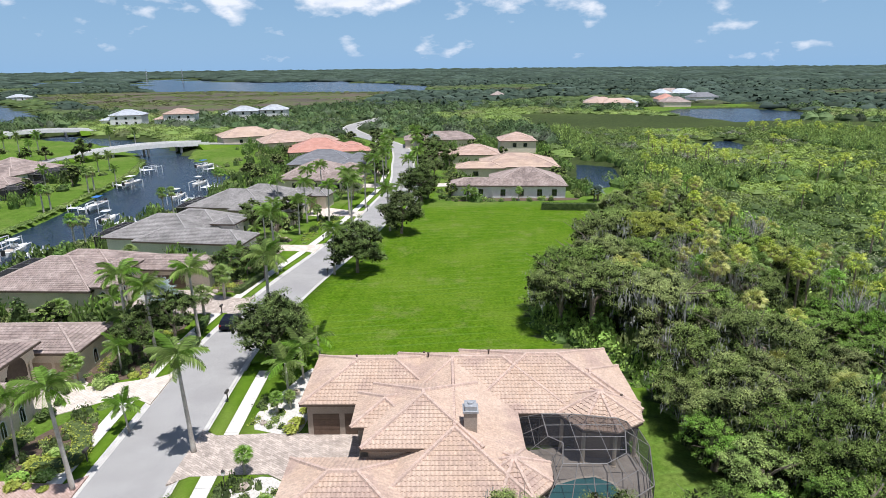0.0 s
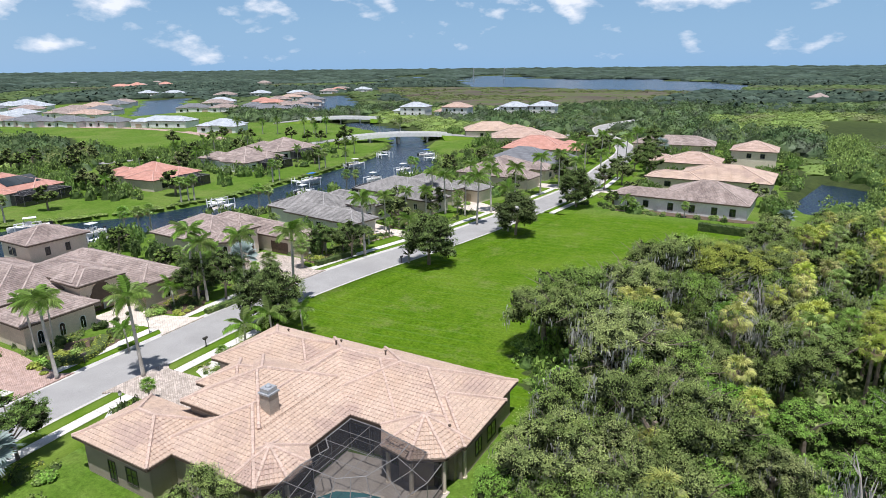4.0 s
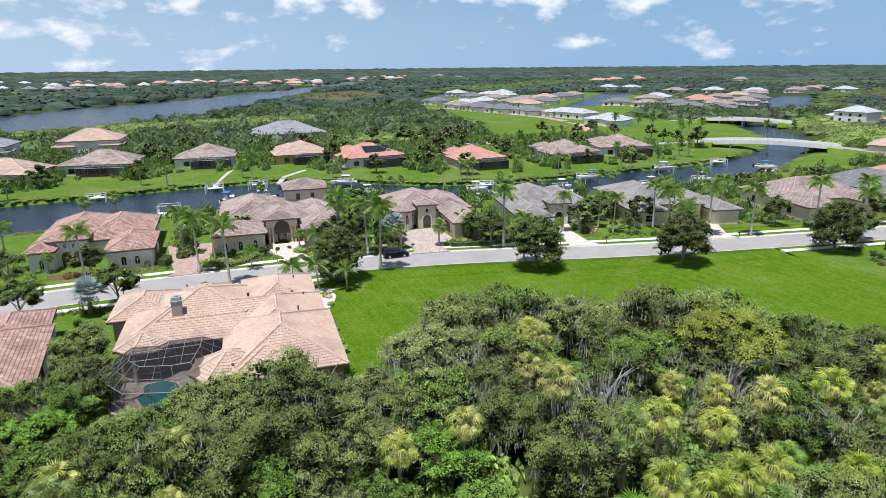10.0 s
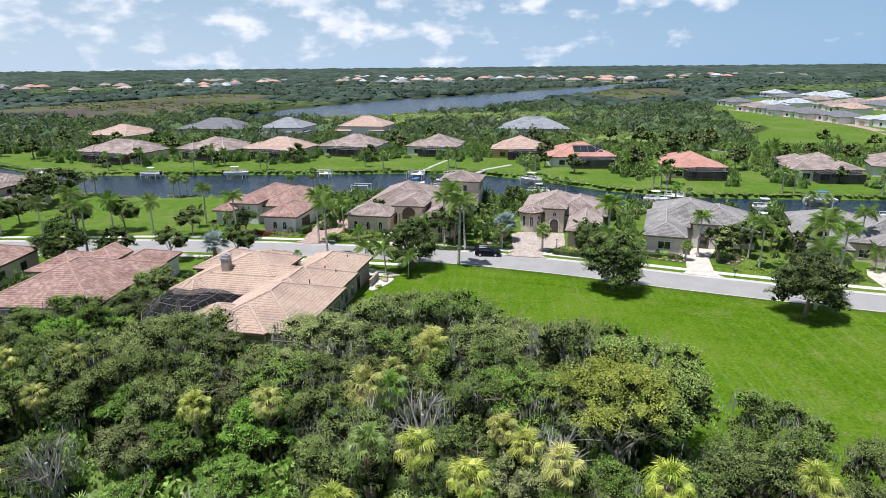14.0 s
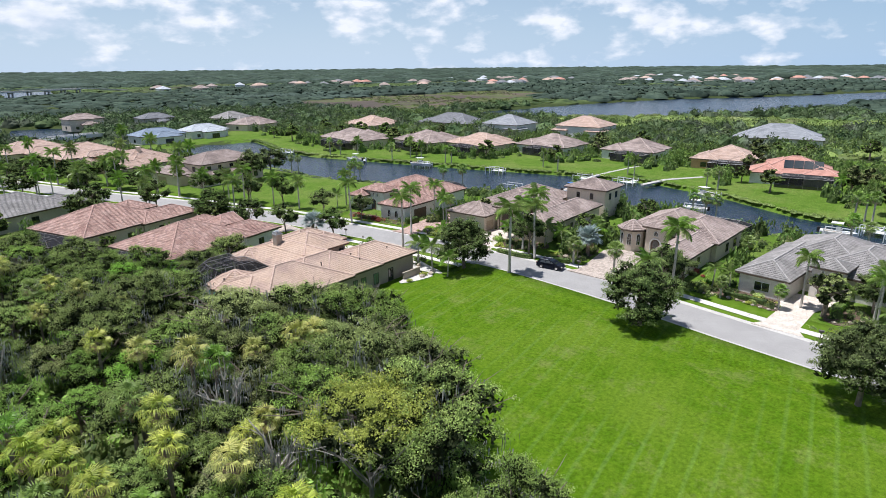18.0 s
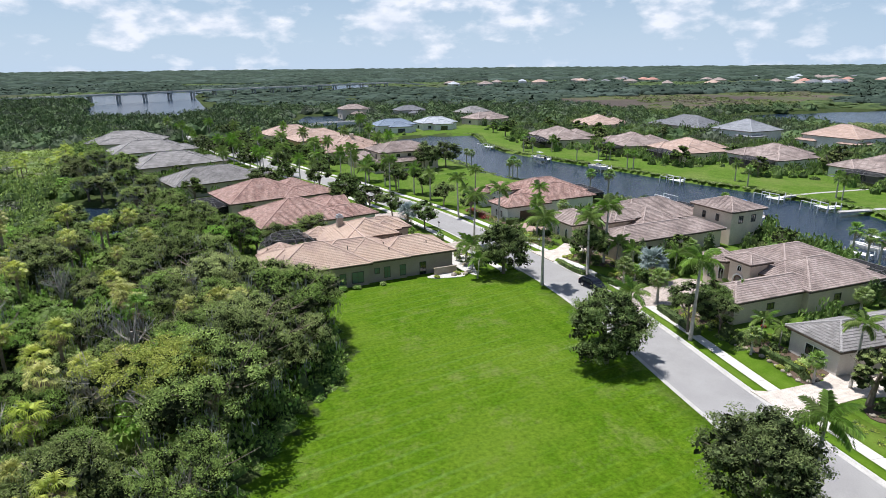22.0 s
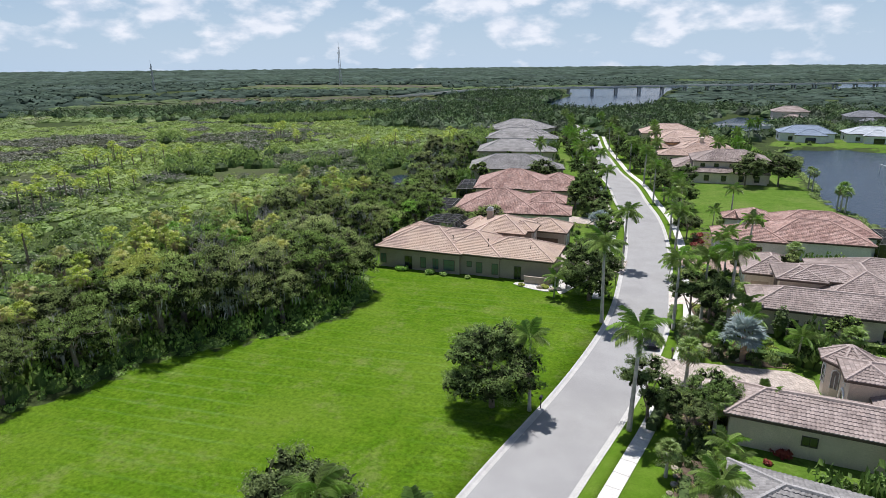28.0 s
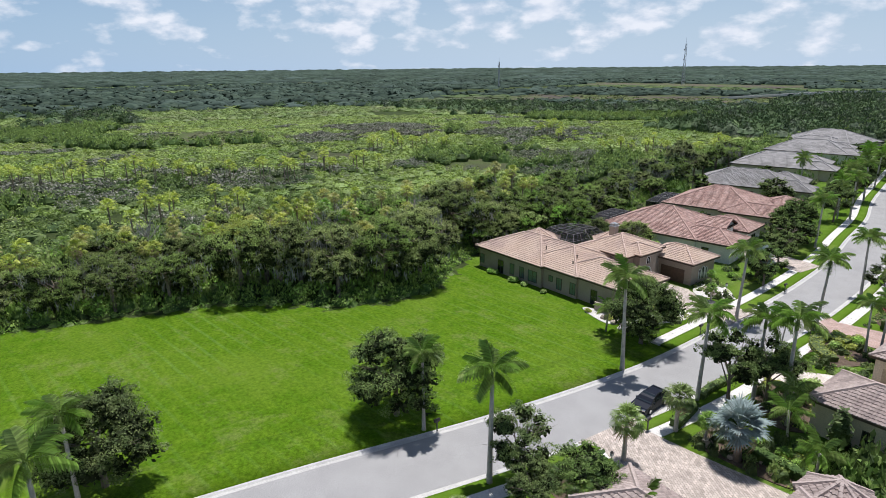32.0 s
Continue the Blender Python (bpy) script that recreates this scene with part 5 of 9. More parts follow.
# round stair turret of the tan house, with tall arched windows under a tiled cone
turret = part("turret", Mesh().tube([(3.8, -6.8, -0.2), (3.8, -6.8, 4.35)], [2.2, 2.2], 16), M["stucco_tan"], tan_house, "round tan stucco turret")
pyramid_roof(tan_house, 3.8, -6.8, 2.9, 8, 4.3, 1.5, M["tile_brown"])
for a_ in (-80, -35, 10, 55):
    ca_, sa_ = math.cos(radians(a_)), math.sin(radians(a_))
    window(turret, (3.8 + 2.17 * ca_, -6.8 + 2.17 * sa_), (-sa_, ca_), (ca_, sa_), 0.8, 2.2, 1.3, trim="white_paint", arched=True)
# cream portico with an arch on paired columns before the tower house's door
po = part("portico", Mesh().box(11.7, -3.1, 3.5, 13.3, 3.1, 5.2), M["stucco_beige"], tower_house, "cream arched portico")
for py in (-2.6, -1.9, 1.9, 2.6):
    part("column", Mesh().tube([(13.0, py, z) for z in (0, 0.2, 0.21, 3.2, 3.21, 3.5)], [0.3, 0.3, 0.2, 0.18, 0.28, 0.28], 10), M["stucco_beige"], po)
hip_roof(tower_house, 7.4, -3.7, 13.9, 3.7, 5.25, 0.36, M["tile_brown"], True)
# dark panel that stands in for the shade under the arch
part("arch", arch_on(Mesh(), (13.3, 0.0), (0, 1), (1, 0), 3.0, 2.2, 4.9, -0.02, 0.04), M["fascia"], po, "dark panel painted as archway shade")
# screened pool cages on the canal side
for root, cx0, cy0, cx1, cy1 in ((cream_house, -17.5, -7, -12.2, 4), (tower_house, -20.5, -13, -13.6, -4.2), (tan_house, -19.5, -1, -11.2, 8.5), (grey_house, -19.5, -6, -14.6, 5), (porch_house, -17.5, -8, -12.6, 3)):
    cage(root, [(cx0, cy0), (cx1, cy0), (cx1, cy1), (cx0, cy1)], 2.8, 0.8, 3.6, True)
for hx, hy, ya, hw, hd, wl_, rf, lb in ((-38, 188, -4, 21, 24, "stucco_beige", "tile_brown", "single-storey beige house with tan tile roof"),
                                        (-40, 214, 2, 26, 18, "stucco_grey", "tile_slate", "single-storey house with dark slate-grey roof"),
                                        (-48, 247, 12, 28, 20, "stucco_tan", "tile_coral", "single-storey house with bright coral-red roof"),
                                        (-68, 279, 25, 30, 18, "stucco_tan", "tile_pink", "single-storey house with salmon tile roof"),
                                        (-94, 302, 30, 30, 18, "stucco_tan", "tile_peach", "single-storey house with pale salmon roof")):
    house(hx, hy, ya, lb, [(-hw / 2, -hd / 2, hw / 2 - 3, hd / 2, 3.5, 0.42, "", [("win", "S", 0.3, 1.4, 1.4, 0.9), ("win", "S", 0.7, 1.4, 1.4, 0.9)]),
                           (hw / 2 - 9, -hd / 2 - 1, hw / 2 + 4, -hd / 2 + 8.5, 3.4, 0.42, "", [("garage_tan", "N", 0.6, 4.4, 2.3, 0), ("win", "S", 0.5, 1.2, 1.2, 1.0)]),
                           (hw / 2 - 8, hd / 2 - 8, hw / 2 + 2, hd / 2 + 1, 3.4, 0.42, "", [("win", "E", 0.5, 1.4, 1.4, 0.9)])], wl_, rf, hy < 200, G)
# two-storey houses beyond the empty canal lot
house(-45, -52.5, 4, "two-storey beige house with tan tile roofs", [
    (-12.5, -7, 10, 8, 6.3, 0.36, "", [("win", "E", 0.3, 1.3, 1.5, 3.9), ("win", "E", 0.7, 1.3, 1.5, 3.9)] + [("win", "N", q, 1.2, 1.5, 4.0) for q in (0.12, 0.3, 0.5, 0.68, 0.86)]),
    (-11.5, 5, 13.5, 11.0, 3.3, 0.34, "", [("win", "N", q, 1.3, 1.6, 0.8) for q in (0.12, 0.3, 0.5, 0.7, 0.88)] + [("win", "E", 0.5, 1.3, 1.5, 0.8)]),
    (5, -13, 15, 3, 3.4, 0.38, "", [("garage_tan", "E", 0.4, 4.6, 2.3, 0)])], "stucco_beige", "tile_brown", True, G)
coral_house = house(-37, -91, 6, "rambling beige house with salmon tile hip roofs and an orange turret", [
    (-14, -12, 8, 4, 3.8, 0.38, "", [("win", "N", 0.3, 1.4, 1.5, 0.8), ("win", "N", 0.7, 1.4, 1.5, 0.8)]), (-9, -2, 9, 13, 3.6, 0.38, "", [("win", "N", 0.3, 1.4, 1.5, 0.8), ("win", "N", 0.7, 1.4, 1.5, 0.8)]),
    (4, -16, 14, -4, 3.5, 0.40, "", [("garage_tan", "N", 0.5, 4.4, 2.3, 0)]), (2, 5, 14, 15, 3.4, 0.40, "", [("win", "N", 0.4, 1.4, 1.5, 0.8), ("win", "E", 0.5, 1.6, 1.5, 0.8)]),
    (-6, -6, 3, 4, 5.6, 0.36, "", [("win", "N", 0.5, 1.6, 0.9, 4.3)])], "stucco_beige", "tile_pink", True, "houses past the empty canal lot")
part("turret", Mesh().tube([(7.6, -8.6, -0.2), (7.6, -8.6, 5.6)], [2.6, 2.6], 16), M["stucco_orange"], coral_house, "round orange stucco turret")
pyramid_roof(coral_house, 7.6, -8.6, 3.2, 8, 5.6, 1.4, M["tile_pink"])
part("chimney", Mesh().box(-2.4, 0.4, 5.0, -1.3, 1.6, 8.2).box(-2.6, 0.2, 8.2, -1.1, 1.8, 8.45), M["stucco_beige"], coral_house, "beige stucco chimney")
for hx, hy, ya, hw, hd, ev, wl_, rf, lb in ((-33, -124, 8, 26, 20, 3.8, "stucco_orange", "tile_pink", "orange stucco house with salmon tile hip roofs"),
                                            (-26, -156, 8, 26, 18, 3.6, "stucco_beige", "tile_pink", "beige house with salmon tile roof"),
                                            (-85, -169, 0, 23, 14, 4.0, "stucco_white", "tile_blue", "white house with blue-grey metal roof"),
                                            (-112, -173, 0, 22, 14, 3.8, "stucco_white", "tile_white", "white house with a pale unfinished roof"),
                                            (-92, -272, 0, 20, 14, 6.4, "stucco_beige", "tile_brown", "two-storey tan house with brown roof"),
                                            (-127, -254, 0, 20, 14, 5.4, "stucco_grey", "tile_slate", "grey house with dark roof"),
                                            (-164, -228, 10, 22, 18, 4.2, "stucco_tan", "tile_grey", "tan house with broad grey hip roof"),
                                            (-152, -188, 16, 26, 16, 3.6, "stucco_tan", "tile_brown", "house with grey-brown roof by the water"),
                                            (46, -158, -16, 30, 20, 3.6, "stucco_grey", "tile_grey", "wide grey-roofed house among oaks")):
    house(hx, hy, ya, lb, [(-hw / 2, -hd / 2, hw / 2, hd / 2, ev, 0.42, "", [("win", "N", q / 5, 1.6, 1.5, 0.8) for q in range(1, 5)] + [("win", "E", 0.5, 1.6, 1.5, 0.8)]),
                           (-hw / 2 + 4, hd / 2 - 6, hw / 2 - 6, hd / 2 + 4, min(ev, 3.4), 0.42, "", [("slider", "N", 0.5, 4, 2.2, 0.1)])], wl_, rf, False, "houses past the empty canal lot")

# ---- houses on the far bank ----
FB = "houses on the far bank"
for hx, hy, ya, hw, hd, wl_, rf, lb, cg in (
        (-134, -80, -14, 18, 30, "stucco_tan", "tile_brown", "single-storey tan house with brown roof and a screened porch", 1),
        (-147, -47, -14, 18, 24, "stucco_beige", "tile_brown", "single-storey house with rosy tan roof and a screened lanai", 1),
        (-152, -21, -12, 18, 24, "stucco_beige", "tile_pink", "single-storey house with peach-orange tile roof and screened lanai", 1),
        (-165, 6, -8, 18, 23, "stucco_white", "tile_brown", "white house with pinkish brown tile roof", 1),
        (-170, 40, -4, 18, 20, "stucco_white", "tile_brown", "white house with tan tile roof and a covered terrace", 1),
        (-167, 74, 4, 18, 20, "stucco_orange", "tile_pink", "orange stucco house with orange tile roof and screen porch", 1),
        (-150, 97, 10, 18, 22, "stucco_white", "tile_coral", "white house with salmon-pink tile roof and solar panels", 1),
        (-132, 132.5, 4, 18, 17.5, "stucco_tan", "tile_coral", "coral-roofed house with a large screened lanai", 1),
        (-133, 170.5, 2, 18, 19, "stucco_white", "tile_brown", "house with speckled tan tile roof and a wide screened lanai", 1),
        (-141, 199.5, -12, 18, 20, "stucco_white", "tile_brown", "white house with brown tile roof and screened pool", 1),
        (-226, -94, 0, 22, 34, "stucco_tan", "tile_slate", "long house with dark grey roof behind the bank", 0),
        (-214, -48, 0, 20, 24, "stucco_white", "tile_shingle", "two-storey white house with grey roof", 2),
        (-226, -10, 0, 20, 26, "stucco_white", "tile_pink", "white house with pale salmon roof", 2),
        (-246, 74, 8, 24, 34, "stucco_white", "tile_shingle", "large white house with grey shingle roof", 0),
        (-190, -125, -14, 20, 26, "stucco_tan", "tile_pink", "tan house with salmon roof by the trees", 0)):
    ev = 5.6 if cg == 2 else 3.5
    root = house(hx, hy, ya, lb, [(-hw / 2, -hd / 2 + 0.8, hw / 2, hd / 2 - 0.8, ev, 0.44, "", [("slider", "E", 0.16, 2.6, 2.0, 0.2), ("win", "E", 0.84, 1.8, 1.6, 0.6), ("win", "N", 0.5, 1.5, 1.5, 0.8),
                                                                                    ("win", "N", 0.25, 1.0, 1.5, 0.8)]),
                                  (-hw / 2 - 7, -hd / 2 + 2, -hw / 2 + 5, 2, 3.4, 0.40, "", []), (hw / 2 - 9, hd / 2 - 9, hw / 2 + 0.8, hd / 2 + 0.4, 3.5, 0.38, "", [("win", "N", 0.4, 1.4, 1.4, 0.9)]),
                                  (-2, -hd / 2 - 1.2, hw / 2 + 1.2, -hd / 2 + 8, 3.4, 0.42, "", [("win", "E", 0.5, 1.8, 1.5, 0.7)])], wl_, rf, False, FB)
    if "solar" in lb:
        for i in range(4):
            y0_ = -3.0 + 2.6 * i
            part("solar_panel", Mesh().add([(x_, y_, ev + (hw / 2 - x_) * 0.44 + 0.14 + dz) for dz in (0, 0.08) for x_, y_ in ((6.6, y0_), (6.6, y0_ + 2.5), (2.6, y0_ + 2.5), (2.6, y0_))],
                                           [(3, 2, 1, 0), (4, 5, 6, 7), (0, 1, 5, 4), (1, 2, 6, 5), (2, 3, 7, 6), (3, 0, 4, 7)]), M["glass"], root, "black solar panel")
    if cg == 1:
        cage(root, [(hw / 2 - 0.5, hd * 0.44), (hw / 2 - 0.5, -hd * 0.22), (hw / 2 + 5.6, -hd * 0.22), (hw / 2 + 5.6, hd * 0.44)], 3.0, 0.5, 4.0, True)

# ---- new white houses across the meadow, and houses to the north-west ----
rng = random.Random(5)
NW = "houses across the meadow"
ROOF_WORDS = {"s": ("tile_slate", "white house with dark grey roof"), "w": ("tile_white", "new white house with pale grey roof"), "b": ("tile_brown", "white house with brown tile roof"),
              "p": ("tile_pink", "white house with salmon roof"), "c": ("tile_coral", "house with coral-red tile roof")}
FRONT_ROW = ((-482, 226, "s"), (-440, 240, "w"), (-418, 226, "b"), (-391, 234, "s"), (-363, 242, "s"), (-336, 252, "s"), (-246, 262, "w"))
SECOND_ROW = ((-470, 268, "w"), (-440, 284, "b"), (-412, 286, "p"), (-473, 312, "b"), (-445, 318, "s"), (-500, 346, "p"), (-516, 374, "s"), (-540, 400, "b"), (-560, 330, "w"), (-592, 322, "w"),
              (-620, 350, "w"), (-520, 300, "b"), (-560, 290, "s"), (-640, 300, "w"))
BASIN_ROW = ((-399, 367, "s"), (-374, 378, "b"), (-437, 425, "b"), (-460, 450, "w"), (-360, 396, "s"), (-414, 462, "c"), (-330, 384, "s"), (-306, 392, "s"), (-345, 424, "b"), (-388, 448, "c"), (-430, 500, "b"),
             (-395, 510, "s"), (-365, 470, "b"), (-450, 540, "p"))
FAR_ROW = ((-523, 632, "w"), (-539, 733, "c"), (-507, 752, "w"), (-563, 607, "w"), (-480, 590, "b"), (-520, 690, "b"), (-720, 557, "w"), (-690, 575, "w"), (-575, 560, "b"), (-560, 770, "b"))
for row, ya, fine_row in ((FRONT_ROW, 14, True), (SECOND_ROW, 20, False), (BASIN_ROW, 40, False), (FAR_ROW, 35, False)):
    for hx, hy, rk in row:
        hw, hd = rng.uniform(20, 25), rng.uniform(14, 18)
        rf, lb = ROOF_WORDS[rk]
        house(hx, hy, ya + rng.uniform(-8, 8), lb, [(-hw / 2, -hd / 2, hw / 2, hd / 2, 3.8, 0.36, "", [("win", "E", 0.5, 3, 1.8, 0.6), ("win", "S", 0.3, 2.4, 1.8, 0.6), ("win", "S", 0.7, 2.4, 1.8, 0.6)]),
                                                    (hw / 2 - 7, -hd / 2 - 3, hw / 2 + 3, 1, 3.6, 0.36, "", [("garage_tan", "S", 0.5, 4.4, 2.3, 0)]),
                                                    (-hw / 2 - 1, -hd / 2 - 2, -hw / 2 + 8, 0, 3.6, 0.36, "", [("win", "S", 0.5, 2.0, 1.6, 0.7)])], "stucco_white", rf, False, NW)
house(-300, 266, 16, "long new white house with an unfinished pale roof", [
    (-17, -7, 17, 8, 4.0, 0.34, "", [("win", "S", q, 1.6, 1.6, 0.8) for q in (0.2, 0.4, 0.6, 0.85)]), (-21, -9, -9, 1, 3.6, 0.36, "", [("garage_tan", "S", 0.5, 4.4, 2.3, 0)])],
    "stucco_white", "tile_white", False, NW)
for hx, hy, ya, rf, ev in ((-204, 405, 10, "tile_white", 6.4), (-172, 410, 10, "tile_pink", 6.6), (-140, 440, 10, "tile_white", 6.0), (-122, 452, 10, "tile_white", 6.0)):
    house(hx, hy, ya, "two-storey white house by the northern canal", [
        (-10, -8, 10, 8, ev, 0.4, "", [("win", "S", q, 1.3, 1.4, z) for q in (0.2, 0.5, 0.8) for z in (0.9, 3.9)]), (-16, -7, -6, 4, 3.4, 0.4, "", [("win", "S", 0.5, 1.5, 1.4, 0.8)])],
          "stucco_white", rf, False, NW)

# ---- plants: builders ----
rs = np.random.RandomState(7)


def leaf_cards(rng_, centres, radii, n, size, flat=0.55, aspect=0.6, squash=0.8, low=-0.35, up=0.7, inner=0.82):
    """Diamond leaf sprays over a set of lobes: vertices and quads."""
    w = radii ** 2
    k = rng_.choice(len(centres), n, p=w / w.sum())
    d = rng_.normal(size=(n * 2, 3))
    d /= np.linalg.norm(d, axis=1)[:, None]
    d = d[d[:, 2] > low][:n]
    while len(d) < n:
        d = np.concatenate([d, d[: n - len(d)]])
    pos = centres[k] + d * np.array([1, 1, squash]) * (radii[k] * rng_.uniform(inner, 1.1, n))[:, None]
    nor = d + rng_.normal(size=(n, 3)) * flat + np.array([0, 0, up])
    nor /= np.linalg.norm(nor, axis=1)[:, None]
    t = np.cross(nor, rng_.normal(size=(n, 3)))
    t /= np.linalg.norm(t, axis=1)[:, None] + 1e-9
    b = np.cross(nor, t)
    s = size * rng_.uniform(0.6, 1.35, n)[:, None]
    v = np.stack([pos - t * s, pos + b * s * aspect + nor * s * 0.12, pos + t * s, pos - b * s * aspect + nor * s * 0.12], 1).reshape(-1, 3)
    return v, np.arange(n * 4).reshape(-1, 4)


def core_lobes(rng_, centres, radii, squash=0.8, k=7):
    """Rough closed lumps that fill the inside of a crown."""
    V, Q, base = [], [], 0
    for c, r in zip(centres, radii):
        rings = []
        for ph in (-1.1, -0.45, 0.35, 1.05):
            a = np.arange(k) * 2 * np.pi / k + rng_.uniform(0, 1)
            rr = r * np.cos(ph) * rng_.uniform(0.72, 0.98, k)
            rings.append(np.c_[c[0] + rr * np.cos(a), c[1] + rr * np.sin(a), np.full(k, c[2] + r * squash * np.sin(ph))])
        V.append(np.concatenate(rings))
        i = np.arange(k)
        for j in range(3):
            Q.append(np.stack([base + j * k + i, base + j * k + (i + 1) % k, base + (j + 1) * k + (i + 1) % k, base + (j + 1) * k + i], 1))
        Q.append(np.array([[base + 3 * k, base + 3 * k + 2, base + 3 * k + 4, base + 3 * k + 5], [base + 3 * k, base + 3 * k + 1, base + 3 * k + 2, base + 3 * k + 2]])[:1])
        base += 4 * k
    return np.concatenate(V), np.concatenate(Q)


def joined(*vq):
    V, Q, base = [], [], 0
    for v, q in vq:
        V.append(v), Q.append(q + base)
        base += len(v)
    return np.concatenate(V), np.concatenate(Q)


def limbs(rng_, height, spread, trunk_r, n, start=0.35):
    """A tapering trunk with forking limbs."""
    mb = Mesh()
    lean = rng_.uniform(-0.4, 0.4, 2)
    top = np.array([lean[0], lean[1], height * 0.62])
    mb.tube([(0, 0, -0.2), (lean[0] * 0.3, lean[1] * 0.3, height * 0.25), tuple(top)], [trunk_r * 1.3, trunk_r, trunk_r * 0.6], 7)
    for i in range(n):
        a = 2 * np.pi * i / n + rng_.uniform(-0.3, 0.3)
        f = rng_.uniform(start, 0.95)
        p = top * f
        r = spread * rng_.uniform(0.55, 0.95)
        q = np.array([r * np.cos(a), r * np.sin(a), height * rng_.uniform(0.62, 0.92)])
        m_ = p + (q - p) * 0.5 + np.array([0, 0, 0.12 * height * rng_.uniform(-0.2, 0.6)])
        mb.tube([tuple(p), tuple(m_), tuple(q)], [trunk_r * 0.55, trunk_r * 0.36, trunk_r * 0.10], 5)
        for _ in range(2):
            e = q + rng_.normal(size=3) * np.array([1.0, 1.0, 0.5]) * spread * 0.22
            mb.tube([tuple(m_), tuple((m_ + e) / 2 + rng_.normal(size=3) * 0.15), tuple(e)], [trunk_r * 0.3, trunk_r * 0.16, trunk_r * 0.04], 4)
    return mb


def crown_lobes(rng_, height, spread, n, flat=0.55, lobe=0.36, rise=0.66):
    c = []
    while len(c) < n:
        d = rng_.normal(size=3)
        d /= np.linalg.norm(d)
        if d[2] < -0.45:
            continue
        r = rng_.uniform(0.55, 0.8)
        c.append(d * np.array([spread * r, spread * r, height * flat * 0.5 * r]) + np.array([0, 0, height * rise]))
    c = np.array(c)
    return c, spread * lobe * rng_.uniform(0.75, 1.2, n)


def sprays(rng_, c, rad, k, shrink, squash=0.8):
    """Breaks each lobe into smaller tufts set over its skin."""
    n = len(c) * k
    j = np.repeat(np.arange(len(c)), k)
    d = rng_.normal(size=(n, 3))
    d /= np.linalg.norm(d, axis=1)[:, None]
    d[:, 2] = np.where(d[:, 2] < -0.3, -d[:, 2] * 0.5, d[:, 2])
    return c[j] + d * np.array([1, 1, squash]) * (rad[j] * rng_.uniform(0.6, 1.05, n))[:, None], rad[j] * shrink * rng_.uniform(0.6, 1.3, n)


def moss_part(root, r, at, each, longest, spread=0.42):
    """Curtains of hanging strands below the given points."""
    j = np.repeat(np.arange(len(at)), each)
    n = len(j)
    p = at[j] + r.normal(size=(n, 3)) * np.array([spread, spread, 0.3])
    L, w = r.uniform(0.2, longest, n) * r.uniform(0.5, 1.0, n), r.uniform(0.02, 0.065, n)
    b = r.uniform(0, 2 * np.pi, n)
    e = np.c_[np.cos(b) * w, np.sin(b) * w, np.zeros(n)]
    dn = np.c_[r.normal(size=(n, 2)) * 0.07, -L]
    v = np.stack([p - e, p + e, p + e * 0.5 + dn, p - e * 0.4 + dn * 0.9], 1).reshape(-1, 3)
    part("hanging_moss", np_mesh("hanging_moss", v, np.arange(n * 4).reshape(-1, 4), M["moss"]), None, root, "grey hanging moss")["kind"] = "stuff"


def tree_proto(name, seed, height, spread, leaves, size, leaf, label, category, trunk="trunk", trunk_r=0.28, moss=0, lobes=15, flat=0.6, group="", core="leaf_inner_shade", kind="", rise=0.66, fill=0.84,
               tufts=0, bare=0):
    """A broad-leaved tree: trunk with limbs, a crown of leaf sprays over lumps, and grey moss where it hangs."""
    r = np.random.RandomState(seed)
    root = thing("tree", pose(0, 0, 0), label, category, group, kind)
    part("trunk", limbs(r, height, spread, trunk_r, 6 + bare), M[trunk], root)
    c, rad = crown_lobes(r, height, spread, lobes, flat, rise=rise)
    if tufts:
        tc, tr_ = sprays(r, c, rad, tufts, 0.34)
        v, q = leaf_cards(r, tc, tr_, leaves, size, 0.75, 0.5, 0.62, -0.5, 0.8, 0.35)
    else:
        v, q = leaf_cards(r, c, rad, leaves, size)
    part("crown", np_mesh("crown", v, q, M[leaf]), None, root)
    # dark leaf cards inside the crown: its inner shade put into their colour
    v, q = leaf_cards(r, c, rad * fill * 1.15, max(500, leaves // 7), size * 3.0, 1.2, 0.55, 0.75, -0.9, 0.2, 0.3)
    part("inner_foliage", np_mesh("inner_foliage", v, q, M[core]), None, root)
    if moss:
        nc = max(8, moss // 10)
        k = r.choice(len(c), nc)
        a = r.uniform(0, 2 * np.pi, nc)
        moss_part(root, r, c[k] + np.c_[np.cos(a) * rad[k] * 0.98, np.sin(a) * rad[k] * 0.98, rad[k] * r.uniform(-0.6, 0.35, nc)], 10, 1.2, 0.3)
    return root


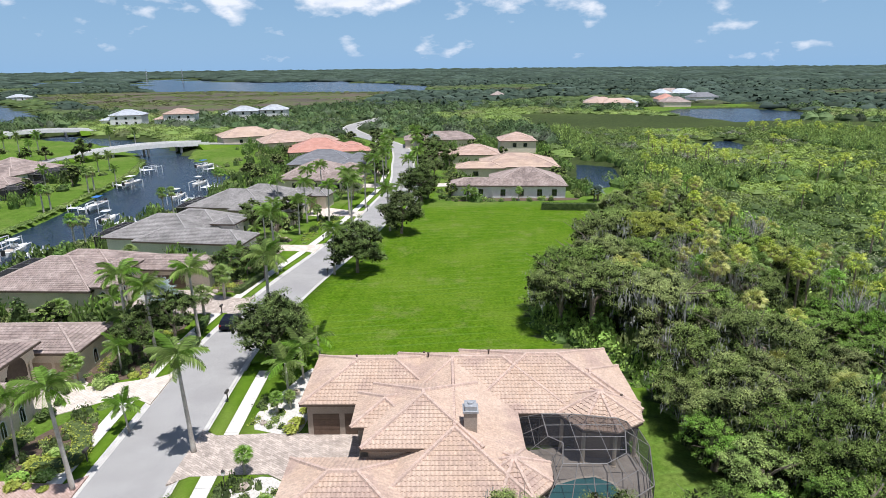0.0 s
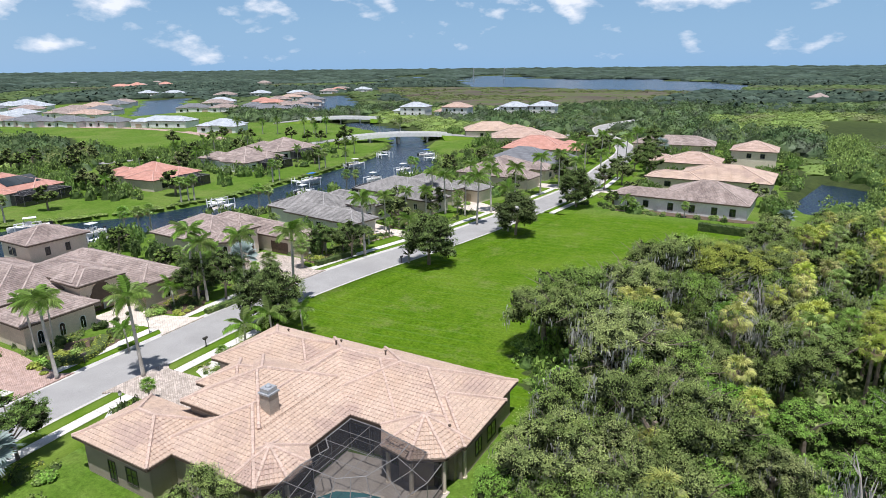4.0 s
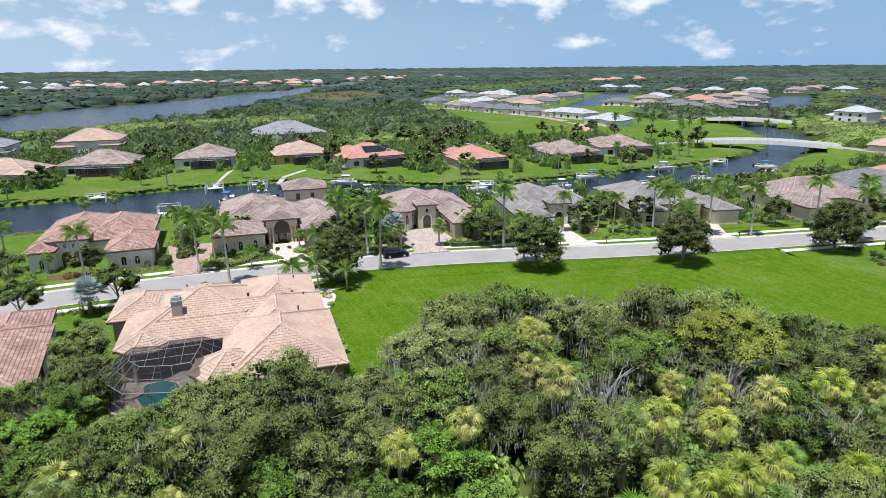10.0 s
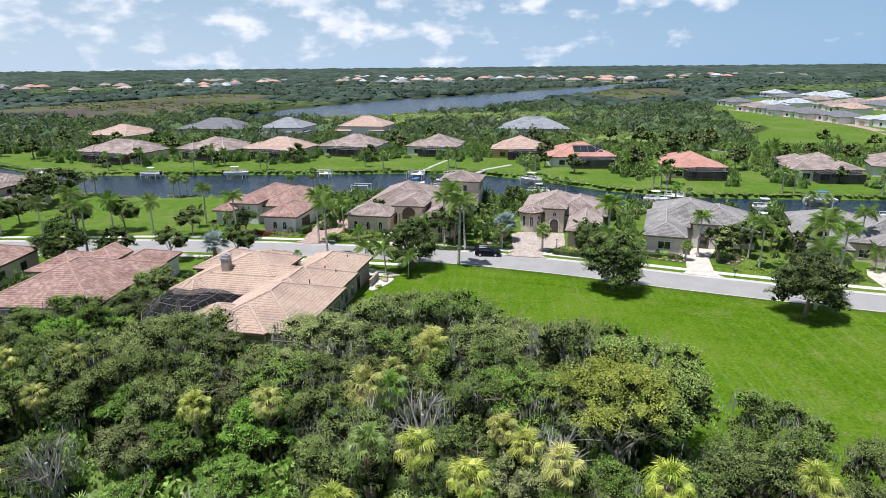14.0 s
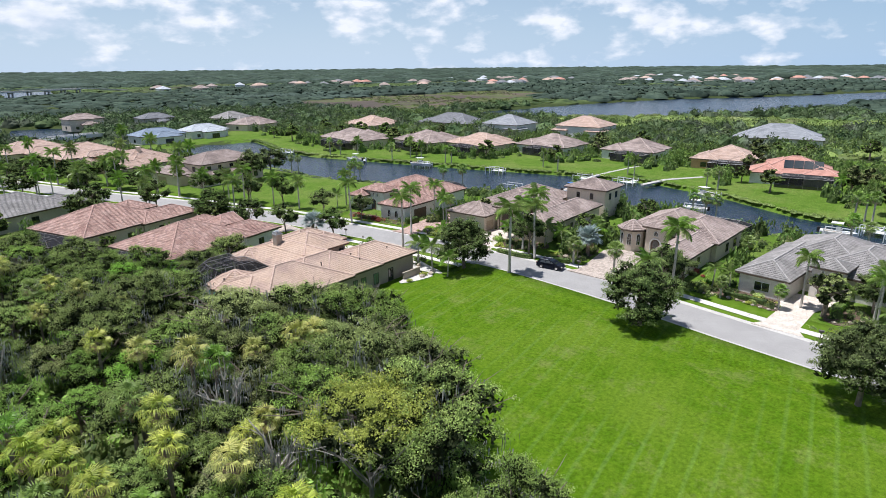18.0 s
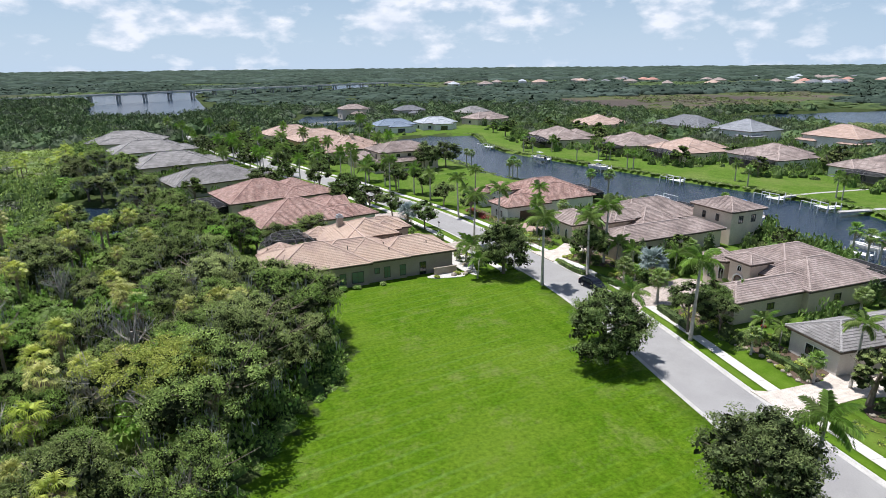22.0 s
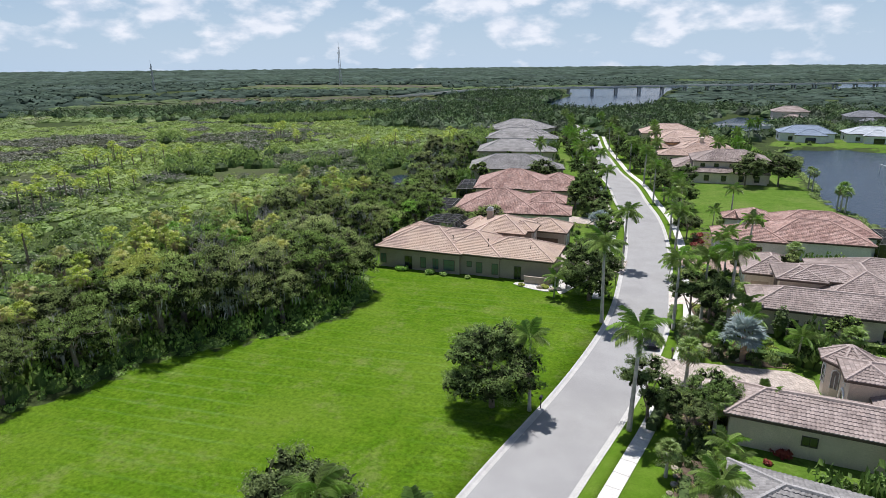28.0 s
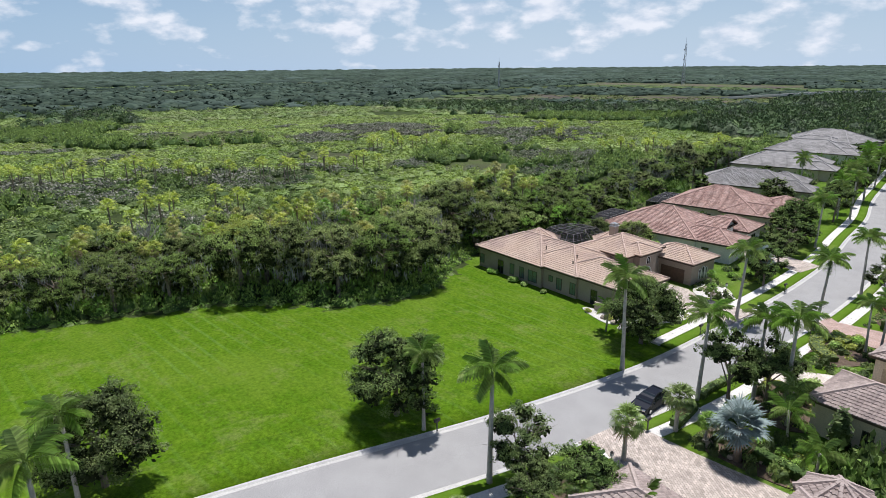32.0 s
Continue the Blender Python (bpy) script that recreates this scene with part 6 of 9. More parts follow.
def frond_mesh(name, seed, length, droop, leaflets, leaf_len, material):
    """A feather frond: an arching stalk with two rows of hanging leaflets, along +x."""
    r = np.random.RandomState(seed)
    mb = Mesh()

    def at(t):
        return np.array([length * (t - 0.12 * t * t), 0.0, length * (0.42 * t - droop * t * t)])

    mb.tube([tuple(at(t)) for t in np.linspace(0, 1, 6)], [0.05, 0.045, 0.035, 0.028, 0.018, 0.008], 3, cap=False)
    for i in range(leaflets):
        t = 0.14 + 0.86 * i / leaflets
        p = at(t)
        L = leaf_len * (0.55 + 0.9 * math.sin(math.pi * min(1, 0.15 + 0.8 * t))) * 0.75
        for s in (-1, 1):
            d = np.array([0.45, s * 0.85, -0.35 + r.uniform(-0.3, 0.25)])
            d /= np.linalg.norm(d)
            w = np.array([0.045, 0, 0.022])
            mid = p + d * L * 0.55
            e = p + d * L + np.array([0, 0, -0.28 * L])
            mb.add([p - w, p + w, mid + w * 1.1, e, mid - w * 1.1], [(0, 1, 2, 4), (4, 2, 3)])
    return mesh_of(mb, name, material)


def fan_mesh(name, seed, petiole, radius, blades, material, droop=0.35):
    """A fan leaf on a stalk, along +x."""
    r = np.random.RandomState(seed)
    mb = Mesh()
    hub = np.array([petiole, 0, petiole * 0.35])
    mb.tube([(0, 0, 0), tuple(hub * 0.55 + np.array([0, 0, 0.08])), tuple(hub)], [0.03, 0.025, 0.02], 3, cap=False)
    for i in range(blades):
        a = (i / (blades - 1) - 0.5) * 4.0
        L = radius * (0.75 + 0.25 * math.cos(a / 1.6)) * r.uniform(0.85, 1.1)
        d = np.array([math.cos(a), math.sin(a), 0.12])
        s = np.array([-math.sin(a), math.cos(a), 0]) * radius * 0.055
        m_ = hub + d * L * 0.6
        e = hub + d * L + np.array([0, 0, -droop * L])
        e = e + r.normal(size=3) * radius * 0.05
        mb.add([hub, m_ - s, e, m_ + s + np.array([0, 0, 0.03])], [(0, 1, 2, 3)])
    return mesh_of(mb, name, material)


def ring_of(root, name, me, n, z, lo, hi, seed, roll=0.25, r0=0.1):
    """Sets n leaves round a stem top; lo and hi are their pitch in degrees."""
    r = np.random.RandomState(seed)
    for i in range(n):
        a = 137.5 * i + r.uniform(-14, 14)
        pitch = lo + (hi - lo) * ((i + 0.5) / n) + r.uniform(-6, 6)
        ob = new(name, me)
        ob.parent = root
        s = r.uniform(0.85, 1.1)
        ob.matrix_basis = pose(r0 * math.cos(radians(a)), r0 * math.sin(radians(a)), z, 0, 0, a) @ pose(0, 0, 0, r.uniform(-20, 20), -pitch, 0) @ Matrix.Diagonal((s, s, s, 1))


FROND = frond_mesh("frond", 1, 2.75, 0.62, 32, 0.85, M["frond"])
FROND_B = frond_mesh("frond_lime", 2, 2.2, 0.7, 24, 0.7, M["frond"])
FAN = fan_mesh("fan_leaf", 3, 0.7, 0.85, 19, M["frond"])
FAN_S = fan_mesh("fan_leaf_silver", 5, 0.9, 1.15, 23, M["frond_silver"], 0.15)
FAN_C = fan_mesh("fan_leaf_cabbage", 7, 1.05, 1.0, 15, M["frond_yellow"], 0.62)
FAN_G = fan_mesh("fan_leaf_green", 8, 1.0, 0.95, 15, M["frond"], 0.55)
FAN_D = fan_mesh("fan_leaf_dead", 6, 0.7, 0.9, 11, M["frond_dead"], 0.9)


def royal_palm(seed, height, label="tall royal palm with a pale smooth trunk", fronds=15, group="street palms"):
    r = np.random.RandomState(seed)
    root = thing("palm_tree", pose(0, 0, 0), label, "palm tree", group)
    lx, ly = r.uniform(-0.35, 0.35, 2)
    part("trunk", Mesh().tube([(0, 0, -0.2), (0, 0, 0.5), (lx * 0.3, ly * 0.3, height * 0.35), (lx * 0.8, ly * 0.8, height * 0.75), (lx, ly, height)], [0.32, 0.25, 0.20, 0.17, 0.14], 9),
         M["palm_trunk"], root, smooth=True)
    part("crownshaft", Mesh().tube([(lx, ly, height), (lx, ly, height + 0.5), (lx, ly, height + 1.3)], [0.18, 0.19, 0.09], 8), M["shaft"], root, "smooth green crownshaft", smooth=True)
    hub = new("crown")
    hub.parent = root
    hub.location = (lx, ly, height + 1.15)
    ring_of(hub, "frond", FROND, fronds, 0, 58, -30, seed)
    return root


def fan_palm(seed, height, fan, n, label, category="palm tree", trunk="palm_boot", skirt=6, group="", tr=0.17):
    r = np.random.RandomState(seed)
    root = thing("palm_tree", pose(0, 0, 0), label, category, group)
    lx, ly = r.uniform(-0.3, 0.3, 2)
    part("trunk", Mesh().tube([(0, 0, -0.2), (lx * 0.5, ly * 0.5, height * 0.5), (lx, ly, height)], [tr * 1.3, tr, tr * 1.1], 8), M[trunk], root, smooth=True)
    hub = new("crown")
    hub.parent = root
    hub.location = (lx, ly, height)
    ring_of(hub, "fan_leaf", fan, n, 0.1, 70, -35, seed, r0=0.12)
    if skirt:
        ring_of(hub, "dead_leaf", FAN_D, skirt, -0.2, -50, -75, seed + 50, r0=0.15)
    return root


def merged_fan_palm(seed, height, fan, n, label, skirt=5, group="", trunk="palm_boot", size=1.0):
    """The same palm with its crown in one mesh, for the woods."""
    r = np.random.RandomState(seed)
    root = thing("palm_tree", pose(0, 0, 0), label, "palm tree", group)
    part("trunk", Mesh().tube([(0, 0, -0.2), (0, 0, height * 0.5), (0, 0, height)], [0.22, 0.17, 0.19], 7), M[trunk], root)

    def crown(name, me, k, lo, hi, sd):
        q = np.random.RandomState(sd)
        mb = Mesh()
        vs = [v.co * size for v in me.vertices]
        fs = [tuple(p.vertices) for p in me.polygons]
        for i in range(k):
            a = 137.5 * i + q.uniform(-14, 14)
            m_ = pose(0, 0, height, 0, 0, a) @ pose(0.1, 0, 0, q.uniform(-20, 20), -(lo + (hi - lo) * (i + 0.5) / k + q.uniform(-8, 8)), 0)
            mb.add([tuple(m_ @ v) for v in vs], fs)
        part(name, mb, me.materials[0], root)

    crown("crown", fan, n, 80, -62, seed)
    if skirt:
        crown("dead_leaves", FAN_D, skirt, -45, -78, seed + 9)
    return root


def bush_proto(seed, r_, h, leaf, label, n=260, size=0.16, category="shrub"):
    q = np.random.RandomState(seed)
    k = 5
    c = np.c_[q.uniform(-0.45, 0.45, (k, 2)) * r_, q.uniform(0.3, 0.55, k) * h]
    rad = r_ * q.uniform(0.5, 0.75, k)
    root = thing("shrub", pose(0, 0, 0), label, category)
    v, f = joined(leaf_cards(q, c, rad, n, size, squash=h / r_ * 0.8))
    part("foliage", np_mesh("foliage", v, f, M[leaf]), None, root)
    v, f = core_lobes(q, c, rad * 0.85, squash=h / r_ * 0.75)
    part("inner_foliage", np_mesh("inner_foliage", v, f, M[leaf]), None, root)
    return root


def hedge(pts, w, h, leaf="leaf_dark", label="clipped dark green hedge", size=0.14, dens=46, seed=3):
    """A clipped hedge along a plan line."""
    q = np.random.RandomState(seed)
    line = spline(pts, 0.5)
    root = thing("hedge", pose(line[0][0], line[0][1], 0), label, "hedge")
    line = line - line[0]
    mb = ribbon(Mesh(), line, [(-w / 2 * 0.9, 0), (-w / 2 * 0.92, h * 0.9), (-w / 2 * 0.6, h * 0.95), (w / 2 * 0.6, h * 0.95), (w / 2 * 0.92, h * 0.9), (w / 2 * 0.9, 0)])
    n_ = len(line)
    mb.f += [tuple(j * n_ for j in range(6)), tuple(j * n_ + n_ - 1 for j in range(5, -1, -1))]
    # body in dark leaf green, standing for the shade between the sprays
    part("inner_foliage", mb, M["leaf_dark"], root)
    L = np.linalg.norm(np.diff(line, axis=0), axis=1).sum()
    n = int(L * dens * (w + 2 * h) / 2.5)
    t = q.uniform(0, len(line) - 1.001, n)
    i = t.astype(int)
    base = line[i] + (line[i + 1] - line[i]) * (t - i)[:, None]
    tg = np.gradient(line, axis=0)
    tg /= np.linalg.norm(tg, axis=1)[:, None]
    nr = np.c_[tg[i, 1], -tg[i, 0]]
    s = q.uniform(-(w / 2 + h), w / 2 + h, n)
    side = np.clip(s, -w / 2, w / 2)
    z = np.where(np.abs(s) > w / 2, h - (np.abs(s) - w / 2), h)
    pos = np.c_[base + nr * side[:, None], z] + q.normal(size=(n, 3)) * 0.05
    nor = np.c_[nr * np.where(np.abs(s) > w / 2, np.sign(s), 0)[:, None], np.where(np.abs(s) > w / 2, 0.2, 1)] + q.normal(size=(n, 3)) * 0.5
    nor /= np.linalg.norm(nor, axis=1)[:, None]
    t_ = np.cross(nor, q.normal(size=(n, 3)))
    t_ /= np.linalg.norm(t_, axis=1)[:, None]
    b = np.cross(nor, t_)
    sz = size * q.uniform(0.6, 1.3, n)[:, None]
    v = np.stack([pos - t_ * sz, pos + b * sz * 0.6, pos + t_ * sz, pos - b * sz * 0.6], 1).reshape(-1, 3)
    part("foliage", np_mesh("foliage", v, np.arange(n * 4).reshape(-1, 4), M[leaf]), None, root)
    return root


def plant(proto, spots, sc=(0.9, 1.1), seed=0, zs=None, tagger=None):
    """Moves the first, copies the rest to their spots, turned and sized a little differently."""
    r = random.Random(seed)
    for i, s in enumerate(spots):
        k = s[2] if len(s) > 2 else r.uniform(*sc)
        m_ = pose(s[0], s[1], 0, 0, 0, r.uniform(0, 360)) @ Matrix.Diagonal((k, k, k * (zs or r.uniform(0.93, 1.07)), 1))
        if i == 0:
            proto.matrix_basis = m_
        else:
            o = copy_thing(proto, Matrix.Identity(4))
            o.matrix_basis = m_


# ---- street oaks and palms ----
oak = tree_proto("tree", 11, 8.6, 4.6, 24000, 0.098, "leaf_street", "dense round dark green oak at the lawn's edge", "tree", trunk_r=0.24, lobes=40, tufts=13, flat=1.4, rise=0.48, group="street oaks", fill=0.60)
plant(oak, [(-15.4, 102.2, 1.1), (-9.3, 128.4, 1.08), (-20.6, 67.8, 1.02), (-6.0, 160.5, 1.05), (-10.5, 3.5, 1.0)], seed=4)
oak2 = tree_proto("tree", 12, 7.0, 3.6, 8600, 0.095, "leaf_street", "airy green oak beside the street", "tree", trunk_r=0.16, lobes=20, tufts=9, flat=0.95, rise=0.6, group="street oaks", fill=0.46)
plant(oak2, [(-31.0, 99.6, 0.95), (-36.9, 98.0, 0.8), (-35.0, 72.5, 1.05), (-34.6, 101.6, 0.7), (-37.5, 69.5, 1.0), (-34.5, 27.0, 0.9), (-19.8, 34.0, 0.95), (-16.5, 22.0, 0.9), (-32.6, 15.6, 0.95), (-9.0, -20, 1.1), (-29.0, -10, 1.1), (-26.5, -28, 1.1), (-19, -71, 1.2), (-3, -48, 1.2),
              (-40, 127, 0.9), (-43, 133, 0.9), (-10, 171, 0.9), (-5.5, 185, 1.0), (-20, 188, 0.9), (-25, 165, 0.9), (2, -90, 1.2), (-18, -60, 1.1), (-10, -98, 1.2), (-34, -30, 1.0),
              (-6.5, 205, 1.0), (-5, 222, 1.0), (-6, 240, 1.1), (-24, 232, 1.0), (-24, 262, 1.0), (-4, 250, 1.2), (-8, 268, 1.2), (-2, 232, 1.1), (-26, 248, 1.1), (-30, 280, 1.2), (-12, 290, 1.2), (-24, 205, 1.0), (2, 214, 1.1), (-3, 196, 1.0), (-34, -2, 1.0)], seed=5)
PALMS_LOT = [
    (-23.5, 75.5, 10.2), (-32.9, 75, 9), (-29.4, 101.7, 9.8), (-19.3, 101.5, 7.4), (-39.9, 70.5, 9.6),
    (-36.5, 70.2, 8.4), (-31.4, 128, 7), (-36.5, 127.4, 6.6), (-31.9, 138.3, 8.6),
    (-26.9, 139, 7.8), (-20.8, 133.1, 9.8), (-23.1, 145.7, 9.4),
]
PALMS_NORTH = [
    (-12, 130.6, 8.4), (-19.4, 170.4, 9.4), (-9.8, 172, 8.8), (-20.2, 154, 9), (-18, 182, 9), (-8, 190, 8.8), (-19, 200, 9), (-9, 214, 9),
    (-20.5, 216, 9.2), (-11, 234, 9), (-21.5, 240, 9), (-12, 256, 9.2), (-40.7, 47, 6.4), (-39.6, 48.6, 6.0), (-36, 118.5, 7), (-40.5, 147, 7.6),
    (-36, 160, 8), (-34, 168, 8),
]
PALMS_SOUTH = [
    (-23.9, 50.0, 9.0), (-32.3, 44.7, 8.8), (-15.4, 4.5, 8.8), (-26.4, -8, 8.8), (-31.4, 27, 8.4), (-10.2, -26, 8.8), (-22.5, -34, 9), (-4.5, -50, 9), (-16.5, -58, 9),
    (0.5, -72, 9), (-9.5, -84, 9), (5.5, -96, 9), (-4, -108, 9), (-44.5, 41, 7.6), (-43.5, 12, 7.4),
]
ROYALS = PALMS_LOT + PALMS_NORTH + PALMS_SOUTH
for i in range(3):
    p = royal_palm(20 + i, 9.0)
    spots = [(x, y, h / 9.0) for j, (x, y, h) in enumerate(ROYALS) if j % 3 == i]
    plant(p, spots, seed=20 + i, zs=1.0)
# slender yellow-green palms by the garage and in front gardens
p = fan_palm(31, 3.6, FROND_B, 12, "young feather palm with lime-green fronds", trunk="palm_trunk", skirt=0, group="garden palms", tr=0.11)
plant(p, [(-17.2, 59.7, 1.2), (-16.5, 63.9, 1.15), (-15.3, 68.2, 1.0), (-31.8, 53.6, 0.8), (-41.0, 72.5, 1.1), (-42.5, 75.5, 1.0), (-38.8, 66.0, 1.0), (-41.5, 97.5, 0.9), (-37.5, 105.5, 0.9),
          (-39.5, 123.5, 0.8), (-44, 30, 0.8), (-40, 12.5, 0.9), (-38, 108, 0.8), (-33, 147, 0.9), (-47, 80.5, 1.0), (-12, 170, 0.9), (6, 161, 0.8)], seed=31)
p = merged_fan_palm(32, 3.4, FAN, 26, "small fan palm with a round green head", 3, "garden palms", "palm_trunk")
plant(p, [(-34.8, 82.0, 1.15), (-34.6, 89.9, 1.15), (-37.2, 99.5, 1.0), (-37.6, 81.4, 0.7), (-33.0, 108.0, 0.8), (-33.4, 116.0, 0.8), (-30, 141, 0.9), (-42.5, 63, 0.9), (-41, 19, 0.8), (-14.3, 40.3, 0.55), (-17.6, 56.4, 0.6),
          (-18.0, 46.6, 0.65), (-16.5, 57.5, 0.5), (-52, 40, 1.1), (-53, 78, 1.1), (-57, 106, 1.0), (8, 160, 0.8), (20, 161, 0.8)], seed=32)
p = fan_palm(33, 2.6, FAN_S, 25, "silvery blue fan palm with stiff round leaves", trunk="palm_boot", skirt=3, group="silver palms", tr=0.24)
plant(p, [(-41.0, 81.8, 1.3), (-17.0, 30.5, 1.3), (-8, 168, 1.0), (41, 160, 1.0), (-4, 262, 1.6)], seed=33)

# close-set oaks and palms along the southern street
south_oak = tree_proto("tree", 13, 7.6, 4.2, 5200, 0.15, "leaf_street", "leafy street oak with a broad low crown", "tree", trunk_r=0.18, lobes=22, tufts=9, flat=1.1, rise=0.52, group="street oaks", fill=0.60)
south_palm = merged_fan_palm(14, 8.4, FROND, 17, "street palm with a full feathery crown", 0, "street palms", "palm_trunk")
rs = random.Random(77)
oaks_s, palms_s = [], []
for i in range(0, len(ROAD), 4):
    x_, y_ = ROAD[i]
    if y_ < -196 or y_ > 26:
        continue
    tx, ty = ROAD[min(i + 1, len(ROAD) - 1)] - ROAD[max(i - 1, 0)]
    tl = math.hypot(tx, ty)
    for sd in (-1, 1):
        if y_ > -20 and (sd > 0 or y_ > 14):
            continue
        d_ = rs.uniform(8.6, 10.6)
        at = (x_ - sd * -ty / tl * d_ + rs.uniform(-1, 1), y_ - sd * tx / tl * d_ + rs.uniform(-1, 1))
        if rs.random() < (0.62 if y_ < -34 else 0.3):
            oaks_s.append((*at, rs.uniform(0.75, 1.15)))
        elif rs.random() < 0.85:
            palms_s.append((*at, rs.uniform(0.7, 1.08)))
plant(south_oak, oaks_s + [(-50.5, -40.5, 1.25), (-59.4, -42.0, 1.2), (6, -24, 1.0), (-14, 12.5, 0.9)], seed=13)
plant(south_palm, palms_s + [(-44, -72, 1.1), (-50, -76, 1.0), (-40, -107, 1.0), (-24, -70, 1.0), (-22, -104, 1.1), (-52, -108, 1.1), (-60, -150, 1.0), (-64, -158, 1.1), (-20, -138, 1.0), (14, -56, 1.0), (12, -98, 1.0)], seed=14)

# ---- garden shrubs, hedges, beds ----
bush_g = bush_proto(41, 0.9, 1.0, "leaf_bright", "round light green garden shrub")
bush_d = bush_proto(42, 0.8, 1.2, "leaf_dark", "dark green leafy garden shrub")
bush_y = bush_proto(43, 0.8, 0.7, "leaf_lime", "low yellow-green garden shrub")
bush_r = bush_proto(44, 0.7, 0.7, "leaf_red", "low red-leaved garden shrub")
cone = bush_proto(45, 0.75, 3.2, "leaf_dark", "tall dark conical evergreen shrub", 420)
fr = random.Random(9)


def beds(n, x0, y0, x1, y1):
    return [(fr.uniform(x0, x1), fr.uniform(y0, y1), fr.uniform(0.55, 1.15)) for _ in range(max(2, int(n * 0.62)))]


plant(bush_g, beds(9, -13.5, 64.0, 16, 64.3) + beds(8, -38, 44, -35, 50) + beds(10, -47, 77.5, -39, 81.5) + beds(8, -45, 79, -38, 81) + beds(8, -43, 104, -36, 107) + beds(8, -38, 129, -33, 134) + beds(8, -45, 14, -41, 24)
      + beds(10, 4, 162, 32, 163) + beds(8, -40, 62, -38, 69) + beds(6, -37, 110, -34, 117) + beds(8, -33, 146, -31, 152) + beds(6, -16, 32, -13, 42), seed=41)
plant(bush_d, beds(8, -13, 29.5, -4, 31) + beds(10, -44, 50, -41, 62) + beds(12, -60, 72, -44, 76) + beds(10, -66, 104.5, -42, 106.5) + beds(8, -60, 81, -50, 82.5) + beds(8, -45, 108, -35, 109) + beds(6, -12, 163, 2, 164)
      + beds(8, -62, 39, -50, 43) + beds(6, -40, 135, -34, 137), seed=42)
plant(bush_y, beds(20, -38.5, 44.5, -34.6, 50.0) + beds(6, -38.8, 75.5, -36.0, 79) + beds(5, -36.5, 91, -34.5, 96) + beds(4, -14, 64, -9, 65) + beds(5, -36, 112, -33, 113.5) + beds(6, -37, 64, -35.5, 67)
      + beds(5, -16, 53, -14.5, 57), seed=43)
plant(bush_r, beds(14, -37.5, 22, -36, 34) + beds(5, -43, 100, -40, 103) + beds(6, -45, 13, -42, 18), seed=44)
plant(cone, [(-37.4, 97.2, 1.6), (-50.5, 70.6, 1.2), (-38.5, 78.5, 1.3), (-62, 104.5, 1.4), (-45, 53.0, 1.2), (-58, 77.5, 1.5), (-66, 79, 1.3), (-38, 96.8, 1.0), (8, 163.2, 0.8), (-117, 187, 1.8), (-115.5, 189.5, 1.8), (-46, 73.5, 1.4), (39.5, -32, 2.7), (36, -26.5, 2.3)], seed=45)
hedge([(-33.6, 76.8), (-34.4, 81.5)], 1.1, 0.9, label="clipped hedge beside the paved drive", seed=1)
hedge([(-33.3, 92.0), (-32.2, 97.2), (-31.4, 101)], 1.1, 0.9, label="clipped hedge along the pavement", seed=2)
hedge([(24.5, 150.3), (38.5, 149.2), (40.0, 151)], 1.5, 1.8, label="tall clipped hedge behind the open lot", seed=3)
hedge([(-39.5, 80.2), (-44, 80.0), (-50, 80.4)], 1.2, 1.0, label="clipped hedge between the houses", seed=4)
hedge([(-34.6, 108.2), (-34.4, 112.0), (-34.0, 114.2)], 0.9, 0.8, label="low rounded hedge in a stone-edged bed", seed=5)
hedge([(-34.4, 123.2), (-37.2, 122.8), (-39.6, 123.6)], 1.4, 1.0, "leaf_bright", "rounded green hedge beside the pale drive", seed=13)
hedge([(-41, 38.6), (-39.5, 38.5), (-38.2, 37.9)], 1.6, 1.4, label="rounded hedge by the red drive", seed=6)
hedge([(-47, 73.0), (-56, 73.4), (-64, 73.0)], 1.0, 1.0, "leaf_bright", "light green hedge beside the beige house", seed=7)
hedge([(-48, 106.0), (-58, 105.5)], 1.0, 1.0, "leaf_dark", "dark hedge beside the tan house", seed=8)
hedge([(-37.4, 47.6), (-35.2, 47.6), (-34.4, 49.2), (-35.4, 51.8), (-38.0, 54.2)], 1.7, 0.75, "leaf_lime", "rounded golden hedge curving through a front bed", seed=10)
hedge([(-36.6, 22.5), (-36.4, 27.5), (-37.0, 33.0)], 1.0, 0.6, "leaf_red", "low red-leaved hedge before the cream house", seed=11)
hedge([(-32.9, 66.8), (-32.6, 71.5), (-32.9, 74.5)], 0.9, 0.7, "leaf_bright", "low green hedge along the pavement", seed=12)
hedge([(2, 163.0), (8, 162.8)], 1.0, 0.9, "leaf_olive", "low hedge at the white house", seed=9)

# ---- the wood beside the lot ----
OPEN = LAWNS + WATERS
HOUSE_SPOTS = [(o.location.x, o.location.y) for o in scene.objects if o.name.startswith("house") and o.parent is None]


def free(x, y, margin=2.0, house=15.0):
    ok = np.ones(np.shape(x), bool)
    for w in OPEN:
        ok &= edge_distance(w, x, y) > margin
    ok &= road_distance(x, y) > 9
    for hx, hy in HOUSE_SPOTS:
        ok &= np.hypot(x - hx, y - hy) > house
    return ok


def jittered(x0, y0, x1, y1, step, seed, amount=0.42):
    r = np.random.RandomState(seed)
    X, Y = np.meshgrid(np.arange(x0, x1, step), np.arange(y0, y1, step))
    X = X + r.uniform(-amount, amount, X.shape) * step
    Y = Y + r.uniform(-amount, amount, Y.shape) * step
    return X.ravel(), Y.ravel()


WOOD = "trees of the wood"
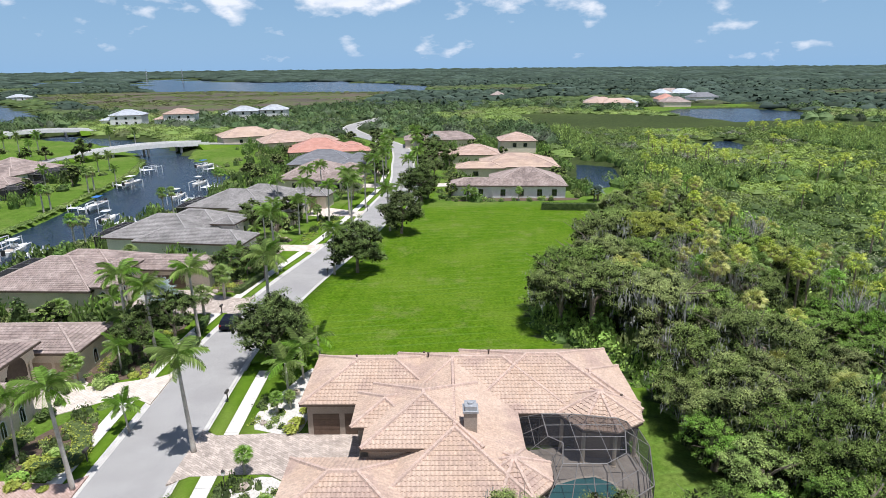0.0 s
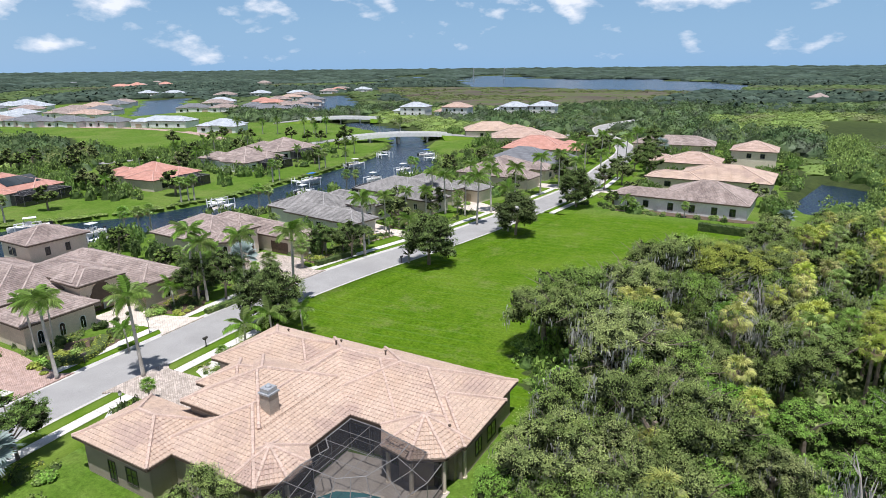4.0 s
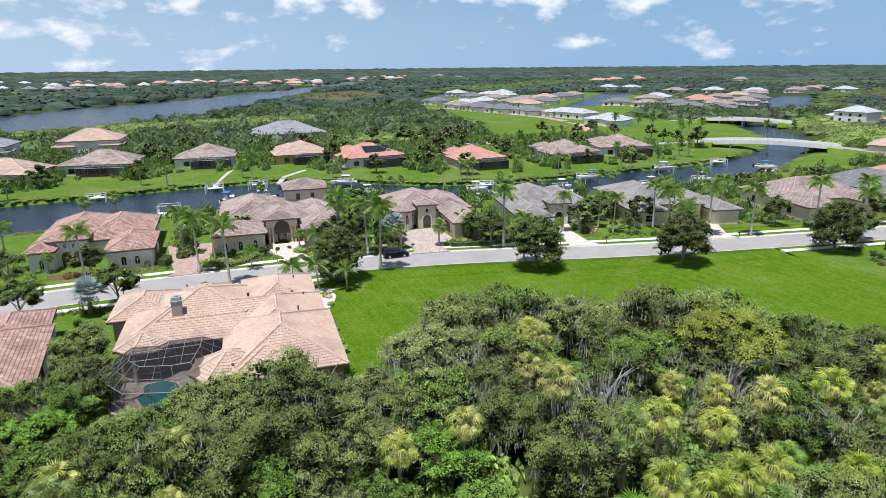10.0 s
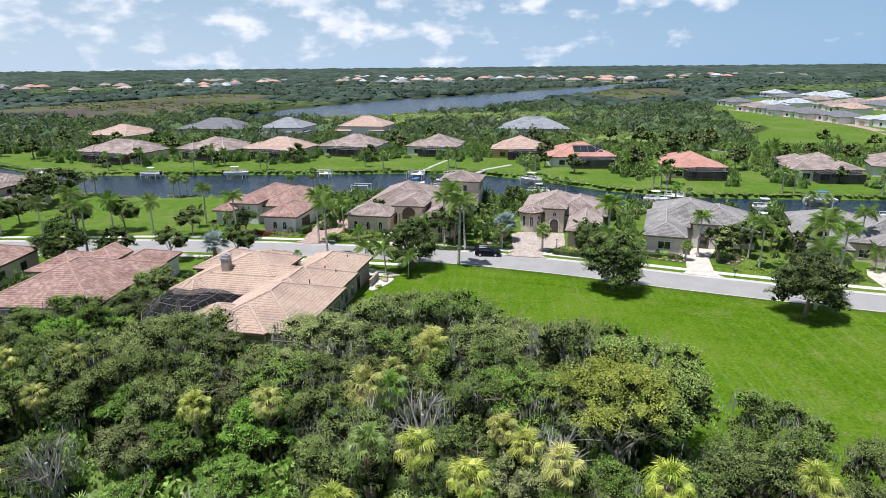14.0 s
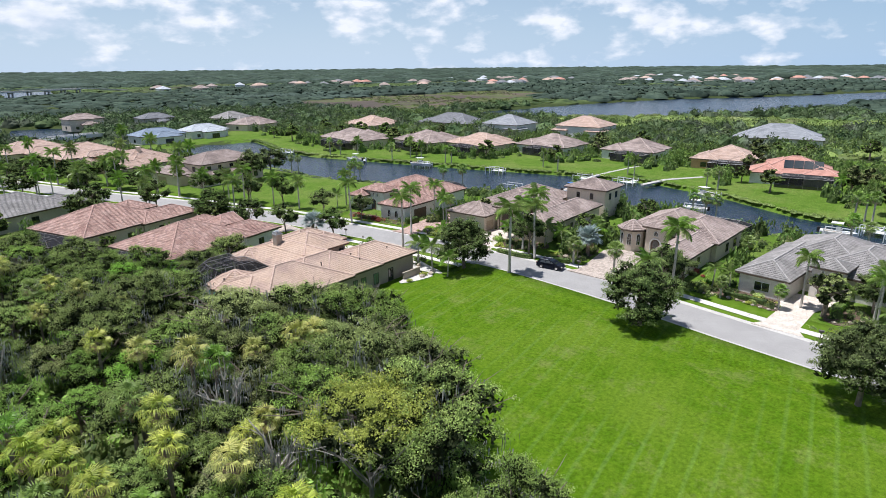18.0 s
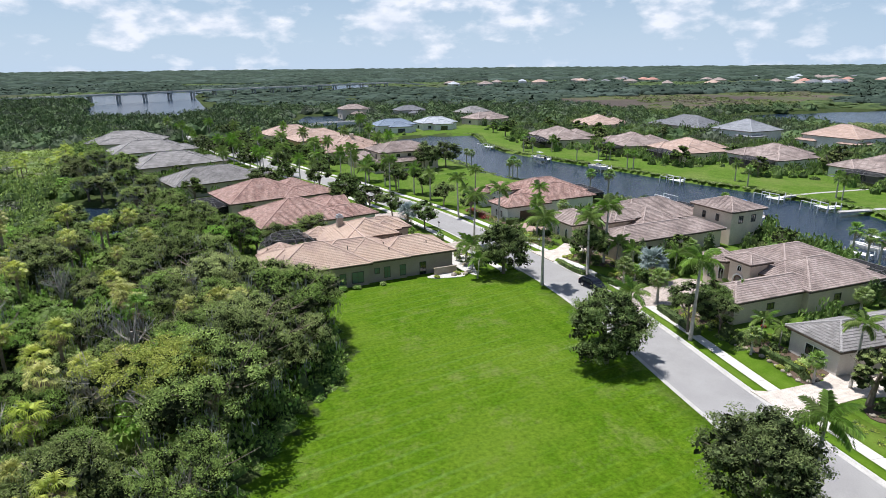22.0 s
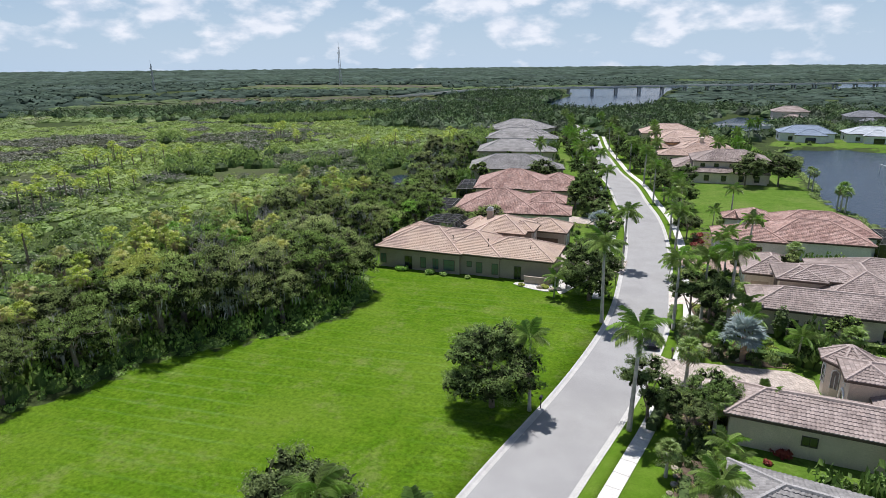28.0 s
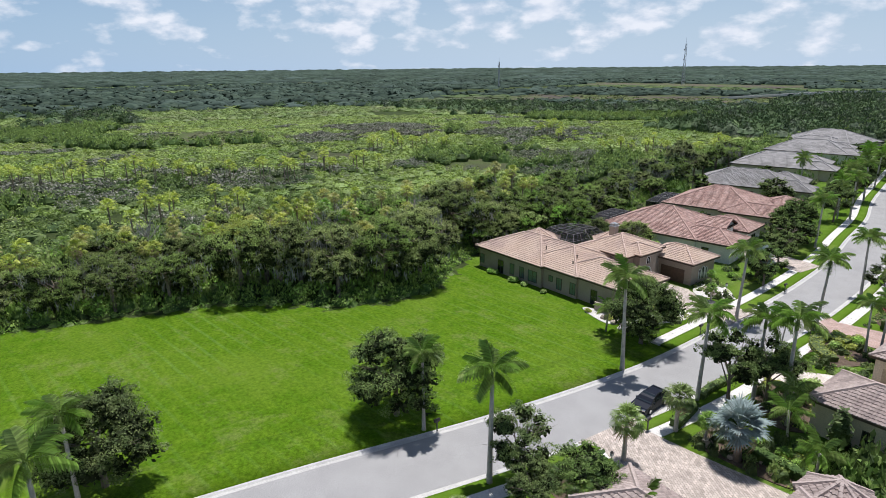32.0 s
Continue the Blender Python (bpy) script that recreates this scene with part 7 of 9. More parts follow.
protos = [tree_proto("tree", 51, 8.6, 4.5, 21000, 0.071, "leaf_oak", "wild oak hung with grey moss", "tree", moss=420, lobes=24, flat=1.1, rise=0.52, group=WOOD, tufts=13, fill=0.62),
          tree_proto("tree", 52, 7.8, 4.0, 15500, 0.071, "leaf_oak", "mossy oak with an open crown", "tree", moss=1100, lobes=18, flat=0.85, rise=0.6, group=WOOD, tufts=12, fill=0.5, bare=4),
          tree_proto("tree", 53, 7.0, 3.8, 16000, 0.071, "leaf_olive", "wild tree with olive-green leaves", "tree", moss=260, lobes=20, flat=0.95, rise=0.58, group=WOOD, tufts=13, fill=0.60),
          tree_proto("tree", 54, 5.4, 3.4, 13500, 0.072, "leaf_bright", "low bright green tree", "tree", lobes=18, flat=1.0, rise=0.54, group=WOOD, tufts=13, fill=0.64)]
X, Y = jittered(14, 8, 56, 172, 5.6, 61)
ok = free(X, Y, 2.6, 11)
X, Y = X[ok], Y[ok]
edge = np.minimum(edge_distance(LAWNS[0], X, Y), 60)
r = np.random.RandomState(62)
pick = r.rand(len(X))
tall = np.interp(Y, [36, 44, 62, 72, 104, 112, 124, 172], [1.0, 1.1, 1.12, 1.3, 1.3, 1.0, 0.88, 0.92])
pick = np.where((tall > 1.2) & (edge < 14), pick * 0.72, pick)
kinds = np.where(edge < 16, np.where(pick < 0.5, 0, np.where(pick < 0.64, 1, np.where(pick < 0.82, 2, 3))), np.where(pick < 0.18, 0, np.where(pick < 0.32, 1, np.where(pick < 0.56, 2, 3))))
sunny = np.hypot((X - 46) / 1.1, Y - 69) < 9.5
kinds = np.where(sunny, 3, kinds)
gap = ((r.rand(len(X)) < np.where(edge > 21, 0.42, 0.24)) & (edge > 14) & ~sunny) | (np.hypot(X - 35, Y - 99) < 4.8)
for k, pr in enumerate(protos):
    s = (kinds == k) & ~gap
    plant(pr, [(x, y, r.uniform(0.8, 1.12) * (1.0 + (h - 1.0) * np.clip((20 - e) / 8, 0, 1))) for x, y, e, h in zip(X[s], Y[s], edge[s], tall[s])], seed=60 + k)
X, Y = jittered(20, -90, 58, 12, 8.6, 65)
ok = free(X, Y, 1.5, 14)
pick = r.rand(len(X))
for k, pr in enumerate(protos):
    s = ok & (pick >= k / 4) & (pick < (k + 1) / 4)
    for x, y in zip(X[s], Y[s]):
        o = copy_thing(pr, Matrix.Identity(4))
        o.matrix_basis = pose(x, y, 0, 0, 0, 360 * r.rand()) @ Matrix.Diagonal((1.0, 1.0, r.uniform(0.9, 1.15), 1))
for i, (x, y, k) in enumerate(((1.5, 34.2, 0.62), (5.0, 34.4, 0.78), (8.8, 35.2, 0.86), (12.2, 36.4, 0.8), (16.5, 36.0, 0.85), (19.5, 34.0, 0.9), (22.5, 34.5, 1.1), (23.5, 29, 1.0), (25.5, 42, 1.05), (26.5, 50, 1.05), (24.0, 46.8, 1.0), (23.6, 53.0, 0.9), (24.6, 57.5, 0.9), (26, 23, 1.0), (24.5, 16, 1.0))):
    o = copy_thing(protos[(3, 0, 3, 2)[i % 4]], Matrix.Identity(4))
    o.matrix_basis = pose(x, y, 0, 0, 0, 40 * i) @ Matrix.Diagonal((k, k, k, 1))
# cabbage palms among the oaks
cab = [merged_fan_palm(71, 7.6, FAN_C, 17, "cabbage palm with yellowing fan leaves", 6, "cabbage palms", size=0.90), merged_fan_palm(72, 6.8, FAN_G, 17, "cabbage palm with a green head", 3, "cabbage palms", size=0.90)]
X, Y = jittered(24, 20, 60, 160, 4.9, 71, 0.48)
ok = free(X, Y, 9.0, 12) & (r.rand(len(X)) < 0.42 + 0.36 * ((Y > 62) & (X > 37))) & (np.hypot((X - 46) / 1.1, Y - 69) > 7)
sp = list(zip(X[ok], Y[ok]))
plant(cab[0], [(x, y, r.uniform(0.72, 1.12)) for x, y in sp if (int(x * 7 + y * 3) % 5) < 4], seed=71)
plant(cab[1], [(x, y, r.uniform(0.88, 1.15)) for x, y in sp if (int(x * 7 + y * 3) % 5) >= 4], seed=72)
# the yellow-green tree with bare twisting limbs
lime = tree_proto("tree", 81, 9.6, 5.0, 15000, 0.085, "leaf_lime", "tall yellow-green tree with bare twisting limbs", "tree", trunk="deadwood", trunk_r=0.17, lobes=34, flat=0.30, rise=0.84, fill=0.22, tufts=8, bare=8)
plant(lime, [(34.0, 99.6, 1.1)], seed=81)
# bleached dead trees
dead = thing("dead_tree", pose(0, 0, 0), "bleached dead tree hung with grey moss", "dead tree", "dead trees")
rr = np.random.RandomState(82)
part("trunk", limbs(rr, 10.5, 3.2, 0.26, 8, 0.3), M["deadwood"], dead)
moss_part(dead, rr, np.c_[rr.normal(size=(60, 2)) * 1.8, rr.uniform(5.0, 9.0, 60)], 7, 1.3, 0.35)
plant(dead, [(36.5, 83.5, 1.0), (40, 80, 0.9), (39, 94.5, 0.9), (46, 100, 0.85), (33.5, 113, 0.8), (52, 72, 0.9), (47, 56, 0.8), (41, 122, 0.8), (58, 110, 0.9), (55, 88, 0.8)], seed=82)


# ---- scatter: undergrowth, scrub and far woods ----
def clump(seed, k, cards, size, flat=0.8, hull=0.74, wild=1.0):
    """A leafy lump of unit size: an inner hull, mostly coloured darker as inner shade, under loose leaf sprays; returns
    vertices, quads and the number of hull quads.
    """
    r = np.random.RandomState(seed)
    a = np.arange(k) * 2 * np.pi / k
    rings = []
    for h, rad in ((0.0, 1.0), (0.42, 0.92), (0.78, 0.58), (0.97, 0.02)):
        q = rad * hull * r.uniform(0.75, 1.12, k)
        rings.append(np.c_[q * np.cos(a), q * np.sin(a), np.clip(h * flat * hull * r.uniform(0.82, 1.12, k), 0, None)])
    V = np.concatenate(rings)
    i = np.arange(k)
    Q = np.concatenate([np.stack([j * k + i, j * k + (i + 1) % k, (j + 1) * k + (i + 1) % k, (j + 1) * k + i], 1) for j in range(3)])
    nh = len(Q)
    if cards:
        c = np.c_[r.uniform(-0.6, 0.6, (7, 2)), flat * r.uniform(0.3, 0.62, 7)]
        v, q = leaf_cards(r, c, r.uniform(0.3, 0.5, 7), cards, size, wild, 0.6, flat, -0.2, 0.4)
        V, Q = joined((V, Q), (v, q))
    return V, Q, nh


def scatter(name, x, y, radius, height, protos_, material, label, category, seed, z=0.0, core="leaf_dark", vary=(0.7, 1.3), smooth=False):
    """One mesh of many clumps at plan points."""
    r = np.random.RandomState(seed)
    V, Q, I, base = [], [], [], 0
    kind = r.randint(len(protos_), size=len(x))
    for k, (pv, pq, nh) in enumerate(protos_):
        s = kind == k
        n = s.sum()
        if not n:
            continue
        a = r.uniform(0, 2 * np.pi, n)
        ca, sa = np.cos(a)[:, None], np.sin(a)[:, None]
        R, Hh = (radius[s] if np.ndim(radius) else np.full(n, radius)) * r.uniform(*vary, n), (height[s] if np.ndim(height) else np.full(n, height)) * r.uniform(*vary, n)
        P = np.empty((n, len(pv), 3))
        P[..., 0] = x[s][:, None] + R[:, None] * (pv[:, 0] * ca - pv[:, 1] * sa)
        P[..., 1] = y[s][:, None] + R[:, None] * (pv[:, 0] * sa + pv[:, 1] * ca)
        P[..., 2] = z - 0.2 + Hh[:, None] * pv[:, 2]
        V.append(P.reshape(-1, 3))
        Q.append((pq[None] + (np.arange(n) * len(pv))[:, None, None] + base).reshape(-1, 4))
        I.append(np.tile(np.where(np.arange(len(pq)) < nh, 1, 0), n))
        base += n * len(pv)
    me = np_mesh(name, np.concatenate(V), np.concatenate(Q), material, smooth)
    # core colours the inner hulls; darker tones stand for the shade inside
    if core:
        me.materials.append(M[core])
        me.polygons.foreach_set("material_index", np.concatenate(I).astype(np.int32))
    return setting(name, me, None, label, category, kind="stuff")


def palm_clump(seed, height):
    """A cabbage palm as plain quads, of its true size."""
    q = np.random.RandomState(seed)
    tk = Mesh().tube([(0, 0, 0), (q.uniform(-0.3, 0.3), 0, height * 0.5), (0, 0, height)], [0.22, 0.18, 0.2], 5, cap=False)
    mb = Mesh()
    vs, fs = [v.co.copy() for v in FAN_C.vertices], [tuple(p.vertices) for p in FAN_C.polygons]
    for i in range(11):
        m_ = pose(0, 0, height, 0, 0, 137.5 * i + q.uniform(-14, 14)) @ pose(0.1, 0, 0, q.uniform(-20, 20), -(75 - 120 * (i + 0.5) / 11), 0)
        mb.add([tuple(m_ @ v) for v in vs], fs)
    tv, tq = np.array([tuple(v) for v in tk.v]), np.array(tk.f)
    V, Q = joined((tv, tq), (np.array([tuple(v) for v in mb.v]), np.array([f for f in mb.f])))
    return V, Q, len(tq)


near_p = [clump(s, 7, 60, 0.12) for s in (1, 2, 3, 4)]
scrub_p = [clump(s, 7, 120, 0.076) for s in (21, 22, 23, 24)]
edge_p = [clump(s, 8, 115, 0.11) for s in (11, 12, 13)]
wood_p = [clump(s, 8, 84, 0.086, hull=0.8) for s in (14, 15, 16, 18)]
mid_p = [clump(s, 6, 30, 0.22) for s in (5, 6, 7)]
far_p = [clump(s, 6, 8, 0.22, hull=0.95) for s in (8, 9, 10, 17)]
horizon_p = [clump(s, 6, 0, 0.2, hull=1.0) for s in (8, 9, 10, 17)]
CX, CY = 0.0, 90.0

# weeds at the wood's foot and ferns below the trees
X, Y = jittered(8, -10, 60, 170, 1.7, 91)
d = edge_distance(LAWNS[0], X, Y)
s = (d > 0.2) & (d < 3.2) & free(X, Y, -1, 10)
scatter("undergrowth", X[s], Y[s], 1.0, 0.95, near_p, M["leaf_bright"], "rank green weeds at the foot of the wood", "undergrowth", 91, core="scrub_green")
X, Y = jittered(8, -10, 60, 170, 2.2, 90)
d = edge_distance(LAWNS[0], X, Y)
s = (d > 1.2) & (d < 5.5) & free(X, Y, -1, 10)
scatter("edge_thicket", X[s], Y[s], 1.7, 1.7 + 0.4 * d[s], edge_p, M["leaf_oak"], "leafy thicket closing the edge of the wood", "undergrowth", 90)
X, Y = jittered(14, -14, 70, 178, 3.4, 92)
s = free(X, Y, 3.5, 11)
pick = r.rand(len(X))
scatter("undergrowth", X[s & (pick < 0.55)], Y[s & (pick < 0.55)], 2.2, 3.6, edge_p, M["leaf_bright"], "tangled bright undergrowth below the oaks", "undergrowth", 92, core="scrub_green")
scatter("undergrowth", X[s & (pick > 0.55)], Y[s & (pick > 0.55)], 2.2, 3.6, edge_p, M["leaf_olive"], "tangled olive undergrowth below the oaks", "undergrowth", 192)


def noise_at(x, y, scale, off=0.0):
    return np.array([noise.noise(Vector((a * scale + off, b * scale - off, off))) for a, b in zip(x, y)])


# scrub east of the wood: bright mangrove, green and grey patches, taller mossy trees and bare brown flats
PATCHES = [(331, -100, 85, 0), (140, -175, 42, 0), (165, -46, 28, 0), (204, 59, 34, 0), (348, 5, 55, 0), (119, 253, 36, 0), (104, 167, 18, 0), (98, 20, 20, 0),
           (258, -60, 34, 1), (172, -104, 30, 1), (101, -44, 20, 1), (230, -15, 20, 1), (72, -22, 14, 1), (78, 95, 14, 1), (128, 60, 18, 1), (150, 120, 20, 1),
           (270, 38, 34, 2), (106, -12, 13, 2), (162, 22, 14, 2)]
X, Y = jittered(54, -270, 430, 340, 4.7, 93)
s = free(X, Y, 2, 13) & (np.hypot(X - CX, Y - CY) < 385) & ~((X > 200) & (Y < -215 + 0.3 * (X - 200)))
X, Y = X[s], Y[s]
n1, n2, n3 = noise_at(X, Y, 0.02, 3.0), noise_at(X, Y, 0.045, 8.0), noise_at(X, Y, 0.013, 4.0)
near_d, near_k = np.full(len(X), 9.0), np.full(len(X), -1)
for px, py, pr, pk in PATCHES:
    q = np.hypot(X - px, Y - py) / pr + 0.55 * n2 + 0.35 * n1
    near_k = np.where(q < near_d, pk, near_k)
    near_d = np.minimum(near_d, q)
near_k = np.where(near_d < 1.0, near_k, -1)
bare = near_k == 2
keep = ~bare | (noise_at(X, Y, 0.3, 2.0) > 0.3)
X, Y, n1, n2, n3, near_k = X[keep], Y[keep], n1[keep], n2[keep], n3[keep], near_k[keep]
tall = ((near_k < 0) & (n3 > 0.16 + 0.1 * (Y < 60))) | (X < 64 + 12 * n2)
grey = ~tall & ((near_k >= 1) | ((near_k < 0) & (n2 > 0.26)))
lit = ~tall & ~grey & ((near_k == 0) | (n1 + 0.0022 * (110 - Y) + 0.12 * n2 > -0.10))
low = ~tall & ~grey & ~lit
fade = 1.0 - 0.35 * np.clip((X - 120) / 200, 0, 1)
# hulls take darker leaf tones, painting the shade within the scrub
for near, pr, sd in ((X < 125, scrub_p, 0), (X >= 125, near_p, 400)):
    q = lit & near
    scatter("mangrove_scrub", X[q], Y[q], 3.2, 2.4 * fade[q], pr, M["mangrove"], "low bright green mangrove scrub", "scrub", 93 + sd, core="scrub_green")
    q = low & near
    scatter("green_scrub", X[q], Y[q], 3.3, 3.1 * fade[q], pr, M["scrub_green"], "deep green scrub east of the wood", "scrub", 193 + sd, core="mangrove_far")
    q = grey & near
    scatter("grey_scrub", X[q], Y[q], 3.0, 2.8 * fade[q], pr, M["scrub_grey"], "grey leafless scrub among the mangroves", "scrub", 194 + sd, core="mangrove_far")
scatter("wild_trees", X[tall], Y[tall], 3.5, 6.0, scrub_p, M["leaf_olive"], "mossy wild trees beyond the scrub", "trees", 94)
palm_p = [palm_clump(s, h) for s, h in ((1, 5.2), (2, 6.4), (3, 4.4))]
X, Y = jittered(60, -120, 200, 330, 7.5, 195, 0.48)
s = free(X, Y, 4, 13) & (noise_at(X, Y, 0.028, 2.0) > 0.24)
scatter("scrub_palms", X[s], Y[s], 1.0, 1.0, palm_p, M["frond_yellow"], "cabbage palms scattered over the scrub", "palm trees", 195, core="palm_boot", vary=(0.85, 1.2))
# woodland and mangrove round the houses and out to the far woods
X, Y = jittered(-470, -470, 640, 640, 8.0, 95)
dd = np.hypot(X - 20, Y - CY)
s = free(X, Y, 5, 16) & (dd < 500) & ~((X > 52) & (np.hypot(X - CX, Y - CY) < 383) & ~((X > 200) & (Y < -215 + 0.3 * (X - 200)))) & ~((X > 0) & (X < 70) & (Y > -20) & (Y < 180))
for w in MARSHES:
    s &= edge_distance(w, X, Y) > 0
X, Y = X[s], Y[s]
nz = noise_at(X, Y, 0.012, 2.0)
s = nz > -0.42
lime_z = ((noise_at(X, Y, 0.008, 7.0) > 0.06 + 0.16 * (Y > 200)) & (Y > -120)) | ((X > 300) & (Y < 40) & (Y > -215 + 0.3 * (X - 200)) & (np.hypot(X - 20, Y - CY) < 480))
light = (noise_at(X, Y, 0.03, 13.0) + 0.6 * noise_at(X, Y, 0.11, 4.0) > 0.17) & (Y > -230)
q = s & ~lime_z & ~light
scatter("woodland", X[q], Y[q], 5.6, 6.6, wood_p, M["leaf_woods"], "dark green woodland round the houses", "trees", 95, core="leaf_woods", vary=(0.55, 1.45))
q = s & ~lime_z & light
scatter("woodland", X[q], Y[q], 5.2, 5.4, wood_p, M["leaf_mixed"], "lighter mixed trees of the woodland", "trees", 295, core="leaf_woods", vary=(0.5, 1.4))
scatter("mangrove_belt", X[s & lime_z], Y[s & lime_z], 6.0, 3.4, wood_p, M["scrub_green"], "green mangrove belts", "trees", 96, core="scrub_green")
# tall oaks between the southern houses and the river
X, Y = jittered(-70, -400, 150, -168, 7.6, 295, 0.48)
s = free(X, Y, 4, 15) & (X > -26)
scatter("south_oaks", X[s], Y[s], 6.4, 9.2, wood_p, M["leaf_woods"], "tall dark oaks by the southern river", "trees", 295, core="leaf_woods", vary=(0.7, 1.3))
X, Y = jittered(92, -560, 190, -392, 8.5, 296, 0.48)
s = free(X, Y, 3, 15)
scatter("south_oaks", X[s], Y[s], 7.0, 11.0, wood_p, M["leaf_woods"], "dark oaks on the river's east bank", "trees", 296, core="leaf_woods", vary=(0.75, 1.3))
# far woods
X, Y = jittered(-1500, -1300, 1300, 1700, 18.5, 97, 0.48)
d = np.hypot(X - 20, Y - CY)
s = free(X, Y, 9, 20) & (d > 470) & (d < 1400)
for w in MARSHES:
    s &= edge_distance(w, X, Y) > 0
X, Y, d = X[s], Y[s], d[s]
s = noise_at(X, Y, 0.004, 1.0) > -0.5
X, Y, d = X[s], Y[s], d[s]
m_ = noise_at(X, Y, 0.0035, 5.0) > 0.2
scatter("far_woods", X[~m_], Y[~m_], 12.8, (6.5 + 3 * noise_at(X[~m_], Y[~m_], 0.006, 6.0)) * np.where((X[~m_] > -460) & (X[~m_] < -5) & (Y[~m_] < -400), 0.5, 1.0), far_p, M["woods_haze"], "distant dark woods", "woods", 97, core="woods_haze", vary=(0.6, 1.3), smooth=True)
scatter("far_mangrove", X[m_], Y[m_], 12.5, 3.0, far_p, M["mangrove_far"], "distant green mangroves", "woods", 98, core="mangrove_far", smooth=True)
X, Y = jittered(-4800, -4800, 4800, 4800, 90, 99)
d = np.hypot(X, Y - CY)
s = (d > 2500) & (d < 4700) & (noise_at(X, Y, 0.0016, 3.0) > -0.4)
for w in WATERS:
    s &= edge_distance(w, X, Y) > 60
scatter("horizon_woods", X[s], Y[s], 75.0, 9.0 + 13.0 * np.clip((d[s] - 2600) / 1900, 0, 1), horizon_p, M["woods_haze"], "woods on the horizon", "woods", 99, core="woods_haze", vary=(0.85, 1.15), smooth=True)
X, Y = jittered(-2650, -2650, 2650, 2650, 42, 199, 0.48)
d = np.hypot(X, Y - CY)
s = (d > 1350) & (d < 2560) & (noise_at(X, Y, 0.003, 3.0) > -0.45)
for w in WATERS:
    s &= edge_distance(w, X, Y) > 30
scatter("distant_woods", X[s], Y[s], 30.0, 8.5, horizon_p, M["woods_haze"], "flat woods beyond the river", "woods", 199, core="woods_haze", vary=(0.6, 1.4), smooth=True)
# marsh grass and scattered bushes on the brown flats
X, Y = jittered(-760, -600, 520, 990, 12, 100)
s = np.zeros(len(X), bool)
for w in MARSHES:
    s |= edge_distance(w, X, Y) < -5
s &= noise_at(X, Y, 0.01, 9.0) + 0.5 * noise_at(X, Y, 0.04, 1.0) > -0.02
scatter("marsh_bushes", X[s], Y[s], 6.0, 1.5, mid_p, M["marsh_leaf"], "low bushes on the brown marsh", "scrub", 101, core="marsh_leaf")

# ---- trees on the banks and between the far houses ----
bank = tree_proto("tree", 111, 7.0, 3.6, 3200, 0.17, "leaf_oak", "leafy green tree in a bank garden", "tree", lobes=14, tufts=7, fill=0.66, flat=0.8, group="garden trees")
X, Y = jittered(-205, -140, -98, 240, 14, 112, 0.48)
s = free(X, Y, -400, 11.5) & (edge_distance(CANAL, X, Y) > 9) & (r.rand(len(X)) < 0.42)
plant(bank, [(x, y, r.uniform(0.55, 1.15)) for x, y in zip(X[s], Y[s])], seed=112)
X, Y = jittered(-78, -130, 40, 300, 9, 113, 0.48)
s = free(X, Y, -400, 12.5) & (edge_distance(CANAL, X, Y) > 3) & (road_distance(X, Y) > 12) & (r.rand(len(X)) < 0.22) & ~((Y > 60) & (Y < 158) & (X > -30)) & ~((Y > -64) & (Y < 14) & (X < -24) & (X > -80)) \
    & ~((X > -34) & (Y > 20) & (Y < 70)) & (edge_distance(LAWNS[0], X, Y) < -2)
bank2 = tree_proto("tree", 114, 5.5, 2.6, 3400, 0.12, "leaf_oak", "garden tree between the houses", "tree", lobes=14, tufts=7, fill=0.62, flat=0.9, group="garden trees")
plant(bank2, [(x, y, r.uniform(0.6, 1.2)) for x, y in zip(X[s], Y[s])], seed=114)
p = merged_fan_palm(115, 5.0, FAN, 20, "cabbage palm on the canal bank", 3, "bank palms", "palm_trunk")
BANK_PALMS = [(-75, -14, 1.0), (-73.5, -10.5, 1.05), (-74, -12.6, 1.1), (-68, -38, 1.0), (-67, -41, 1.0), (-84.5, 88, 1.1), (-83, 91, 1.1), (-84, 93.5, 1.0), (-77, 120, 1.1), (-76, 123, 1.0), (-77.5, 148, 1.1), (-76.5, 151, 1.0),
          (-78, 178, 1.1), (-77, 181, 1.0), (-98.5, 118, 1.1), (-97.5, 121.5, 1.1), (-99.5, 120, 1.0), (-120, 80, 1.0), (-121, 83, 1.1), (-99, 152, 1.1), (-100, 155, 1.0), (-104, 178, 1.1), (-105, 182, 1.1), (-115, 30, 1.0),
          (-116, -10, 1.0), (-114, -12, 1.0), (-110, -35, 1.0), (-108, -62, 1.0), (-106, -66, 1.1), (-83, 24, 1.3), (-80, 18, 1.2), (-86, 57, 1.0)]


def ashore(x, y):
    """Steps away from the canal until the ground is dry."""
    step = 0.5 if x > -93 else -0.5
    while edge_distance(CANAL, np.array([x]), np.array([y]))[0] < 1.8:
        x += step
    return x


plant(p, [(ashore(x, y), y, k) for x, y, k in BANK_PALMS], seed=115)

meadow_palm = merged_fan_palm(116, 6.2, FROND_B, 14, "feathery palm on the mown meadow", 0, "meadow palms", "palm_trunk")
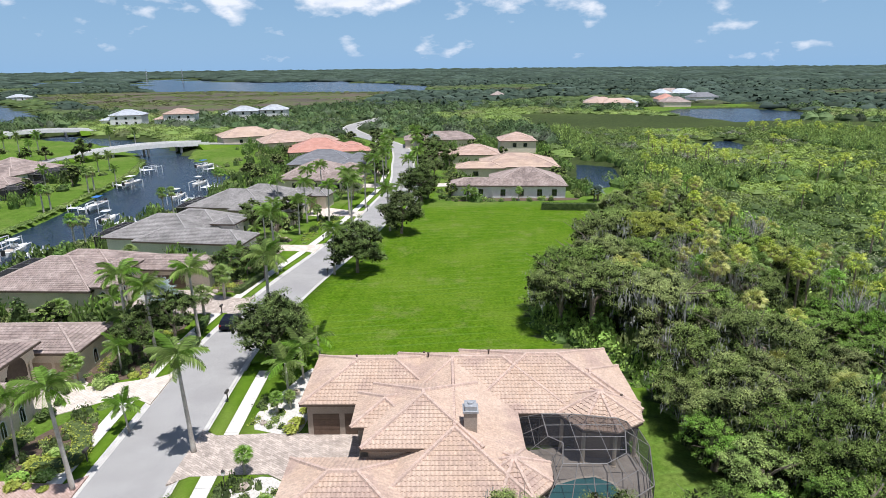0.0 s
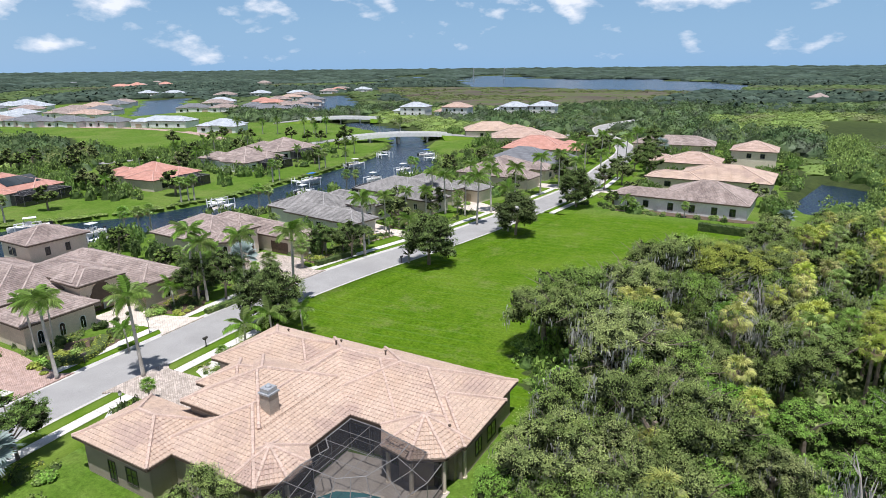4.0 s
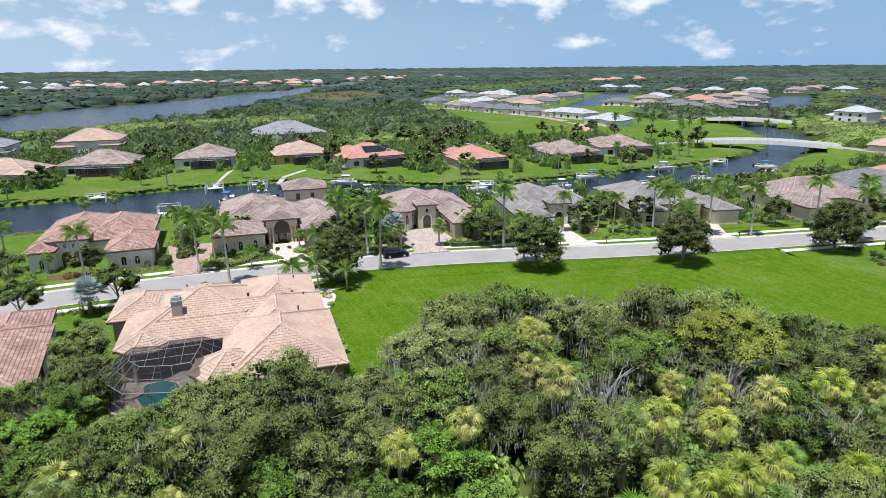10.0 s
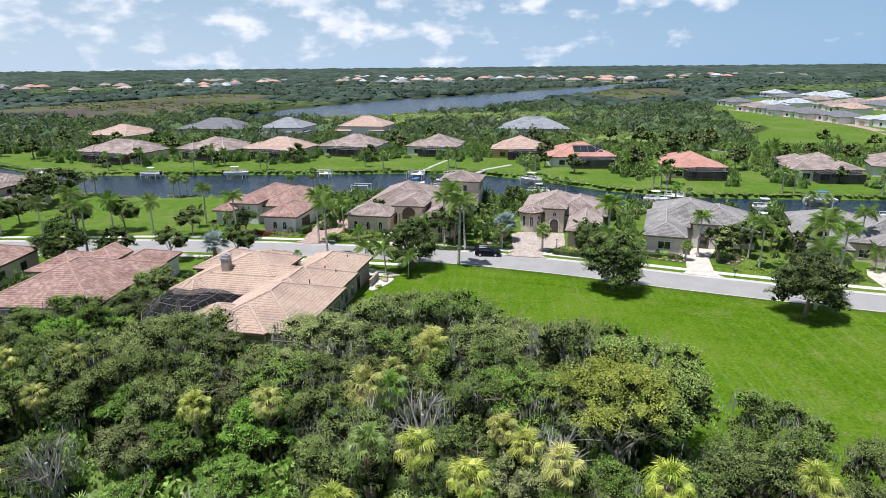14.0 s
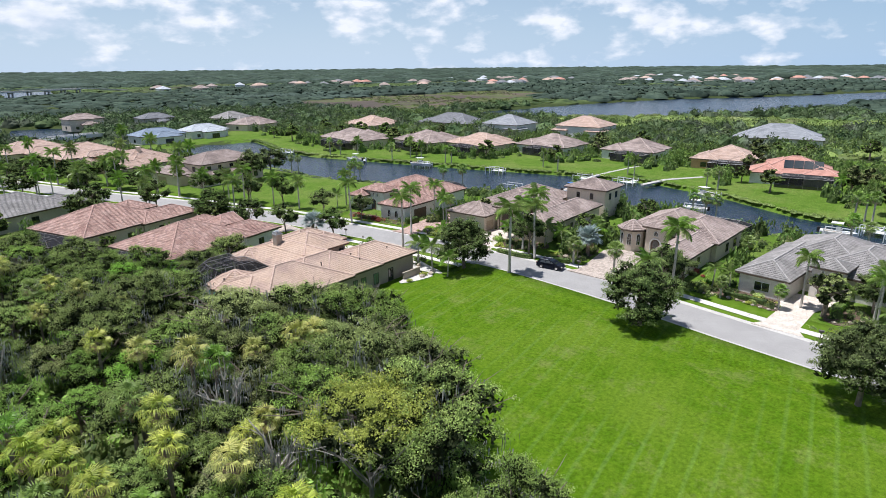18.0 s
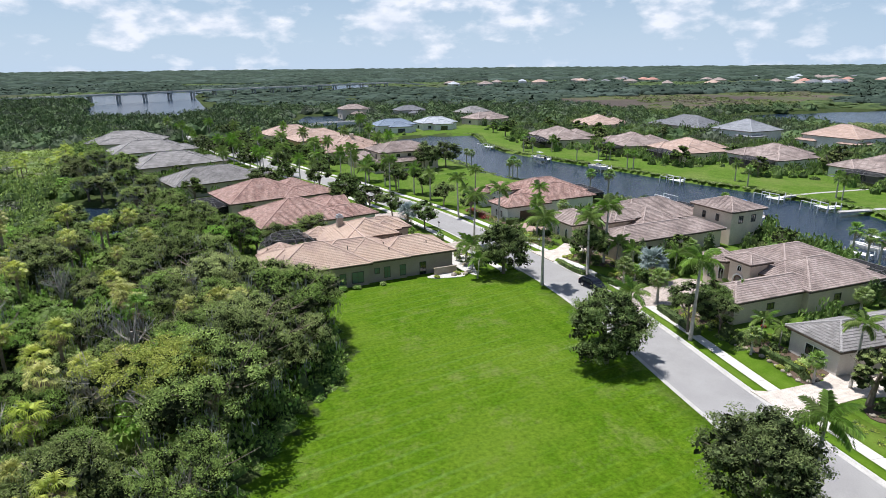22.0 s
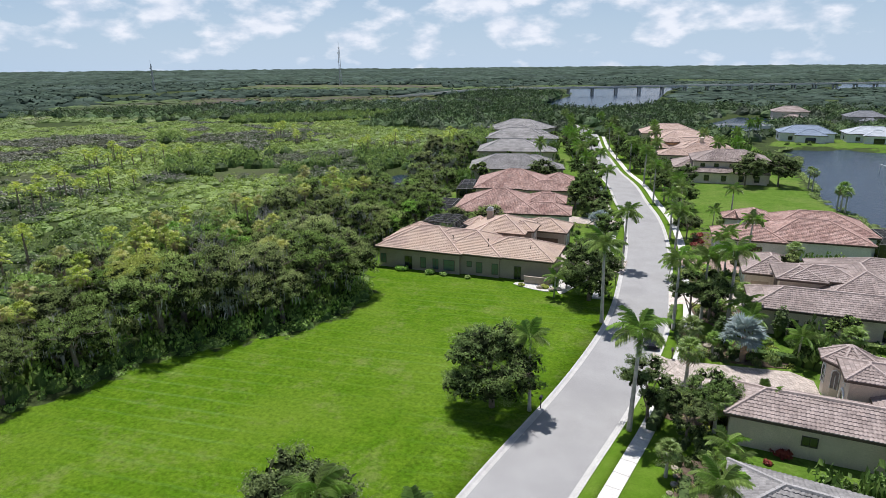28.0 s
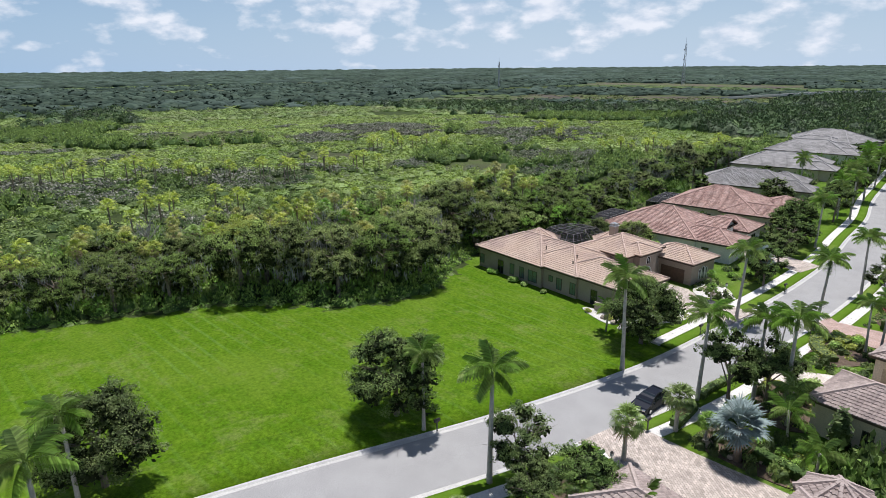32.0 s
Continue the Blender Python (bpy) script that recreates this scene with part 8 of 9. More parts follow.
plant(meadow_palm, [(-168, 168, 1.0), (-165, 170, 0.9), (-145, 159, 1.0), (-142, 161, 1.1), (-168, 205, 1.1), (-176, 188, 1.0), (-173, 191, 1.1), (-130, 174, 0.9), (-193, 270, 1.2), (-188, 272, 1.1), (-180, 273, 1.2),
                    (-122, 215, 0.9), (-119, 217, 1.0), (-104, 192, 0.8), (-165, 150, 1.0), (-124, 188, 0.9), (-205, 262, 1.2), (-212, 258, 1.1), (-222, 250, 1.2), (-158, 292, 1.1), (-150, 300, 1.1), (-172, 255, 1.0),
                    (-126, 112, 0.9), (-129, 55, 0.9), (-131, 52, 1.0), (-128, 22, 0.9), (-122, -30, 0.9), (-119, -33, 1.0), (-116, -60, 0.9)], seed=116)

# ---- thickets between houses, behind the far bank and along the canal ----
BELOW = {}
for o in scene.objects:
    if o.parent:
        BELOW.setdefault(o.parent.name, []).append(o)


def footprint(o, m_, out):
    for c in BELOW.get(o.name, []):
        k = m_ @ c.matrix_basis
        if c.type == 'MESH':
            out.extend(k @ Vector(b) for b in c.bound_box)
        footprint(c, k, out)


FOOTPRINTS = []
for o in [o for o in scene.objects if o.parent is None and o.name.startswith("house") and abs(o.location.x) < 260 and abs(o.location.y) < 340]:
    pts = []
    footprint(o, Matrix.Identity(4), pts)
    if pts:
        FOOTPRINTS.append((o.matrix_basis.inverted(), min(q.x for q in pts), max(q.x for q in pts), min(q.y for q in pts), max(q.y for q in pts)))


def beside_houses(x, y):
    """Distance to the nearest house's outline box; negative inside."""
    d = np.full(len(x), 999.0)
    for m_, x0, x1, y0, y1 in FOOTPRINTS:
        u = m_[0][0] * x + m_[0][1] * y + m_[0][3]
        v = m_[1][0] * x + m_[1][1] * y + m_[1][3]
        d = np.minimum(d, np.maximum(np.maximum(x0 - u, u - x1), np.maximum(y0 - v, v - y1)))
    return d


X, Y = jittered(-210, -150, 45, 320, 2.9, 127, 0.48)
s = (road_distance(X, Y) > 14.5) & (edge_distance(CANAL, X, Y) > 3.5)
for w in WATERS:
    s &= edge_distance(w, X, Y) > 2
s &= ~((Y > 34) & (Y < 160) & (X > -30)) & ~((Y > -64) & (Y < 13) & (X < -24) & (X > -80))
X, Y = X[s], Y[s]
near_ = beside_houses(X, Y)
nz = noise_at(X, Y, 0.11, 7.0)
s = (near_ > 1.9) & (near_ < 9) & (nz > -0.14 + 0.03 * np.maximum(near_ - 4, 0) + 0.22 * ((X < -98) & (edge_distance(CANAL, X, Y) < 34)))
big = s & (noise_at(X, Y, 0.2, 11.0) > 0.05) & (near_ > 2.6)
s &= ~big
scatter("garden_shrubs", X[s], Y[s], 1.3, 2.0, near_p, M["leaf_oak"], "leafy garden shrubs round the houses", "shrubs", 127)
scatter("garden_trees", X[big], Y[big], 2.2, 4.8, edge_p, M["leaf_street"], "small dark green trees beside the houses", "trees", 128)
X, Y = jittered(-78, -150, 45, 320, 4.4, 121, 0.48)
nz = noise_at(X, Y, 0.06, 3.0)
s = free(X, Y, -400, 13.0) & (edge_distance(CANAL, X, Y) > 2) & (road_distance(X, Y) > 15.5) & ~((Y > 58) & (Y < 160) & (X > -30)) & ~((Y > -64) & (Y < 13) & (X < -24) & (X > -80)) & (nz > -0.2 - 0.2 * (Y > 160)) \
    & (edge_distance(LAWNS[0], X, Y) < 0) & ~((X > -30) & (Y > 36) & (Y < 62))
for hx, hy in HOUSE_SPOTS:
    s &= ~((np.abs(X - hx) < 17) & (np.abs(Y - hy) < 12.5))
deep = s & (noise_at(X, Y, 0.09, 5.0) > 0.08)
s &= ~deep
scatter("garden_thicket", X[s], Y[s], 1.7, 2.4, near_p, M["leaf_oak"], "leafy shrubs between the houses and the canal", "shrubs", 121)
scatter("garden_trees", X[deep], Y[deep], 2.2, 4.6, near_p, M["leaf_street"], "dark small trees between the houses and the canal", "trees", 125)
X, Y = jittered(-330, -190, -120, 330, 6.0, 122, 0.48)
nz = noise_at(X, Y, 0.03, 6.0)
behind = np.interp(Y, [-190, -100, -50, 0, 40, 75, 100, 140, 200, 330], [-140, -150, -165, -178, -184, -182, -172, -160, -165, -330])
s = free(X, Y, -400, 14.5) & (X < behind) & (Y < 175) & (nz > -0.12 + 0.35 * (Y > 105)) & (X > -300)
scatter("bank_woods", X[s], Y[s], 3.2, 5.6, near_p, M["leaf_mixed"], "dense trees behind the far bank houses", "trees", 122, core="leaf_woods")
X, Y = jittered(-138, -140, -64, 240, 1.15, 123, 0.48)
d = edge_distance(CANAL, X, Y)
s = (d > 0.2) & (d < 1.9) & (noise_at(X, Y, 0.12, 2.0) > -0.5)
scatter("bank_reeds", X[s], Y[s], 1.05, 0.55, near_p, M["scrub_green"], "reeds and weeds along the canal bank", "reeds", 123, core="scrub_green")

# ---- dense planting between the far bank houses ----
X, Y = jittered(-205, -150, -112, 225, 4.0, 131, 0.48)
nz = noise_at(X, Y, 0.05, 4.0)
s = free(X, Y, -400, 12.0) & (edge_distance(CANAL, X, Y) > 18) & (nz > -0.08)
for hx, hy in HOUSE_SPOTS:
    s &= ~((np.abs(Y - hy) < 11) & (X > hx - 6) & (X < hx + 40))
k_ = r.rand(len(X))
scatter("garden_thicket", X[s & (k_ < 0.6)], Y[s & (k_ < 0.6)], 2.1, 4.6, near_p, M["leaf_street"], "dark trees between the far bank houses", "trees", 131)
scatter("garden_thicket", X[s & (k_ >= 0.6)], Y[s & (k_ >= 0.6)], 2.0, 3.4, near_p, M["leaf_oak"], "green trees between the far bank houses", "trees", 132)

# ---- drives, paths, planting beds ----
DRIVES = []


def slab(name, poly, z, material, label, category="driveway"):
    DRIVES.append(poly)
    return setting(name, Mesh().prism(poly, -0.35, z), M[material], label, category)


slab("driveway", [(-24.5, 45.2), (-22.8, 46.3), (-16.0, 46.6), (-13.2, 44.9), (-8.0, 44.9), (-8.0, 52.6), (-14.0, 52.9), (-16.5, 53.0), (-22.6, 52.6), (-24.4, 53.6)][::1], 0.075, "paver", "tan and grey paver drive and forecourt")
slab("driveway", [(-31.7, 39.4), (-33.5, 40.6), (-39.0, 39.4), (-52.0, 37.5), (-52.0, 46.0), (-44.0, 46.2), (-33.5, 45.4), (-32.0, 46.6)][::-1], 0.075, "paver_red", "dusty red paver drive")
slab("driveway", [(-32.0, 58.6), (-33.8, 59.6), (-37.0, 59.4), (-41.0, 56.6), (-46.5, 55.8), (-46.5, 61.2), (-43.0, 62.0), (-37.0, 63.6), (-33.8, 64.6), (-32.2, 65.8)][::-1], 0.075, "paver_pale", "pale cream drive curving to the garages")
slab("driveway", [(-41.0, 61.8), (-47.5, 61.2), (-48.0, 66.0), (-42.0, 66.2)][::-1], 0.07, "paver_pale", "pale cream court before the garages")
slab("driveway", [(-30.8, 83.0), (-32.6, 84.2), (-38.0, 83.8), (-46.0, 82.8), (-48.2, 84.4), (-48.6, 93.8), (-39.2, 94.2), (-36.5, 91.6), (-32.0, 90.0), (-30.2, 91.0)][::-1], 0.075, "paver", "pinkish paver drive with a forecourt")
slab("driveway", [(-25.6, 114.2), (-27.4, 115.4), (-35.0, 116.2), (-37.0, 114.0), (-42.5, 115.0), (-41.5, 122.8), (-35.0, 120.4), (-26.8, 119.8), (-24.8, 120.8)][::-1], 0.075, "paver_pale", "pale cream drive to the entry")
slab("driveway", [(-20.7, 143.8), (-22.6, 144.8), (-30.0, 144.6), (-33.8, 146.0), (-33.4, 154.6), (-29.5, 154.0), (-22.0, 149.8), (-20.0, 150.6)][::-1], 0.075, "paver_pale", "pale paver drive")
slab("driveway", [(-20.5, 22.5), (-14.0, 20.5), (-8.0, 20.0), (-8.5, 14.0), (-14.0, 14.5), (-21.2, 16.0)][::-1], 0.075, "paver", "paver drive of the red-tiled house")
slab("driveway", [(-7.5, 186.0), (-9.2, 181.5), (3.0, 182.0), (3.0, 187.5)][::-1], 0.075, "paver_pale", "pale drive north of the lot")
slab("driveway", [(-17.5, 181), (-19.0, 188), (-29, 187), (-29, 181.5)], 0.075, "paver_pale", "pale drive by a tan house")
slab("driveway", [(-18.5, 206), (-19.0, 212), (-28, 214), (-28, 207)], 0.075, "paver_pale", "pale drive by the slate-roofed house")


BEDS = []


def bed(pts, material="mulch", label="mulched planting bed", z=0.05):
    line = spline(pts + [pts[0]], 0.8)[:-1]
    poly = [tuple(p) for p in line]
    if material == "mulch":
        BEDS.append(poly)
    ar = sum(poly[i][0] * poly[(i + 1) % len(poly)][1] - poly[(i + 1) % len(poly)][0] * poly[i][1] for i in range(len(poly)))
    return setting("planting_bed", Mesh().prism(poly if ar > 0 else poly[::-1], -0.25, z), M[material], label, "planting bed")


bed([(-20.2, 43.2), (-16.4, 46.2), (-13.8, 44.6), (-13.2, 40.5), (-16.5, 39.5)], "gravel", "pale gravel bed by the drive", 0.085)
bed([(-19.2, 53.6), (-14.6, 53.2), (-14.8, 62.0), (-16.0, 66.5), (-18.0, 61.5), (-19.8, 56.5)], "gravel", "pale gravel bed beside the garage", 0.085)
bed([(-14.0, 62.4), (-8.0, 63.6), (-9.0, 65.0), (-14.0, 66.0)], "gravel", "pale gravel bed at the corner", 0.085)
bed([(-35.0, 45.8), (-39.0, 46.5), (-41.0, 51.0), (-38.0, 56.0), (-35.2, 54.0)], z=0.08)
bed([(-35.2, 65.0), (-36.0, 69.0), (-40.5, 73.5), (-44.0, 70.0), (-41.5, 63.5)], z=0.08)
bed([(-36.5, 77.5), (-36.8, 82.2), (-41.0, 82.6), (-46.0, 81.8), (-45.0, 78.5), (-40.0, 77.0)], z=0.08)
bed([(-33.0, 92.5), (-31.8, 97.5), (-36.5, 98.5), (-38.0, 94.0)], z=0.08)
bed([(-33.6, 105.0), (-33.9, 109.0), (-32.6, 113.5), (-32.4, 116.0), (-36.2, 115.6), (-38.2, 114.0), (-38.4, 107.5), (-36.8, 104.8)], z=0.08)
bed([(-33.0, 121.8), (-32.0, 124.2), (-37.5, 127.0), (-41.0, 124.4), (-38.0, 122.0)], z=0.08)
bed([(-35.8, 21.0), (-35.8, 34.5), (-39.0, 36.5), (-39.5, 20.0)], z=0.08)
bed([(3.0, 161.0), (33.0, 161.0), (33.0, 164.5), (3.0, 164.8)], z=0.06)
rb = random.Random(3)
for i, (x, y) in enumerate([(-38.6, 80.0), (-39.8, 79.3), (-41.6, 79.4), (-42.6, 80.4), (-40.4, 81.9), (-38.0, 81.8), (-37.2, 79.2), (-15.6, 54.2), (-16.6, 60.6), (-15.4, 64.8), (-14.4, 65.3), (-12.4, 65.0), (-18.6, 54.6),
                            (-15.2, 43.0), (-17.5, 44.6), (-37.2, 92.8), (-36.4, 96.2), (-33.4, 105.4), (-33.7, 106.6), (-33.8, 107.7), (-33.7, 109.0), (-33.4, 110.3), (-33.1, 111.5),
                            (-32.7, 112.7), (-32.4, 113.8), (-32.2, 115.0), (-33.0, 115.8), (-34.4, 115.7), (-32.4, 123.2), (-33.6, 125.0), (-35.2, 126.2)]):
    s = rb.uniform(0.35, 0.75) if i < 17 else rb.uniform(0.25, 0.42)
    o = thing("boulder", pose(x, y, 0.05, 0, 0, rb.uniform(0, 360)), "rounded tan boulder in a planting bed", "boulder", "garden boulders")
    q = np.random.RandomState(i)
    v_, f_ = core_lobes(q, np.array([[0, 0, s * 0.3]]), np.array([s]), 0.6, 8)
    part("stone", np_mesh("stone", v_, f_, M["stone"]), None, o)

# ---- parked car ----
car = thing("car", pose(-30.35, 79.9, -0.09, 0, 0, 4), "glossy black estate car parked at the kerb", "car")
prof = [(-2.40, 0.45), (-2.42, 0.95), (-2.25, 1.10), (-1.95, 1.52), (-1.3, 1.66), (0.1, 1.66), (0.75, 1.48), (1.35, 1.06), (2.15, 0.92), (2.42, 0.70), (2.42, 0.40)]
mb = Mesh()
for i, (py, pz) in enumerate(prof):
    half = 0.95 if pz < 1.15 else 0.95 - (pz - 1.15) * 0.42
    mb.v += [(-half, py, pz), (half, py, pz)]
mb.v += [(-0.93, py, 0.3) for py, pz in prof] + [(0.93, py, 0.3) for py, pz in prof]
k = len(prof)
for i in range(k - 1):
    mb.f.append((2 * i, 2 * i + 1, 2 * i + 3, 2 * i + 2))
    mb.f.append((2 * i, 2 * i + 2, 2 * k + i + 1, 2 * k + i))
    mb.f.append((2 * i + 1, 3 * k + i, 3 * k + i + 1, 2 * i + 3))
part("body", mb, M["hotblack"], car)
for nm, pts in (("windscreen", [(-0.72, 0.20, 1.665), (0.72, 0.20, 1.665), (0.80, 1.25, 1.14), (-0.80, 1.25, 1.14)]), ("rear_window", [(-0.74, -1.55, 1.63), (0.74, -1.55, 1.63), (0.80, -2.16, 1.24), (-0.80, -2.16, 1.24)])):
    n_ = 0.02
    part(nm, Mesh().add([(x, y, z + n_) for x, y, z in pts], [(0, 1, 2, 3)]), M["glass"], car, "dark tinted glass")
for sx in (-1, 1):
    for a, b in ((-1.7, -0.75), (-0.68, 0.22), (0.3, 1.0)):
        part("side_window", Mesh().add([(sx * 0.965, a, 1.14), (sx * 0.965, b, 1.14), (sx * 0.80, min(b, 0.35), 1.55), (sx * 0.80, a + 0.12, 1.55)], [(0, 1, 2, 3) if sx > 0 else (3, 2, 1, 0)]), M["glass"], car)
    part("mirror", Mesh().box(sx * 1.02 - 0.09, 0.78, 1.05, sx * 1.02 + 0.09, 0.95, 1.2), M["hotblack"], car)
    part("headlight", Mesh().box(sx * 0.72 - 0.18, 2.2, 0.66, sx * 0.72 + 0.18, 2.44, 0.82), M["chrome"], car, "clear headlight")
    part("tail_light", Mesh().box(sx * 0.76 - 0.14, -2.45, 0.85, sx * 0.76 + 0.14, -2.36, 1.05), M["lamp_red"], car, "red tail light")
    part("roof_rail", Mesh().bar((sx * 0.66, -1.7, 1.70), (sx * 0.66, 0.1, 1.70), 0.025), M["chrome"], car)
    for wy in (-1.45, 1.45):
        w_ = part("wheel", Mesh().tube([(sx * 0.80, wy, 0.36), (sx * 0.985, wy, 0.36)], [0.36, 0.36], 16), M["rubber"], car, "black tyre")
        part("rim", Mesh().tube([(sx * 0.95, wy, 0.36), (sx * 0.995, wy, 0.36)], [0.23, 0.22], 10), M["chrome"], w_)


# ---- letter boxes, lamps ----
def mailbox(x, y, yaw):
    o = thing("mailbox", pose(x, y, 0.02, 0, 0, yaw), "black metal mailbox on a post by the kerb", "mailbox", "kerbside mailboxes")
    part("post", Mesh().box(-0.05, -0.05, 0, 0.05, 0.05, 1.15), M["frame_dark"], o)
    b = Mesh()
    b.tube([(0, -0.32, 1.27), (0, 0.32, 1.27)], [0.17, 0.17], 10)
    part("box", b, M["frame_dark"], o)
    part("arm", Mesh().box(-0.03, -0.2, 1.02, 0.03, 0.2, 1.10), M["frame_dark"], o)


for x, y in ((-20.3, 100.6), (-23.7, 59.0), (-33.0, 84.0), (-23.2, 34.0), (-33.2, 48.6), (-25.2, 122.6), (-19.3, 150.2), (-10.0, 172)):
    mailbox(x, y, 0)


def lamp_post(x, y):
    o = thing("garden_lamp", pose(x, y, 0), "black lantern on a slim post", "lamp post", "garden lamps")
    part("post", Mesh().tube([(0, 0, 0), (0, 0, 2.0)], [0.05, 0.04], 8), M["frame_dark"], o)
    part("lantern", Mesh().prism([(-0.12, -0.12), (0.12, -0.12), (0.12, 0.12), (-0.12, 0.12)], 2.0, 2.35), M["stucco_white"], o)
    part("cap", Mesh().tube([(0, 0, 2.35), (0, 0, 2.55)], [0.18, 0.03], 6), M["frame_dark"], o)


for x, y in ((-18.8, 43.9), (-35.2, 92.6), (-34.0, 58.2)):
    lamp_post(x, y)


# ---- canal: docks, lifts, boats ----
def dock(x, y, yaw, length, label="white boat dock with a lift on tall posts"):
    o = thing("dock", pose(x, y, 0, 0, 0, yaw), label, "dock", "canal docks")
    mb = Mesh()
    for i in range(int(length / 0.6)):
        mb.box(0.6 * i, -0.75, -0.32, 0.6 * i + 0.54, 0.75, -0.25)
    part("walkway", mb, M["white_paint"], o)["kind"] = "stuff"
    part("platform", Mesh().box(length, -2.2, -0.32, length + 2.0, 2.4, -0.24), M["white_paint"], o)
    for px, py in ((0.5, -0.8), (0.5, 0.8), (length, -2.2), (length, 2.3), (length + 2, -2.2), (length + 2, 2.3)):
        part("post", Mesh().tube([(px, py, -2.6), (px, py, 0.55)], [0.14, 0.13], 8), M["white_paint"], o)
    for px in (length + 2.5, length + 5.6):
        for py in (-2.6, 2.6):
            part("lift_post", Mesh().tube([(px, py, -2.6), (px, py, 1.3)], [0.12, 0.11], 8), M["white_paint"], o)
        part("lift_beam", Mesh().box(px - 0.09, -2.7, 1.15, px + 0.09, 2.7, 1.3), M["white_paint"], o)
    return o


def boat(x, y, z, yaw, length=7.2, label="white motor boat with a canopy", hull="white_paint", canopy="white_paint"):
    o = thing("boat", pose(x, y, z, 0, 0, yaw), label, "boat", "canal boats")
    mb = Mesh()
    st = [(-0.5, 0.9), (-0.2, 1.0), (0.2, 0.98), (0.38, 0.66), (0.5, 0.05)]
    for t, w in st:
        yy = t * length
        mb.v += [(-1.15 * w, yy, 0.95 + 0.3 * max(0, t)), (-0.75 * w, yy, 0.1), (0, yy, -0.25 + 0.35 * max(0, t)), (0.75 * w, yy, 0.1), (1.15 * w, yy, 0.95 + 0.3 * max(0, t))]
    for i in range(4):
        for j in range(4):
            a = 5 * i + j
            mb.f.append((a, a + 1, a + 6, a + 5))
        mb.f.append((5 * i, 5 * i + 5, 5 * i + 9, 5 * i + 4))
    mb.f.append((0, 4, 3, 2, 1))
    part("hull", mb, M[hull], o)
    part("deck", Mesh().box(-0.85, -0.42 * length, 0.98, 0.85, 0.1 * length, 1.06), M["deck"], o)
    part("console", Mesh().box(-0.4, -0.08 * length, 1.0, 0.4, 0.06 * length, 1.9), M["white_paint"], o)
    part("windshield", Mesh().box(-0.4, 0.062 * length, 1.7, 0.4, 0.07 * length, 2.1), M["glass"], o)
    part("canopy", Mesh().box(-0.9, -0.22 * length, 2.75, 0.9, 0.1 * length, 2.85), M[canopy], o)
    for px in (-0.8, 0.8):
        for py in (-0.2, 0.08):
            part("canopy_post", Mesh().bar((px, py * length, 1.0), (px, py * length, 2.75), 0.03), M["chrome"], o)
    part("outboard", Mesh().box(-0.25, -0.58 * length, 0.4, 0.25, -0.5 * length, 1.5), M["rubber"], o, "dark outboard motor")


for x, y, ya, ln, wb in ((-79.5, 117, 180, 2.5, 1), (-77, 142, 180, 2.5, 1), (-75.5, 168, 180, 2.5, 1), (-77, 188, 170, 2.5, 1), (-88, 224, 150, 2.5, 1), (-84, 34, 180, 2.0, 0), (-91, 57, 185, 2.0, 1), (-87, 86, 185, 1.5, 1),
                         (-104, -45, 8, 2.0, 1), (-112, -17, 8, 2.0, 1), (-117, 12, 6, 2.0, 0), (-120, 44, 0, 5.0, 0), (-119, 57, -10, 4.0, 0), (-111, 83, -25, 3.0, 1), (-96, 123, -8, 3.0, 0), (-98, 158, 0, 4.0, 1), (-105, 192, -12, 3.0, 1),
                         (-104, -88, 10, 2.0, 0), (-110, 222, -30, 3.0, 0)):
    # the walkway starts on the bank
    a = radians(ya)
    for _ in range(40):
        e = edge_distance(CANAL, np.array([x]), np.array([y]))[0]
        if e < -0.9 or e > 0.6:
            x, y = x + math.cos(a) * 0.4 * np.sign(e), y + math.sin(a) * 0.4 * np.sign(e)
    dock(x, y, ya, ln)
    if wb:
        boat(x + math.cos(a) * (ln + 4.0), y + math.sin(a) * (ln + 4.0), -0.15, ya + rb.choice((0, 180)), rb.uniform(6.2, 8.4), rb.choice(("white motor boat on a lift", "white boat with a small canopy on its lift")),
             "white_paint", rb.choice(("white_paint", "white_paint", "blue_fabric")))
boat(-101, 48, -1.35, 70, 8.5, "white cabin boat with a blue cover", "white_paint", "blue_fabric")
slab("garden_path", [(-117, 62), (-116, 63.4), (-128, 66), (-140, 74), (-141, 72.6), (-129, 64.4)], 0.05, "wood_grey", "pale path to the dock", "path")
slab("garden_path", [(-122, 44.0), (-122, 45.2), (-132, 46), (-150, 49), (-150, 47.8), (-132, 44.8)], 0.05, "wood_grey", "pale path to the dock", "path")


